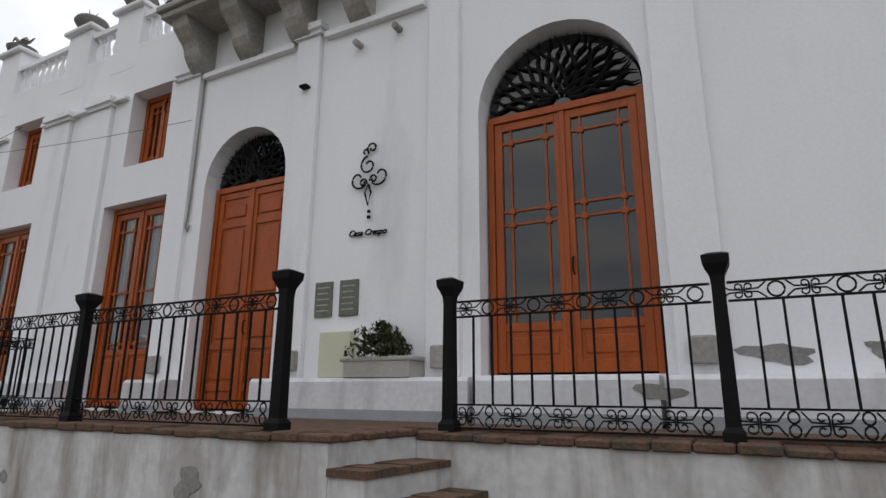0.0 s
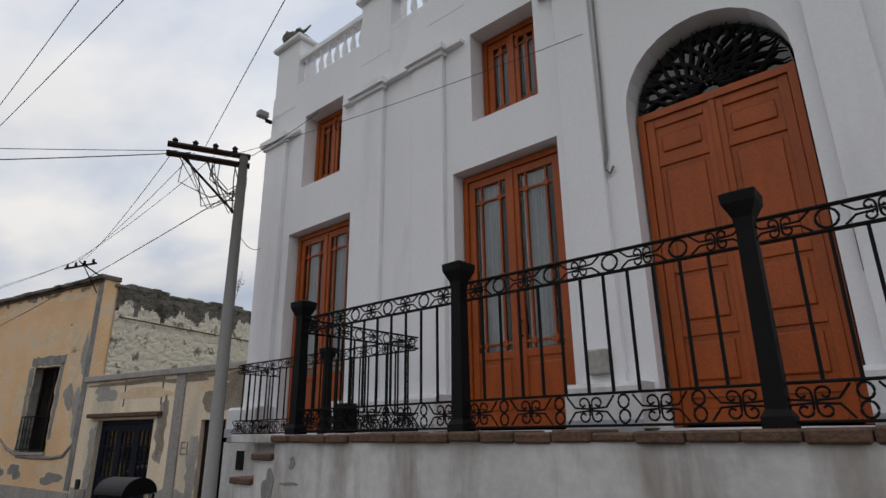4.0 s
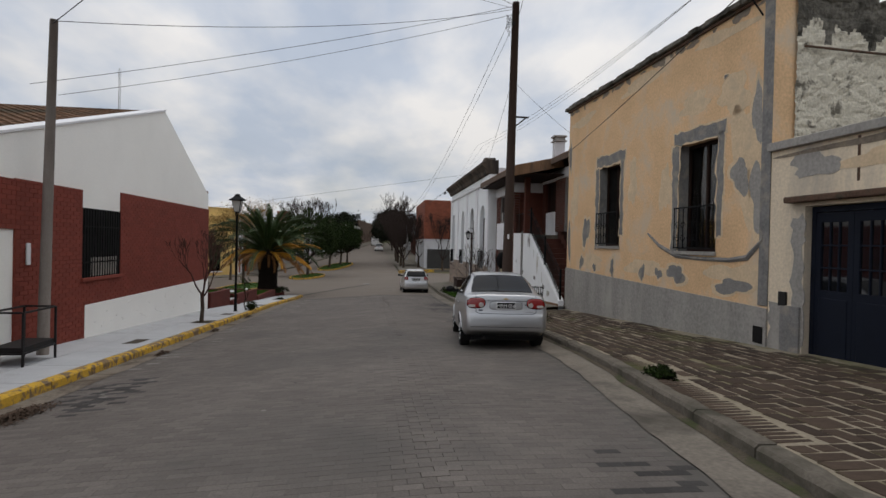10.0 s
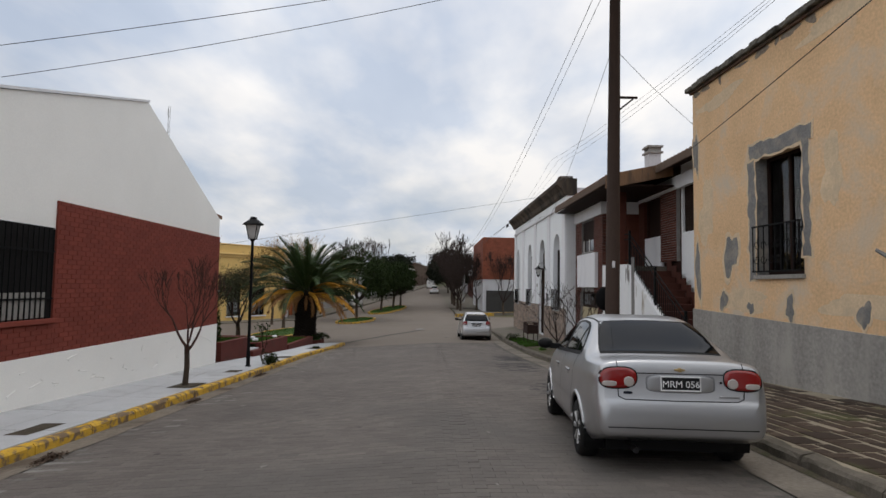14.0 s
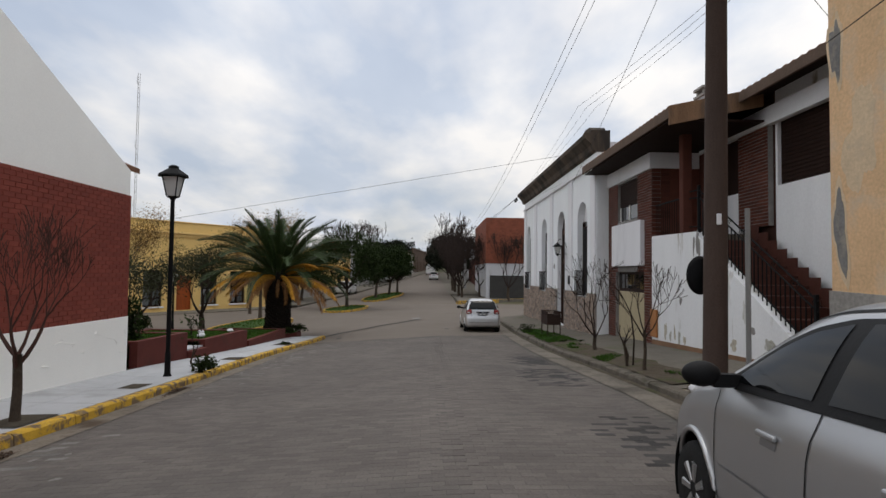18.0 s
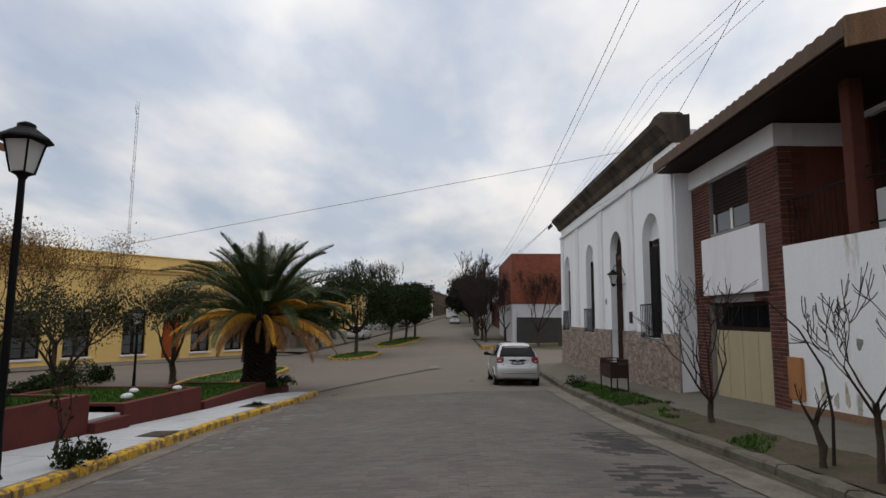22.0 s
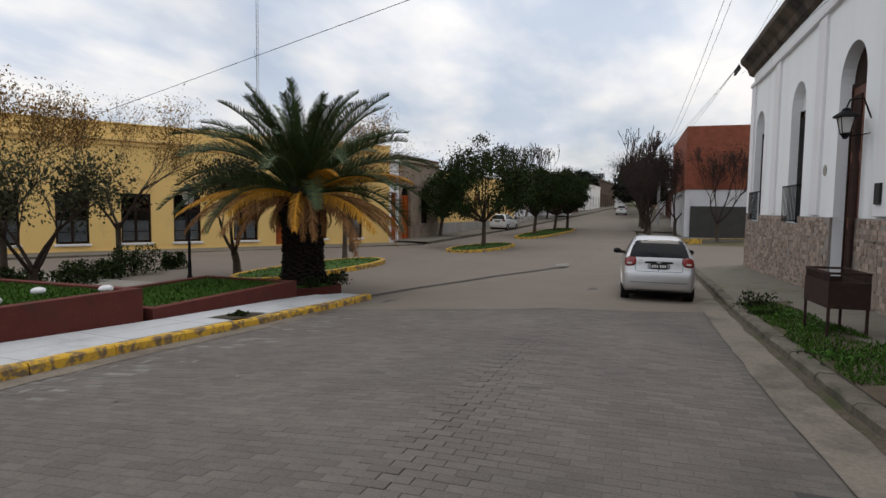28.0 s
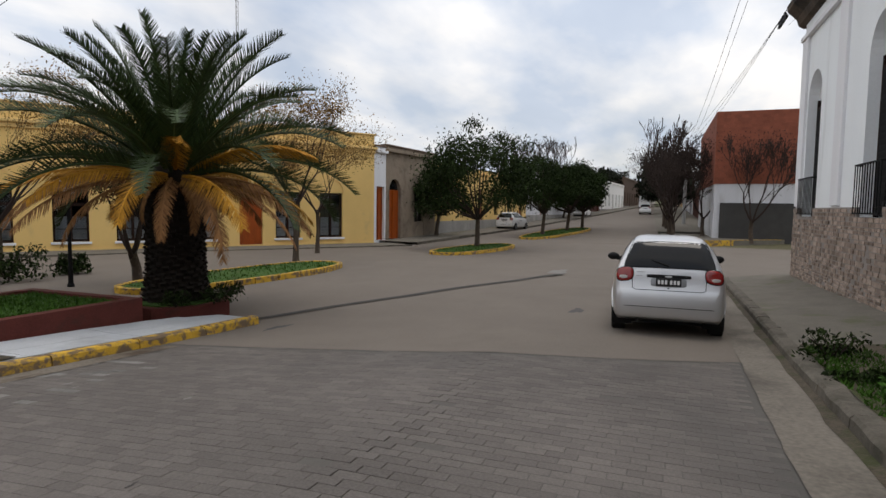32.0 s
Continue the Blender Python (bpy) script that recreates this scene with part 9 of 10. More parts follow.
for i in range(420):
    z = 0.05 + 2.4 * i / 420
    a = i * 2.39996
    r = float(np.interp(z, (0, 0.5, 1.0, 1.6, 2.1, 2.5), (0.6, 0.52, 0.5, 0.52, 0.6, 0.55)))
    c = Vector((r * math.cos(a), r * math.sin(a), z))
    o_ = Vector((math.cos(a), math.sin(a), 0.75)).normalized()
    s = Vector((-math.sin(a), math.cos(a), 0))
    l = rnd.uniform(0.06, 0.13)
    u = o_.cross(s)
    q = [c - s * 0.06 - u * 0.025, c + s * 0.06 - u * 0.025, c + s * 0.06 + u * 0.025, c - s * 0.06 + u * 0.025]
    a4 = [bm.verts.new(p) for p in q]
    b4 = [bm.verts.new(p + o_ * l) for p in q]
    bm.faces.new(b4)
    for k in range(4):
        bm.faces.new((a4[k], a4[(k + 1) % 4], b4[(k + 1) % 4], b4[k]))
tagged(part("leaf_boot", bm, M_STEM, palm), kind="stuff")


def frond(a, elev, length, droop, material, rnd, ragged_=0.0):
    """One feather frond: a curved midrib with two ranks of narrow leaflets."""
    bm = bmesh.new()
    n = 26
    out = Vector((math.cos(a), math.sin(a), 0))
    p = out * 0.3 + Vector((0, 0, 2.55 + 0.25 * math.sin(elev)))
    e = elev
    pts = [p.copy()]
    twist = rnd.uniform(-0.5, 0.5)
    for i in range(n):
        d = out * math.cos(e) + Vector((0, 0, math.sin(e)))
        p = p + d * (length / n)
        pts.append(p.copy())
        e -= droop / n * (0.4 + 1.2 * i / n)
    tube(bm, pts, [0.035 * (1 - i / (n + 1)) + 0.006 for i in range(n + 1)], 5)
    side0 = Vector((-math.sin(a), math.cos(a), 0))
    for i in range(2, n):
        for sub in range(5):
            k = sub / 5
            q = pts[i].lerp(pts[min(i + 1, n)], k)
            d = (pts[min(i + 1, n)] - pts[i - 1]).normalized()
            f = (i + k) / n
            ll = length * 0.125 * math.sin(math.pi * min(0.98, 0.1 + 0.88 * f)) ** 0.6 + 0.06
            for s in (-1, 1):
                if ragged_ and rnd.random() < ragged_:
                    continue
                side = (side0 * math.cos(twist) + d.cross(side0) * math.sin(twist)) * s
                up_ = d.cross(side0 * math.cos(twist) + d.cross(side0) * math.sin(twist)) * (1 if ragged_ == 0 else 0)
                tip = (d * rnd.uniform(0.75, 1.0) + side * rnd.uniform(0.7, 0.9) + up_ * rnd.uniform(0.25, 0.5) + Vector((0, 0, rnd.uniform(-0.1, 0.1) - (0.5 if ragged_ else 0)))).normalized()
                w = d * 0.013
                bm.faces.new([bm.verts.new(v) for v in (q - w, q + w, q + tip * ll * 0.6 + w * 0.8, q + tip * ll, q + tip * ll * 0.6 - w * 0.8)])
    part("frond", bm, material, palm)


rnd = random.Random(23)
for i in range(58):
    k = i / 57
    elev = 1.5 - 1.3 * k + rnd.uniform(-0.12, 0.12)
    frond(i * 2.39996 + rnd.uniform(-0.15, 0.15), elev, rnd.uniform(2.9, 3.4) * (0.86 + 0.24 * min(1, k * 2)), 0.75 + 0.65 * k + rnd.uniform(-0.2, 0.2), M_FROND, rnd)
for i in range(13):
    frond(i * 2.39996 + 0.4 + rnd.uniform(-0.2, 0.2), rnd.uniform(-0.05, 0.5), rnd.uniform(2.5, 3.3), rnd.uniform(0.9, 1.3), M_FROND_YEL, rnd, 0.15)
for i in range(18):
    frond(i * 2.39996 + 1.1 + rnd.uniform(-0.2, 0.2), rnd.uniform(-0.15, 0.15), rnd.uniform(2.2, 3.2), rnd.uniform(0.9, 1.4), M_FROND_DRY, rnd, 0.2)
for i in range(9):
    frond(i * 2.39996 + 0.2, rnd.uniform(-0.3, -0.1), rnd.uniform(1.1, 1.6), rnd.uniform(1.6, 2.1), M_FROND_DRY, rnd, 0.3)
# hills and woods on the horizon
bm = bmesh.new()
rnd = random.Random(40)
for i in range(230):
    x = -112 - 240 * rnd.random() ** 1.4
    far_ = x < -245 and i % 2
    y = rnd.uniform(-14, 14) if far_ else rnd.choice((-1, 1)) * (11 + 110 * rnd.random() ** 2)
    z = gp(x, y)
    h = rnd.uniform(3, 7)
    for _ in range(170):
        a, q, hh = rnd.uniform(0, 6.28), math.sqrt(rnd.random()), rnd.random()
        w = h * 0.5 * math.sin(math.pi * (0.15 + 0.8 * hh)) * (1 + 0.3 * math.sin(3 * a + i))
        c = Vector((x + w * q * math.cos(a), y + w * q * math.sin(a), z + 0.5 + h * hh))
        s = rnd.uniform(0.2, 0.5)
        n = Vector((rnd.uniform(-1, 1), rnd.uniform(-1, 1), rnd.uniform(-0.2, 1))).normalized()
        u = n.cross(Vector((0.3, 0.5, 0.8))).normalized()
        v = n.cross(u)
        bm.faces.new([bm.verts.new(p) for p in (c - u * s, c + v * s * 0.7, c + u * s, c - v * s * 0.7)])
tagged(part("far_woods", bm, mat("far_foliage", (0.04, 0.048, 0.028), 0.9, 0.3, 0.2, 2, 0, piece=0.5, spec=0.1)), "dark trees on the rising ground far off", "woods", kind="stuff")

# ---- poles, lamps and cables ----
M_LAMPGLASS = glass("milky_lantern_glass", (0.5, 0.5, 0.48), 0.3)
M_RUST = mat("rusty_brown_sheet", (0.035, 0.02, 0.016), 0.8, 0.3, 6, 50, 0.25, stain=(0.08, 0.035, 0.02), stain_at=(0.58, 0.75), stain_scale=4)
M_BAG = mat("black_rubbish_bag", (0.006, 0.006, 0.007), 0.6, 0.2, 5, 40, 0.4)


def utility_pole(x, y, z0, z1, r, material, label, lean=(0.0, 0.0)):
    root = thing("utility_pole", pose(x, y, z0), label, "utility pole", "utility poles")
    h = z1 - z0
    smooth(part("shaft", tube(bmesh.new(), [(0, 0, -0.3), (lean[0] * 0.5, lean[1] * 0.5, h * 0.5), (lean[0], lean[1], h)], [r, r * 0.85, r * 0.68], 14), material, root))
    return root


p1_ = utility_pole(-12.43, 6.15, gp(-12.43, 6.1, 0.1), 5.6, 0.105, M_POLE_CON, "grey concrete utility pole with a timber crossarm")
A1 = Vector((-0.75, -1.0, 0)).normalized()
zt = 5.45 - gp(-12.43, 6.1, 0.1)
for dz in (0.0, 0.16):
    bm = bmesh.new()
    a, b = A1 * -0.1, A1 * 1.15
    tube(bm, [(a.x, a.y, zt + dz), (b.x, b.y, zt + dz + 0.04)], 0.05, 6)
    part("crossarm", bm, M_WOOD_DARK, p1_)
for k in range(4):
    q = A1 * (0.15 + 0.3 * k)
    part("insulator", lathe(bmesh.new(), [(0.02, 0), (0.05, 0.02), (0.035, 0.06), (0.05, 0.09), (0.015, 0.13)], 8, (q.x, q.y, zt + 0.19)), M_PLASTIC, p1_)
q = A1 * 0.9
part("strut", tube(bmesh.new(), [(0, 0, zt - 0.9), (q.x, q.y, zt)], 0.02, 6), M_BLACK, p1_)
rnd = random.Random(6)
for k in range(14):
    c = A1 * rnd.uniform(0.1, 1.1)
    d1, d2 = rnd.uniform(0.15, 0.5), rnd.uniform(0.4, 0.9)
    bm = tube(bmesh.new(), [(c.x, c.y, zt + 0.05), (c.x * 0.85 + rnd.uniform(-0.15, 0.15), c.y * 0.85 + rnd.uniform(-0.15, 0.15), zt - d1), (c.x * 0.5 + rnd.uniform(-0.12, 0.12), c.y * 0.5 + rnd.uniform(-0.12, 0.12), zt - d2), (c.x * 0.2, c.y * 0.2, zt - d2 * 0.8), (0.0, 0.1, zt - 0.2 - 0.5 * rnd.random())], rnd.uniform(0.006, 0.01), 5)
    part("cable_loop", bm, M_WIRE, p1_)
p2_ = utility_pole(-30.25, 6.17, gp(-30.25, 6.17, 0.1), 8.6, 0.165, M_POLE_WOOD, "dark tarred timber utility pole", (0.02, 0.1))
part("bracket_strut", tube(bmesh.new(), [(0, 0, 5.85), (0, 0.5, 6.26)], 0.02, 5), M_BLACK, p2_)
part("bracket_arm", tube(bmesh.new(), [(0, 0, 6.29), (0, 0.6, 6.29)], 0.03, 6), M_WOOD_DARK, p2_)
part("meter_tag", bevel_box(0.13, 0.17, -0.03, 0.03, 2.4, 2.55, 0.01), M_WHITE, p2_)
for k in range(5):
    bm = tube(bmesh.new(), [(0.1, -0.1, 8.8 + 0.12 * k), (0.25, -0.25, 9.0 + 0.1 * k), (0.1, 0.1, 9.2)], 0.012, 5)
    part("cable_loop", bm, M_WIRE, p2_)
o = tagged(smooth(part("oval_disc", lathe(bmesh.new(), [(0.02, -0.05), (0.2, -0.03), (0.25, 0.0), (0.2, 0.03), (0.02, 0.05)], 24), M_BLACK)), "black oval disc hung on the timber pole", "disc")
o.matrix_world = pose(-30.45, 6.07, 0.41, 90, 0, 90) @ Matrix.Diagonal((0.8, 1.1, 1, 1))
sp = tagged(part("sign_post", tube(bmesh.new(), [(0, 0, -0.1), (0, 0, 2.6)], 0.035, 10), M_POLE_CON), "bare grey metal sign post", "post")
sp.location = (-30.28, 6.66, gp(-30.28, 6.66, 0.15))
utility_pole(-23.3, -3.88, gp(-23.3, -3.9, 0.15), 4.85, 0.1, mat("weathered_pole_wood", (0.19, 0.165, 0.145), 0.92, 0.25, 5, 60, 0.4, streak=True), "weathered grey timber pole beside the hall", (-0.3, -0.05))
arm = tagged(part("street_light_arm", tube(bmesh.new(), [(0, 0, 0), (0, 0, 1.3), (0.1, 0.05, 1.5), (0.3, 0.1, 1.55)], 0.03, 8), M_BLACK), "thin dark lamp mast on the hall roof", "mast")
arm.location = (-24.3, -5.6, 2.95)
pF = utility_pole(-97.6, 6.6, gp(-97.6, 6.6), 6.2, 0.16, M_POLE_CON, "far grey utility pole down the street")
part("crossarm", boxes((-0.05, 0.05, -0.9, 0.9, 7.2, 7.3)), M_WOOD_DARK, pF)
mast = thing("radio_mast", pose(-71.4, -22.9, -2.4), "tall thin lattice radio mast", "mast")
bm = bmesh.new()
for k in range(3):
    a = 2 * math.pi * k / 3
    tube(bm, [(0.1 * math.cos(a), 0.1 * math.sin(a), 0), (0.1 * math.cos(a), 0.1 * math.sin(a), 19.5)], 0.015, 4)
for k in range(48):
    for j in range(3):
        a, b = 2 * math.pi * j / 3, 2 * math.pi * (j + 1) / 3
        tube(bm, [(0.1 * math.cos(a), 0.1 * math.sin(a), 0.4 * k), (0.1 * math.cos(b), 0.1 * math.sin(b), 0.4 * k + 0.4)], 0.008, 3)
part("lattice", bm, M_POLE_CON, mast)
for z in (8, 13, 18.5):
    part("antenna", tube(bmesh.new(), [(0, 0, z), (0.45, 0.1, z + 0.1), (0.45, 0.1, z + 0.6)], 0.02, 4), M_POLE_CON, mast)


def lantern(parent, z, k=1.0):
    bm = bmesh.new()
    for q in range(4):
        a = math.pi / 4 + q * math.pi / 2
        tube(bm, [(0.085 * k * math.cos(a), 0.085 * k * math.sin(a), z), (0.15 * k * math.cos(a), 0.15 * k * math.sin(a), z + 0.28 * k)], 0.009 * k, 5)
    part("lantern_cage", bm, M_BLACK, parent)
    gl = part("lantern_glass", lathe(bmesh.new(), [(0.078 * k, 0.01 * k), (0.14 * k, 0.27 * k)], 4), M_LAMPGLASS, parent)
    gl.matrix_basis = pose(0, 0, z, 0, 0, 45)
    part("lantern_roof", lathe(bmesh.new(), [(r * k, z + h * k) for r, h in ((0.21, 0.28), (0.2, 0.3), (0.1, 0.37), (0.07, 0.39), (0.07, 0.42), (0.03, 0.44))], 8), M_BLACK, parent)
    part("lantern_base", lathe(bmesh.new(), [(0.03, z - 0.1), (0.07, z - 0.03), (0.09 * k, z)], 8), M_BLACK, parent)


def street_lamp(x, y, z, h, label):
    root = thing("street_lamp", pose(x, y, z), label, "street lamp", "lantern street lamps")
    part("post", lathe(bmesh.new(), [(0.085, -0.05), (0.085, 0.05), (0.06, 0.1), (0.055, 0.5), (0.045, 0.55), (0.045, h * 0.6), (0.04, h - 0.8), (0.04, h - 0.72)], 12), M_BLACK, root)
    lantern(root, h - 0.66, 1.5)
    return root


street_lamp(-34.4, -3.12, gp(-34.4, -3.12, 0.13), 4.4, "black iron street lamp with a four-sided lantern")
street_lamp(-49.1, -9.55, gp(-49.1, -9.5), 3.0, "black iron street lamp in the plaza")
wl_ = thing("wall_lantern", pose(-45.95, 7.42, 1.15), "black bracketed wall lantern by the door", "wall lamp")
lantern(wl_, 0.1)
part("bracket", tube(bmesh.new(), [(0, 0.38, 0.35), (0, 0.25, 0.7), (0, 0.05, 0.68), (0, 0, 0.55)], 0.015, 6), M_BLACK, wl_)
part("bracket_stay", tube(bmesh.new(), [(0, 0.38, 0.1), (0, 0.2, 0.06), (0, 0.05, 0.05)], 0.012, 6), M_BLACK, wl_)
tagged(part("rain_pipe", tube(bmesh.new(), [(-46.2, 7.68, -1.6), (-46.2, 7.68, 1.6)], 0.05, 10), M_RUST), "rusty brown pipe beside the arched door", "pipe")
tagged(part("name_plate", bevel_box(-45.35, -45.12, 7.7, 7.745, 0.0, 0.35, 0.008), M_IRON), "small dark plate beside the door", "plate")
oval = tagged(part("oval_plate", lathe(bmesh.new(), [(0.1, 0), (0.12, 0.01), (0.1, 0.02)], 16), M_GREY_BASE), "small grey oval plate on the white wall", "plate")
oval.matrix_world = pose(-48.3, 7.8, 0.75, 90, 0, 0)
br = thing("insulator_bracket", pose(-56.5, 7.3, 4.75), "black cable bracket with insulators at the house corner", "bracket")
part("arm", boxes((-1.0, 0.1, -0.03, 0.03, 0.0, 0.07)), M_BLACK, br)
for k in range(4):
    part("insulator", lathe(bmesh.new(), [(0.02, 0), (0.05, 0.03), (0.03, 0.07), (0.045, 0.1), (0.01, 0.14)], 8, (-0.9 + 0.25 * k, 0, 0.07)), M_PLASTIC, br)


def cable(a, b, sag, r=0.009, n=24, name="overhead_cable", label="thin black overhead electric cable"):
    a, b = Vector(a), Vector(b)
    pts = [a.lerp(b, i / n) - Vector((0, 0, sag * 4 * (i / n) * (1 - i / n))) for i in range(n + 1)]
    return tagged(part(name, tube(bmesh.new(), pts, r * 0.7, 5), M_WIRE), label, "cable", "overhead cables")


T1_, T2_ = Vector((-12.43, 6.15, 5.55)), Vector((-30.23, 6.27, 8.5))
for k in range(3):
    q = T1_ + A1 * (0.45 + 0.3 * k)
    cable(q, (-22.4 + 0.4 * k, 8.25, 5.98), 0.12, 0.008)
    cable((-22.4 + 0.4 * k, 8.25, 5.98), (-41.0, 7.6 - 0.3 * k, 5.9), 0.3, 0.006)
    cable((-41.0, 7.6 - 0.3 * k, 5.9), (-57.2 + 0.25 * k, 7.3, 4.95), 0.2, 0.006)
    cable((-57.2 + 0.25 * k, 7.3, 4.95), (-97.6, 6.0 + 0.5 * k, 5.7), 0.4, 0.01)
cable(T1_ + Vector((0, 0, -0.5)), (-31.0, 8.3, 4.0), 0.15, 0.012)
cable(T2_, (12.0, 1.0, 8.2), 0.9, 0.011)
cable(T2_ + Vector((0, 0.1, -0.3)), (14.0, -0.5, 8.6), 0.8, 0.01)
cable(T2_, (-97.6, 6.6, 5.9), 1.4, 0.012)
cable(T2_ + Vector((0, 0.1, -0.25)), (-97.6, 6.9, 5.7), 1.3, 0.01)
cable(T1_ + A1 * 0.8, (-23.5, -3.9, 4.75), 0.25, 0.012)
cable(T1_ + A1 * 1.0, (-17.5, -0.02, 4.71), 0.03, 0.008)
cable((-17.5, -0.02, 4.71), (-27.5, -13.0, 4.0), 0.1, 0.008)
cable(T1_ + A1 * 0.6 + Vector((0, 0, 0.15)), (-7.02, 2.83, 5.0), 0.0, 0.007)
cable((-7.02, 2.83, 5.0), (4.0, -3.0, 5.0), 0.0, 0.007)
cable(T2_, (-27.5, -6.5, 4.6), 0.15, 0.01)
cable(T2_ + Vector((0, 0, -0.25)), (-29.0, -6.6, 4.7), 0.2, 0.01)
cable(T2_ + Vector((0, 0, -0.1)), (-23.5, -3.9, 4.8), 0.3, 0.01)
cable(T2_ + Vector((0, 0, 0.0)), (-8.0, -16.0, 7.0), 0.4, 0.01)
cable(T2_ + Vector((0, 0, -0.1)), (-12.0, -18.0, 6.2), 0.4, 0.008)
cable(T2_ + Vector((0, 0, -2.4)), (-32.0, 9.5, 4.4), 0.1, 0.008)
cable((-42.5, 7.75, 4.75), (-50.0, -29.5, -0.65), 0.0, 0.009)
cable((-46.0, 7.7, 4.2), (-57.0, 7.45, 4.7), 0.05, 0.006)
cable((-30.23, 6.25, 6.3), (-44.5, 7.72, 4.0), 0.15, 0.008)
hw = HM @ Vector((-12.4, -0.1, 6.5))
cable(T1_, hw, 0.05, 0.008)
cable(T1_ + A1 * 0.3, HM @ Vector((-7.5, -0.08, 5.55)), 0.08, 0.006)
cable(T1_ + Vector((0, 0, -1.2)), HM @ Vector((-13.9, -0.05, 4.4)), 0.15, 0.008)

# ---- bins and stands ----
bs = thing("bin_stand", pose(-13.08, 5.34, gp(-13.08, 5.34, 0.165), 0, 0, 5), "black iron rubbish stand with domed lid and full bags", "bin")
for sx in (-0.28, 0.28):
    for sy in (-0.215, 0.215):
        part("leg", boxes((sx - 0.012, sx + 0.012, sy - 0.012, sy + 0.012, 0.0, 0.95)), M_BLACK, bs)
for z in (0.24, 0.46, 0.95):
    for sy in (-0.215, 0.215):
        part("crossbar", boxes((-0.268, 0.268, sy - 0.008, sy + 0.008, z, z + 0.016)), M_BLACK, bs)
    for sx in (-0.28, 0.28):
        part("crossbar", boxes((sx - 0.008, sx + 0.008, -0.203, 0.203, z, z + 0.016)), M_BLACK, bs)
bm = bmesh.new()
for i in range(19):
    x = -0.27 + 0.03 * i
    for sy in (-0.213, 0.213):
        box(bm, x - 0.0018, x + 0.0018, sy - 0.0018, sy + 0.0018, 0.47, 0.95)
for i in range(15):
    y = -0.2 + 0.0285 * i
    for sx in (-0.278, 0.278):
        box(bm, sx - 0.0018, sx + 0.0018, y - 0.0018, y + 0.0018, 0.47, 0.95)
for i in range(16):
    z = 0.48 + 0.03 * i
    for sy in (-0.216, 0.216):
        box(bm, -0.27, 0.27, sy - 0.0018, sy + 0.0018, z, z + 0.0036)
    for sx in (-0.281, 0.281):
        box(bm, sx - 0.0018, sx + 0.0018, -0.2, 0.2, z, z + 0.0036)
tagged(part("wire_mesh", bm, M_BLACK, bs), kind="stuff")
prof = [(0.25 * math.cos(math.pi * k / 16), 0.96 + 0.2 * math.sin(math.pi * k / 16)) for k in range(17)]
bm = prism(bmesh.new(), prof + [(y * 0.95, 0.955 + (z - 0.96) * 0.94) for y, z in prof[::-1]], -0.29, 0.29)
for v in bm.verts:
    v.co = Vector((v.co.y, v.co.x, v.co.z))
bmesh.ops.recalc_face_normals(bm, faces=bm.faces[:])
part("lid", bm, M_IRON, bs)
for sx in (-0.3, 0.292):
    bm = prism(bmesh.new(), prof, sx, sx + 0.008)
    for v in bm.verts:
        v.co = Vector((v.co.y, v.co.x, v.co.z))
    bmesh.ops.recalc_face_normals(bm, faces=bm.faces[:])
    part("lid_end", bm, M_BLACK, bs, "black half-round end plate")
for sy in (-0.215, 0.215):
    bm = bmesh.new()
    for hand in (1, -1):
        tube(bm, scroll(14, hand * 0.07, 0.4, 0.05, 1.2, math.pi / 2 - hand * math.pi / 2, sy, r1=0.012, hand=hand), 0.006, 5)
    part("scrollwork", bm, M_BLACK, bs)
for cx, cz, rz, sd in ((0.12, 0.66, 0.24, 0.0), (-0.13, 0.7, 0.2, 5.0)):
    bm = bmesh.new()
    bmesh.ops.create_icosphere(bm, subdivisions=4, radius=1.0)
    for v in bm.verts:
        n_ = noise.noise(v.co * 3.2 + Vector((sd, 0, 0))) * 0.16 + noise.noise(v.co * 9) * 0.06
        v.co = Vector((v.co.x * 0.19, v.co.y * 0.23, v.co.z * rz)) * (1 + n_) + Vector((cx, 0, cz))
    smooth(part("rubbish_bag", bm, M_BAG, bs, "full black rubbish bag"))
rb = thing("litter_box", pose(-43.0, 6.55, gp(-43.0, 6.55, 0.2), 0, 0, 3), "dark brown sheet-metal litter box on thin legs", "bin")
part("body", wall_mesh(-0.44, 0.44, 0.42, 0.76, (), 0.02, -0.24), M_RUST, rb)
part("body_back", boxes((-0.44, 0.44, 0.22, 0.24, 0.42, 0.76)), M_RUST, rb)
part("body_side", boxes((-0.44, -0.42, -0.22, 0.22, 0.42, 0.76)), M_RUST, rb)
part("body_side", boxes((0.42, 0.44, -0.22, 0.22, 0.42, 0.76)), M_RUST, rb)
part("bottom", boxes((-0.42, 0.42, -0.22, 0.22, 0.42, 0.44)), M_RUST, rb)
for sx in (-0.42, 0.42):
    for sy in (-0.22, 0.22):
        part("leg", boxes((sx - 0.015, sx + 0.015, sy - 0.015, sy + 0.015, 0, 0.43)), M_RUST, rb)
for a, b in (((-0.44, -0.24), (0.44, -0.22)), ((-0.44, 0.22), (0.44, 0.24)), ((-0.44, -0.22), (-0.42, 0.22)), ((0.42, -0.22), (0.44, 0.22))):
    part("rim_bar", boxes((a[0], b[0], a[1], b[1], 0.86, 0.89)), M_RUST, rb)
for k in range(15):
    x = -0.42 + 0.06 * k
    for sy in (-0.23, 0.23):
        part("rim_slat", boxes((x - 0.014, x + 0.014, sy - 0.006, sy + 0.006, 0.761, 0.859)), M_RUST, rb)
ls = thing("metal_stand", pose(-22.5, -3.75, gp(-22.5, -3.75, 0.14), 0, 0, 2), "empty black iron rubbish stand on the pavement", "bin stand")
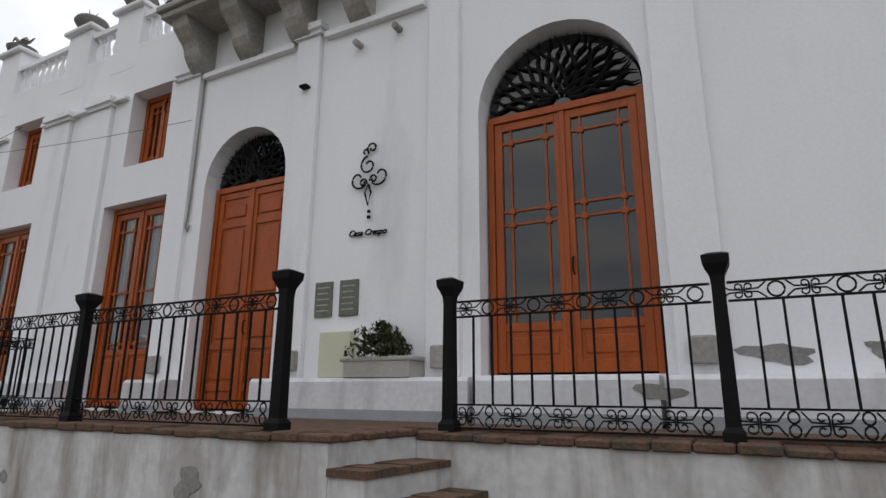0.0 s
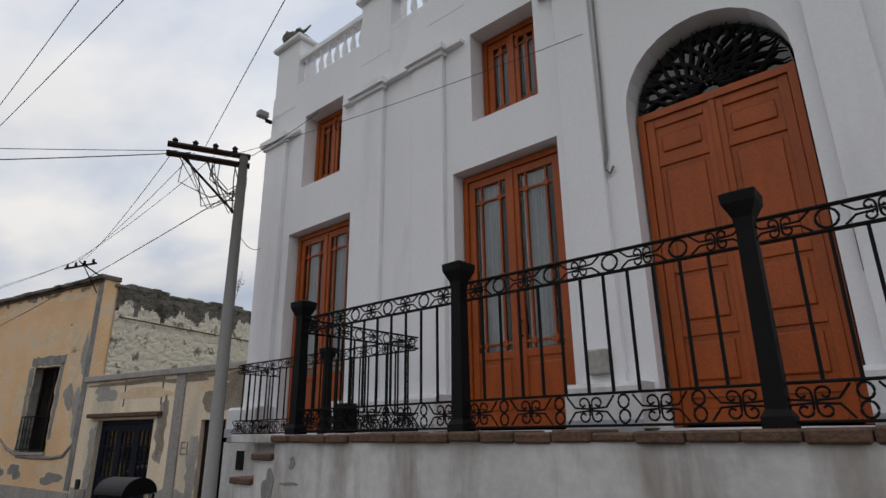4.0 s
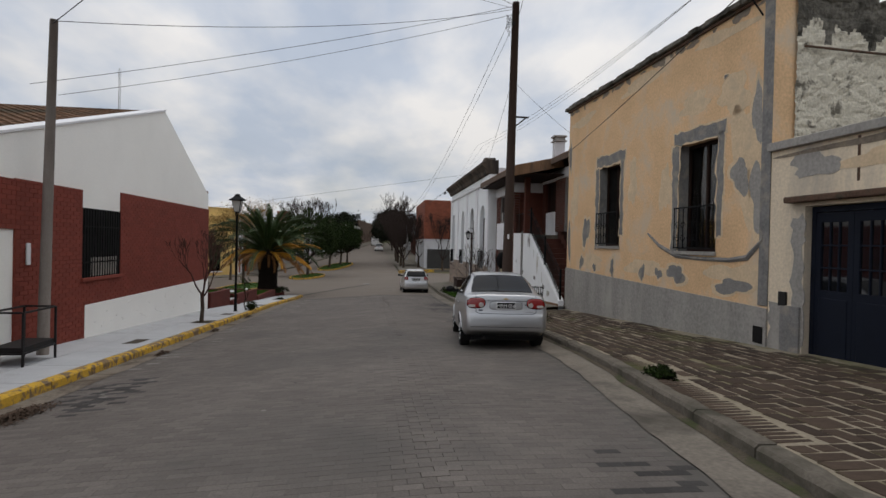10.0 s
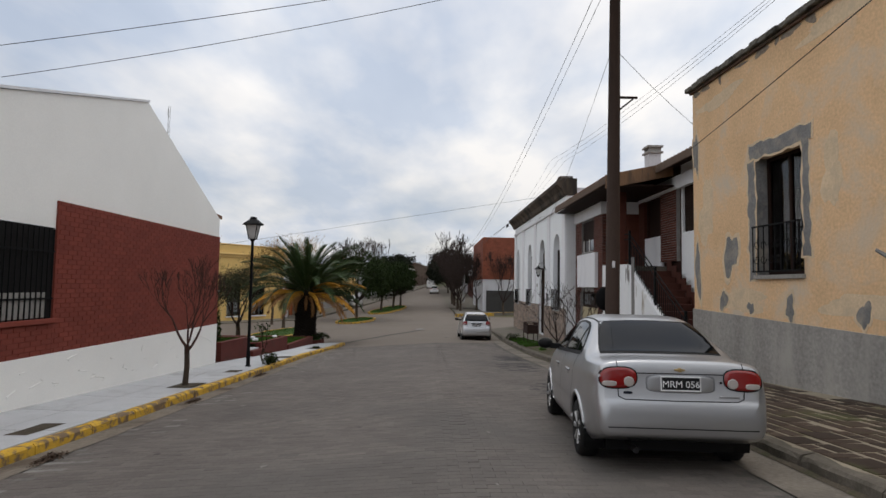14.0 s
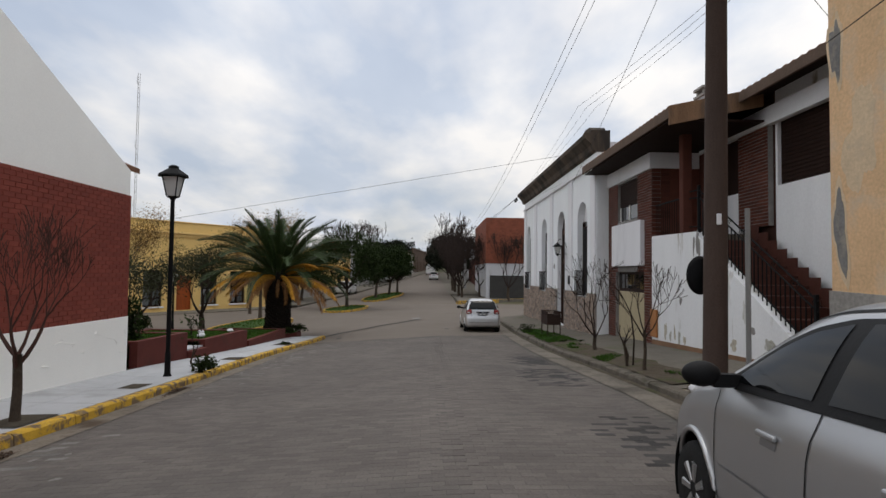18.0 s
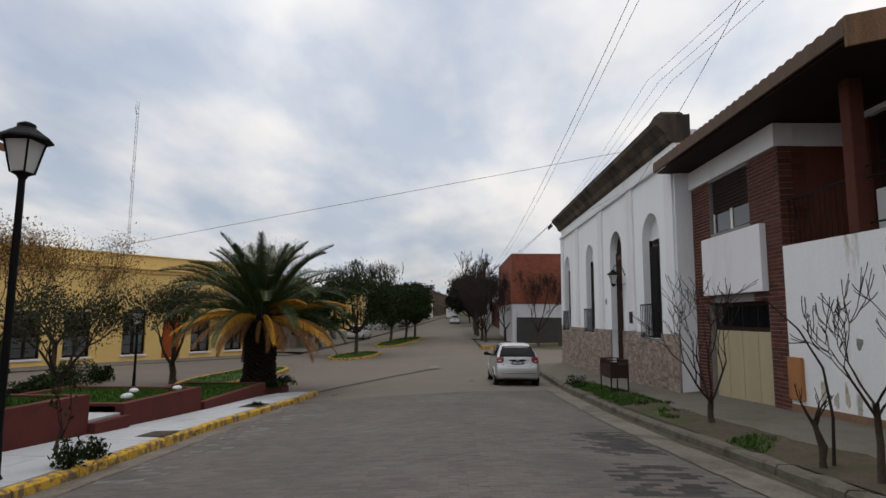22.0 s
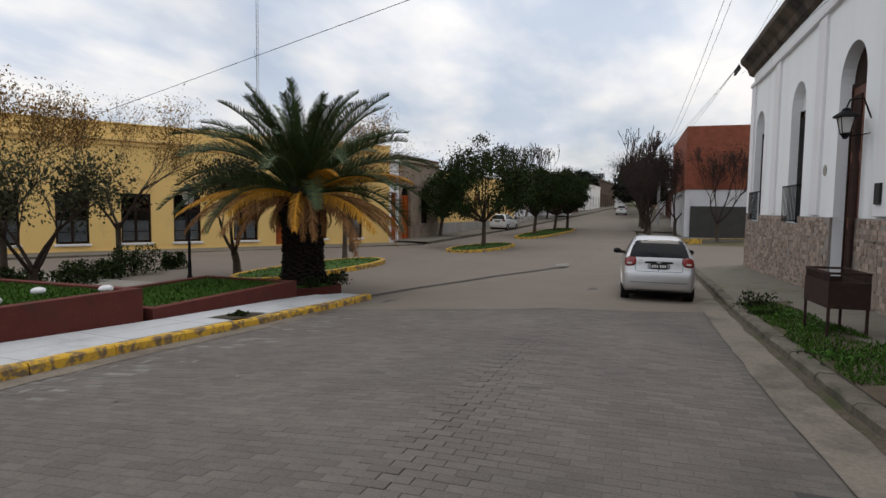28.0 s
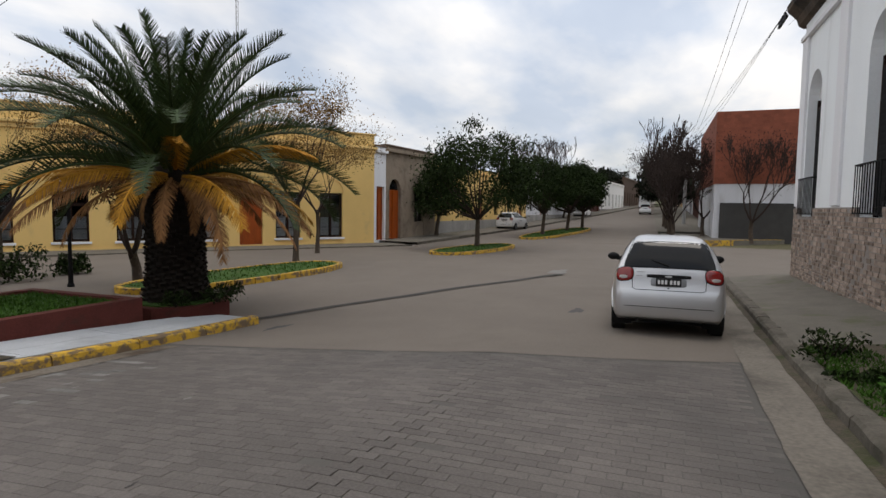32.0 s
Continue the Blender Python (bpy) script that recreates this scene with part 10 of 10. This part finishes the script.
for sx in (-0.5, 0.5):
    for sy in (-0.25, 0.25):
        part("leg", boxes((sx - 0.016, sx + 0.016, sy - 0.016, sy + 0.016, 0, 0.92)), M_IRON, ls)
for z in (0.25, 0.9):
    for sy in (-0.25, 0.25):
        part("crossbar", boxes((-0.49, 0.49, sy - 0.014, sy + 0.014, z, z + 0.03)), M_IRON, ls)
    for sx in (-0.5, 0.5):
        part("crossbar", boxes((sx - 0.014, sx + 0.014, -0.24, 0.24, z, z + 0.03)), M_IRON, ls)
part("tray", boxes((-0.49, 0.49, -0.24, 0.24, 0.26, 0.36)), M_IRON, ls)
bk = thing("wire_basket", pose(-29.45, 6.95, gp(-29.45, 6.9, 0.15)), "black wire-mesh rubbish basket on a stand", "bin")
bm = bmesh.new()
for i in range(20):
    a = 2 * math.pi * i / 20
    tube(bm, [(0.16 * math.cos(a), 0.16 * math.sin(a), 0.35), (0.2 * math.cos(a), 0.2 * math.sin(a), 0.85)], 0.006, 4)
for z, r in ((0.35, 0.16), (0.5, 0.172), (0.65, 0.184), (0.85, 0.2)):
    tube(bm, [(r * math.cos(2 * math.pi * i / 20), r * math.sin(2 * math.pi * i / 20), z) for i in range(21)], 0.008, 4, False)
part("basket", bm, M_BLACK, bk)
part("stand", tube(bmesh.new(), [(0, 0, 0), (0, 0, 0.36)], 0.025, 8), M_BLACK, bk)
part("bottom", lathe(bmesh.new(), [(0.16, 0.34), (0.16, 0.36)], 20), M_BLACK, bk)
bag = bmesh.new()
bmesh.ops.create_icosphere(bag, subdivisions=3, radius=0.13)
for v in bag.verts:
    v.co = v.co * (1 + 0.3 * noise.noise(v.co * 14))
    v.co.z *= 0.7
o = tagged(smooth(part("litter_bag", bag, M_WHITE_OLD)), "crumpled white plastic bag by the pole", "bag")
o.location = (-30.5, 6.08, gp(-30.5, 6.08, 0.22))


# ---- marks on the road and pavements ----
def ground_patch(name, cx, cy, rx, ry, lift, material, seed, label, category="stain", group="", n=22, turn=0.0):
    rnd = random.Random(seed)
    ph = [rnd.uniform(0, 6.28) for _ in range(4)]
    bm = bmesh.new()
    c, s = math.cos(turn), math.sin(turn)
    cen = bm.verts.new((cx, cy, ground_z(cx, cy) + lift))
    rim, mid = [], []
    for i in range(n):
        a = 2 * math.pi * i / n
        r = 1 + 0.25 * math.sin(2 * a + ph[0]) + 0.2 * math.sin(3 * a + ph[1]) + 0.13 * math.sin(7 * a + ph[2]) + rnd.uniform(-0.12, 0.12)
        for lst, k in ((mid, 0.5), (rim, 1.0)):
            u, v = rx * r * k * math.cos(a), ry * r * k * math.sin(a)
            x, y = cx + u * c - v * s, cy + u * s + v * c
            lst.append(bm.verts.new((x, y, ground_z(x, y) + lift)))
    for i in range(n):
        j = (i + 1) % n
        bm.faces.new((cen, mid[i], mid[j]))
        bm.faces.new((mid[i], rim[i], rim[j], mid[j]))
    bmesh.ops.recalc_face_normals(bm, faces=bm.faces[:])
    ob = tagged(part(name, bm, material), label, category, group, kind="structure")
    if ob.data.polygons[0].normal.z < 0:
        ob.data.flip_normals()
    return ob


M_OIL = mat("dark_damp_stain", (0.075, 0.071, 0.067), 0.85, 0.25, 3, 30, 0.2)
M_PALE = mat("pale_worn_patch", (0.19, 0.18, 0.165), 0.95, 0.2, 3, 30, 0.2)
M_TAR = mat("tar_seam", (0.05, 0.045, 0.04), 0.8, 0.25, 3, 30, 0.2)
M_LEAVES = mat("dead_leaf_litter", (0.075, 0.05, 0.035), 0.95, 0.4, 12, 60, 0.6)
M_PIT = mat("planting_pit_soil", (0.06, 0.05, 0.035), 0.97, 0.4, 8, 50, 0.6)
LIFT = 0.0045
marks = [(-57.5, 1.4, 1.0, 0.22, M_PALE), (-49.5, 3.0, 0.35, 0.1, M_OIL), (-46.8, -1.6, 0.3, 0.1, M_OIL)]
rnd = random.Random(808)
# worn pale flecks and rubble dust, thickest along the south gutter
for x0, x1, n in ((-46.0, -33.0, 26), (-33.0, -8.0, 16)):
    for _ in range(n):
        x = rnd.uniform(x0, x1)
        marks.append((x, kerb_left(x) + 0.35 + abs(rnd.gauss(0, 0.6)), rnd.uniform(0.03, 0.1), rnd.uniform(0.02, 0.045), M_PALE))
for _ in range(26):
    x = rnd.uniform(-46, -6)
    marks.append((x, rnd.uniform(-1.5, kerb_right(x) - 0.9), rnd.uniform(0.015, 0.05), rnd.uniform(0.01, 0.03), M_PALE if rnd.random() < 0.6 else M_TAR))
for i, (x, y, rx, ry, m) in enumerate(marks):
    ground_patch("road_mark", x, y, rx, ry, LIFT + 0.00002 * i, m, 500 + i, "pale worn patch on the road" if m is M_PALE else "dark damp stain on the road", "road stain", "road stains")
bm = bmesh.new()
seam = [(-47.3, -2.6), (-49.0, -1.9), (-50.8, -1.0), (-52.6, -0.3), (-54.5, 0.6), (-56.0, 1.2), (-56.8, 1.6)]
for (xa, ya), (xb, yb) in zip(seam, seam[1:]):
    for k in range(4):
        p, q = k / 4, (k + 1) / 4
        w = 0.13
        pts = [(xa + (xb - xa) * p, ya + (yb - ya) * p - w), (xa + (xb - xa) * q, ya + (yb - ya) * q - w), (xa + (xb - xa) * q, ya + (yb - ya) * q + w), (xa + (xb - xa) * p, ya + (yb - ya) * p + w)]
        bm.faces.new([bm.verts.new((x, y, ground_z(x, y) + 0.02)) for x, y in pts])
bmesh.ops.recalc_face_normals(bm, faces=bm.faces[:])
ob = tagged(part("tar_seam", bm, M_TAR), "dark tarred seam crossing the junction", "road seam", kind="structure")
rnd = random.Random(91)
for x, y, rx, ry, n in ((-19.3, -2.0, 0.6, 0.2, 1500), (-24.2, -2.15, 0.3, 0.1, 350), (-28.6, -2.3, 0.35, 0.09, 350), (-33.2, -2.4, 0.5, 0.08, 350)):
    bm = bmesh.new()
    for _ in range(n):
        u, v = rnd.gauss(0, 0.45), rnd.gauss(0, 0.45)
        h = 0.07 * math.exp(-2.0 * (u * u + v * v)) * rnd.random()
        c = Vector((x + rx * u, y + ry * v, ground_z(x + rx * u, y + ry * v) + 0.014 + h))
        d = Vector((rnd.uniform(-1, 1), rnd.uniform(-1, 1), rnd.uniform(-0.3, 0.3))).normalized()
        e = d.cross(Vector((rnd.uniform(-0.5, 0.5), rnd.uniform(-0.5, 0.5), 1))).normalized()
        w = rnd.uniform(0.012, 0.03)
        bm.faces.new([bm.verts.new(q) for q in (c - d * w, c + e * w * 0.5, c + d * w, c - e * w * 0.5)])
    tagged(part("leaf_litter", bm, M_LEAVES), "heap of dead brown leaves in the gutter", "leaf litter", "leaf heaps", kind="stuff")
for x, y, w in ((-29.96, -3.05, 0.42), (-20.3, -3.7, 0.45), (-25.3, -3.2, 0.4), (-33.0, -3.1, 0.3), (-42.8, -2.95, 0.45), (-38.0, -3.0, 0.35), (-17.0, -3.4, 0.4)):
    bm = bmesh.new()
    vs = [bm.verts.new((x + a * w, y + b * w * 0.75, ground_z(x + a * w, y + b * w * 0.75) + 0.172)) for a, b in ((-1, -1), (1, -1), (1, 1), (-1, 1))]
    bm.faces.new(vs)
    tagged(part("planting_pit", bm, M_PIT), "square planting pit of bare soil in the pavement", "planting pit", "planting pits", kind="structure")
# earth and grass verge along the north kerb
bm = bmesh.new()
strip(bm, span(-46.9, -31.3, 0.25), lambda x: kerb_right(x) + 0.2, lambda x: kerb_right(x) + 0.95 + 0.22 * noise.noise(Vector((x * 1.1, 0, 0))) + 0.08 * noise.noise(Vector((x * 5, 2, 0))), lambda x, k: 0.172 + 0.085 * k, 3)
tagged(part("verge", bm, mat("mossy_verge_soil", (0.075, 0.06, 0.042), 0.97, 0.4, 6, 50, 0.7, stain=(0.05, 0.06, 0.02), stain_at=(0.5, 0.62), stain_scale=1.5)), "bare earth verge with moss and weeds behind the kerb", "verge", kind="structure")
rnd = random.Random(77)
bm = bmesh.new()
for _ in range(16000):
    x = rnd.uniform(-46.7, -31.2)
    y = kerb_right(x) + rnd.uniform(0.2, 1.1)
    if noise.noise(Vector((x * 0.7, y * 1.5, 0))) < (-0.08 if x < -40 else 0.3):
        continue
    z, h, a = ground_z(x, y) + 0.172 + 0.09 * (y - kerb_right(x) - 0.2), rnd.uniform(0.02, 0.07), rnd.uniform(0, 6.28)
    bm.faces.new([bm.verts.new(p) for p in ((x - 0.012 * math.cos(a), y - 0.012 * math.sin(a), z), (x + 0.012 * math.cos(a), y + 0.012 * math.sin(a), z), (x + rnd.uniform(-0.04, 0.04), y + rnd.uniform(-0.04, 0.04), z + h))])
tagged(part("verge_grass", bm, M_BLADE), "short grass and weeds along the kerb", "grass", kind="stuff")

# ---- paving pieces ----
M_PAVER = mat("grey_paving_block", (0.124, 0.109, 0.098), 0.88, 0.26, 0.6, 55, 0.4, piece=0.13, stain=(0.088, 0.081, 0.074), stain_at=(0.52, 0.75), stain_scale=0.35)
M_TILE = mat("worn_brown_pavement_tile", (0.052, 0.036, 0.026), 0.92, 0.2, 2, 30, 0.3, piece=0.35, stain=(0.075, 0.078, 0.032), stain_at=(0.52, 0.66), stain_scale=0.7)


def block_mesh(name, sx, sy, h, bev, material):
    me = bpy.data.meshes.new(name)
    a, b = sx / 2, sy / 2
    vs = [(-a, -b, 0), (a, -b, 0), (a, b, 0), (-a, b, 0), (-a, -b, h - bev), (a, -b, h - bev), (a, b, h - bev), (-a, b, h - bev), (-a + bev, -b + bev, h), (a - bev, -b + bev, h), (a - bev, b - bev, h), (-a + bev, b - bev, h)]
    fs = [(8, 9, 10, 11)] + [(i, (i + 1) % 4, (i + 1) % 4 + 4, i + 4) for i in range(4)] + [(i + 4, (i + 1) % 4 + 4, (i + 1) % 4 + 8, i + 8) for i in range(4)]
    me.from_pydata(vs, [], fs)
    me.materials.append(material)
    return me


def lay(places, sx, sy, h, bev, material, parent, name, near, drop=0.0):
    """Blocks at (x, y): those inside near = (x0, x1, y0, y1), up to 300, are objects; the rest are joined."""
    me = block_mesh(name, sx, sy, h, bev, material)
    base = np.array([v.co for v in me.vertices])
    faces = [tuple(p.vertices) for p in me.polygons]
    vs, fs, made = [], [], 0
    rnd = random.Random(len(places))
    for x, y, lift in places:
        dzx = (ground_z(x + 0.5, y) - ground_z(x - 0.5, y))
        dzy = (ground_z(x, y + 0.3) - ground_z(x, y - 0.3)) / 0.6
        z = ground_z(x, y) + lift + rnd.uniform(-0.0015, 0.0015)
        if made < 300 and near[0] < x < near[1] and near[2] < y < near[3]:
            o = new(name, me)
            o.parent = parent
            o.location = (x, y, z)
            o.rotation_euler = (math.atan(dzy), -math.atan(dzx), rnd.uniform(-0.012, 0.012))
            made += 1
            continue
        k = len(vs)
        for bx, by, bz in base:
            vs.append((x + bx, y + by, z + bz + dzx * bx + dzy * by))
        fs += [tuple(i + k for i in f) for f in faces]
    rest = bpy.data.meshes.new(name + "_field")
    rest.from_pydata(vs, [], fs)
    rest.materials.append(material)
    o = tagged(new(name + "_field", rest), kind="stuff")
    o.parent = parent
    return made


rnd = random.Random(5)
blocks = []
for i, x in enumerate(np.arange(-46.9, 0.5, 0.105)):
    y = kerb_left(max(x, -46.9)) + 0.42 + (0.105 if i % 2 else 0)
    while y < kerb_right(x) - 0.58:
        if x > joint_x(y) + 0.05 and rnd.random() > 0.003:
            blocks.append((float(x), y, -0.0134 if x > -38.5 else -0.0126))
        y += 0.21
# oil-darkened and dusty pale blocks, in patches that thin out at their rims
STAINS = [(-14.6, 3.9, 0.9, 0.45), (-16.2, 4.0, 0.6, 0.4), (-36.4, 4.8, 1.3, 0.7), (-36.4, 4.85, 1.1, 0.55), (-36.3, 4.85, 0.9, 0.45), (-33.5, 4.6, 1.6, 0.6), (-28.5, 4.6, 1.3, 0.6), (-20.3, -1.5, 1.3, 0.5)]
DUST = [(-42.5, -1.6, 2.4, 0.7), (-38.5, -1.7, 2.6, 0.6), (-34.5, -1.9, 2.0, 0.5), (-24.5, -1.9, 2.5, 0.45), (-29.0, -1.9, 1.4, 0.4)]
def within(x, y, zones, keep):
    return any(rnd.random() < keep * max(0.0, 1 - ((x - a) / c) ** 2 - ((y - b) / d) ** 2) ** 0.5 for a, b, c, d in zones)


oily = [b for b in blocks if within(b[0], b[1], STAINS, 0.6)]
dusty = [b for b in blocks if within(b[0], b[1], DUST, 0.16)]
marked = set(oily) | set(dusty)
blocks = [b for b in blocks if b not in marked]
lay(oily, 0.1015, 0.2065, 0.0155, 0.003, mat("oil_darkened_block", (0.042, 0.039, 0.037), 0.8, 0.2, 2, 30, 0.25, piece=0.25), road, "oily_block", (0, 0, 0, 0))
lay(dusty, 0.1015, 0.2065, 0.0155, 0.003, mat("dusty_pale_block", (0.165, 0.156, 0.143), 0.92, 0.25, 3, 30, 0.25, piece=0.25), road, "dusty_block", (0, 0, 0, 0))
lay(blocks, 0.1015, 0.2065, 0.0155, 0.003, M_PAVER, road, "paving_block", (-37.2, -35.4, 1.0, 4.6))
# random-coursed stone tiles: cells of a 0.19 m grid filled by four sizes
north = bpy.data.objects["pavement_north_tiled"]
U = 0.19
used, laid = set(), {(1, 1): [], (2, 1): [], (1, 2): [], (2, 2): []}
for i in range(int(20.4 / U)):
    for j in range(int(5.0 / U)):
        if (i, j) in used:
            continue
        fits = [k for k in laid if not any((i + a, j + b) in used for a in range(k[0]) for b in range(k[1]))]
        w, d = rnd.choice(fits)
        used.update((i + a, j + b) for a in range(w) for b in range(d))
        x, off = -31.0 + U * (i + w / 2), 0.26 + U * (j + d / 2)
        y = kerb_right(x) + off
        if x > -10.7 or y + U * d / 2 > wall_line(x) - 0.03 or -21.2 < x < -16.3 and off - U * d / 2 < 0.6:
            continue
        k = (off - 0.19) / (wall_line(x) + 0.3 - kerb_right(x) - 0.19)
        laid[(w, d)].append((x, y, 0.14 + 0.1 * k - 0.0165 + rnd.uniform(-0.0015, 0.0015)))
for (w, d), places in laid.items():
    lay(places, U * w - 0.026, U * d - 0.026, 0.021, 0.004, M_TILE, north, "pavement_tile", (-19.5, -12.0, 4.0, 7.6))
# a border course of narrow bricks laid across, behind the kerb
border = [(x, kerb_right(x) + 0.4, 0.14 + 0.1 * 0.21 / (wall_line(x) + 0.11 - kerb_right(x)) - 0.0165) for x in [-21.1 + 0.105 * i for i in range(45)]]
lay(border, 0.074, 0.37, 0.021, 0.004, M_TILE, north, "border_brick", (-19.5, -12.0, 3.5, 7.6))
south = bpy.data.objects["pavement_south"]
for xa, xb in zip(span(-46.4, 2.0, 1.5), span(-46.4, 2.0, 1.5)[1:]):
    for f0, f1 in ((0.0, 0.5), (0.5, 1.0)):
        bm = bmesh.new()
        vs = []
        for x, f in ((xa + 0.006, f0), (xb - 0.006, f0), (xb - 0.006, f1), (xa + 0.006, f1)):
            y0, y1 = kerb_left(x) - 0.16, bed_line(x) + 0.02
            y = y0 + (y1 - y0) * f + (0.006 if f == f1 else -0.006) * (1 if f0 == 0 else 1)
            vs.append((x, y, ground_z(x, y) + 0.135 + 0.04 * f))
        lo = [bm.verts.new(v) for v in vs]
        hi = [bm.verts.new((x, y, z + 0.02)) for x, y, z in vs]
        bm.faces.new(hi)
        for k in range(4):
            bm.faces.new((lo[k], lo[(k + 1) % 4], hi[(k + 1) % 4], hi[k]))
        bmesh.ops.recalc_face_normals(bm, faces=bm.faces[:])
        part("paving_slab", bm, M_PAVE_NEW, south)
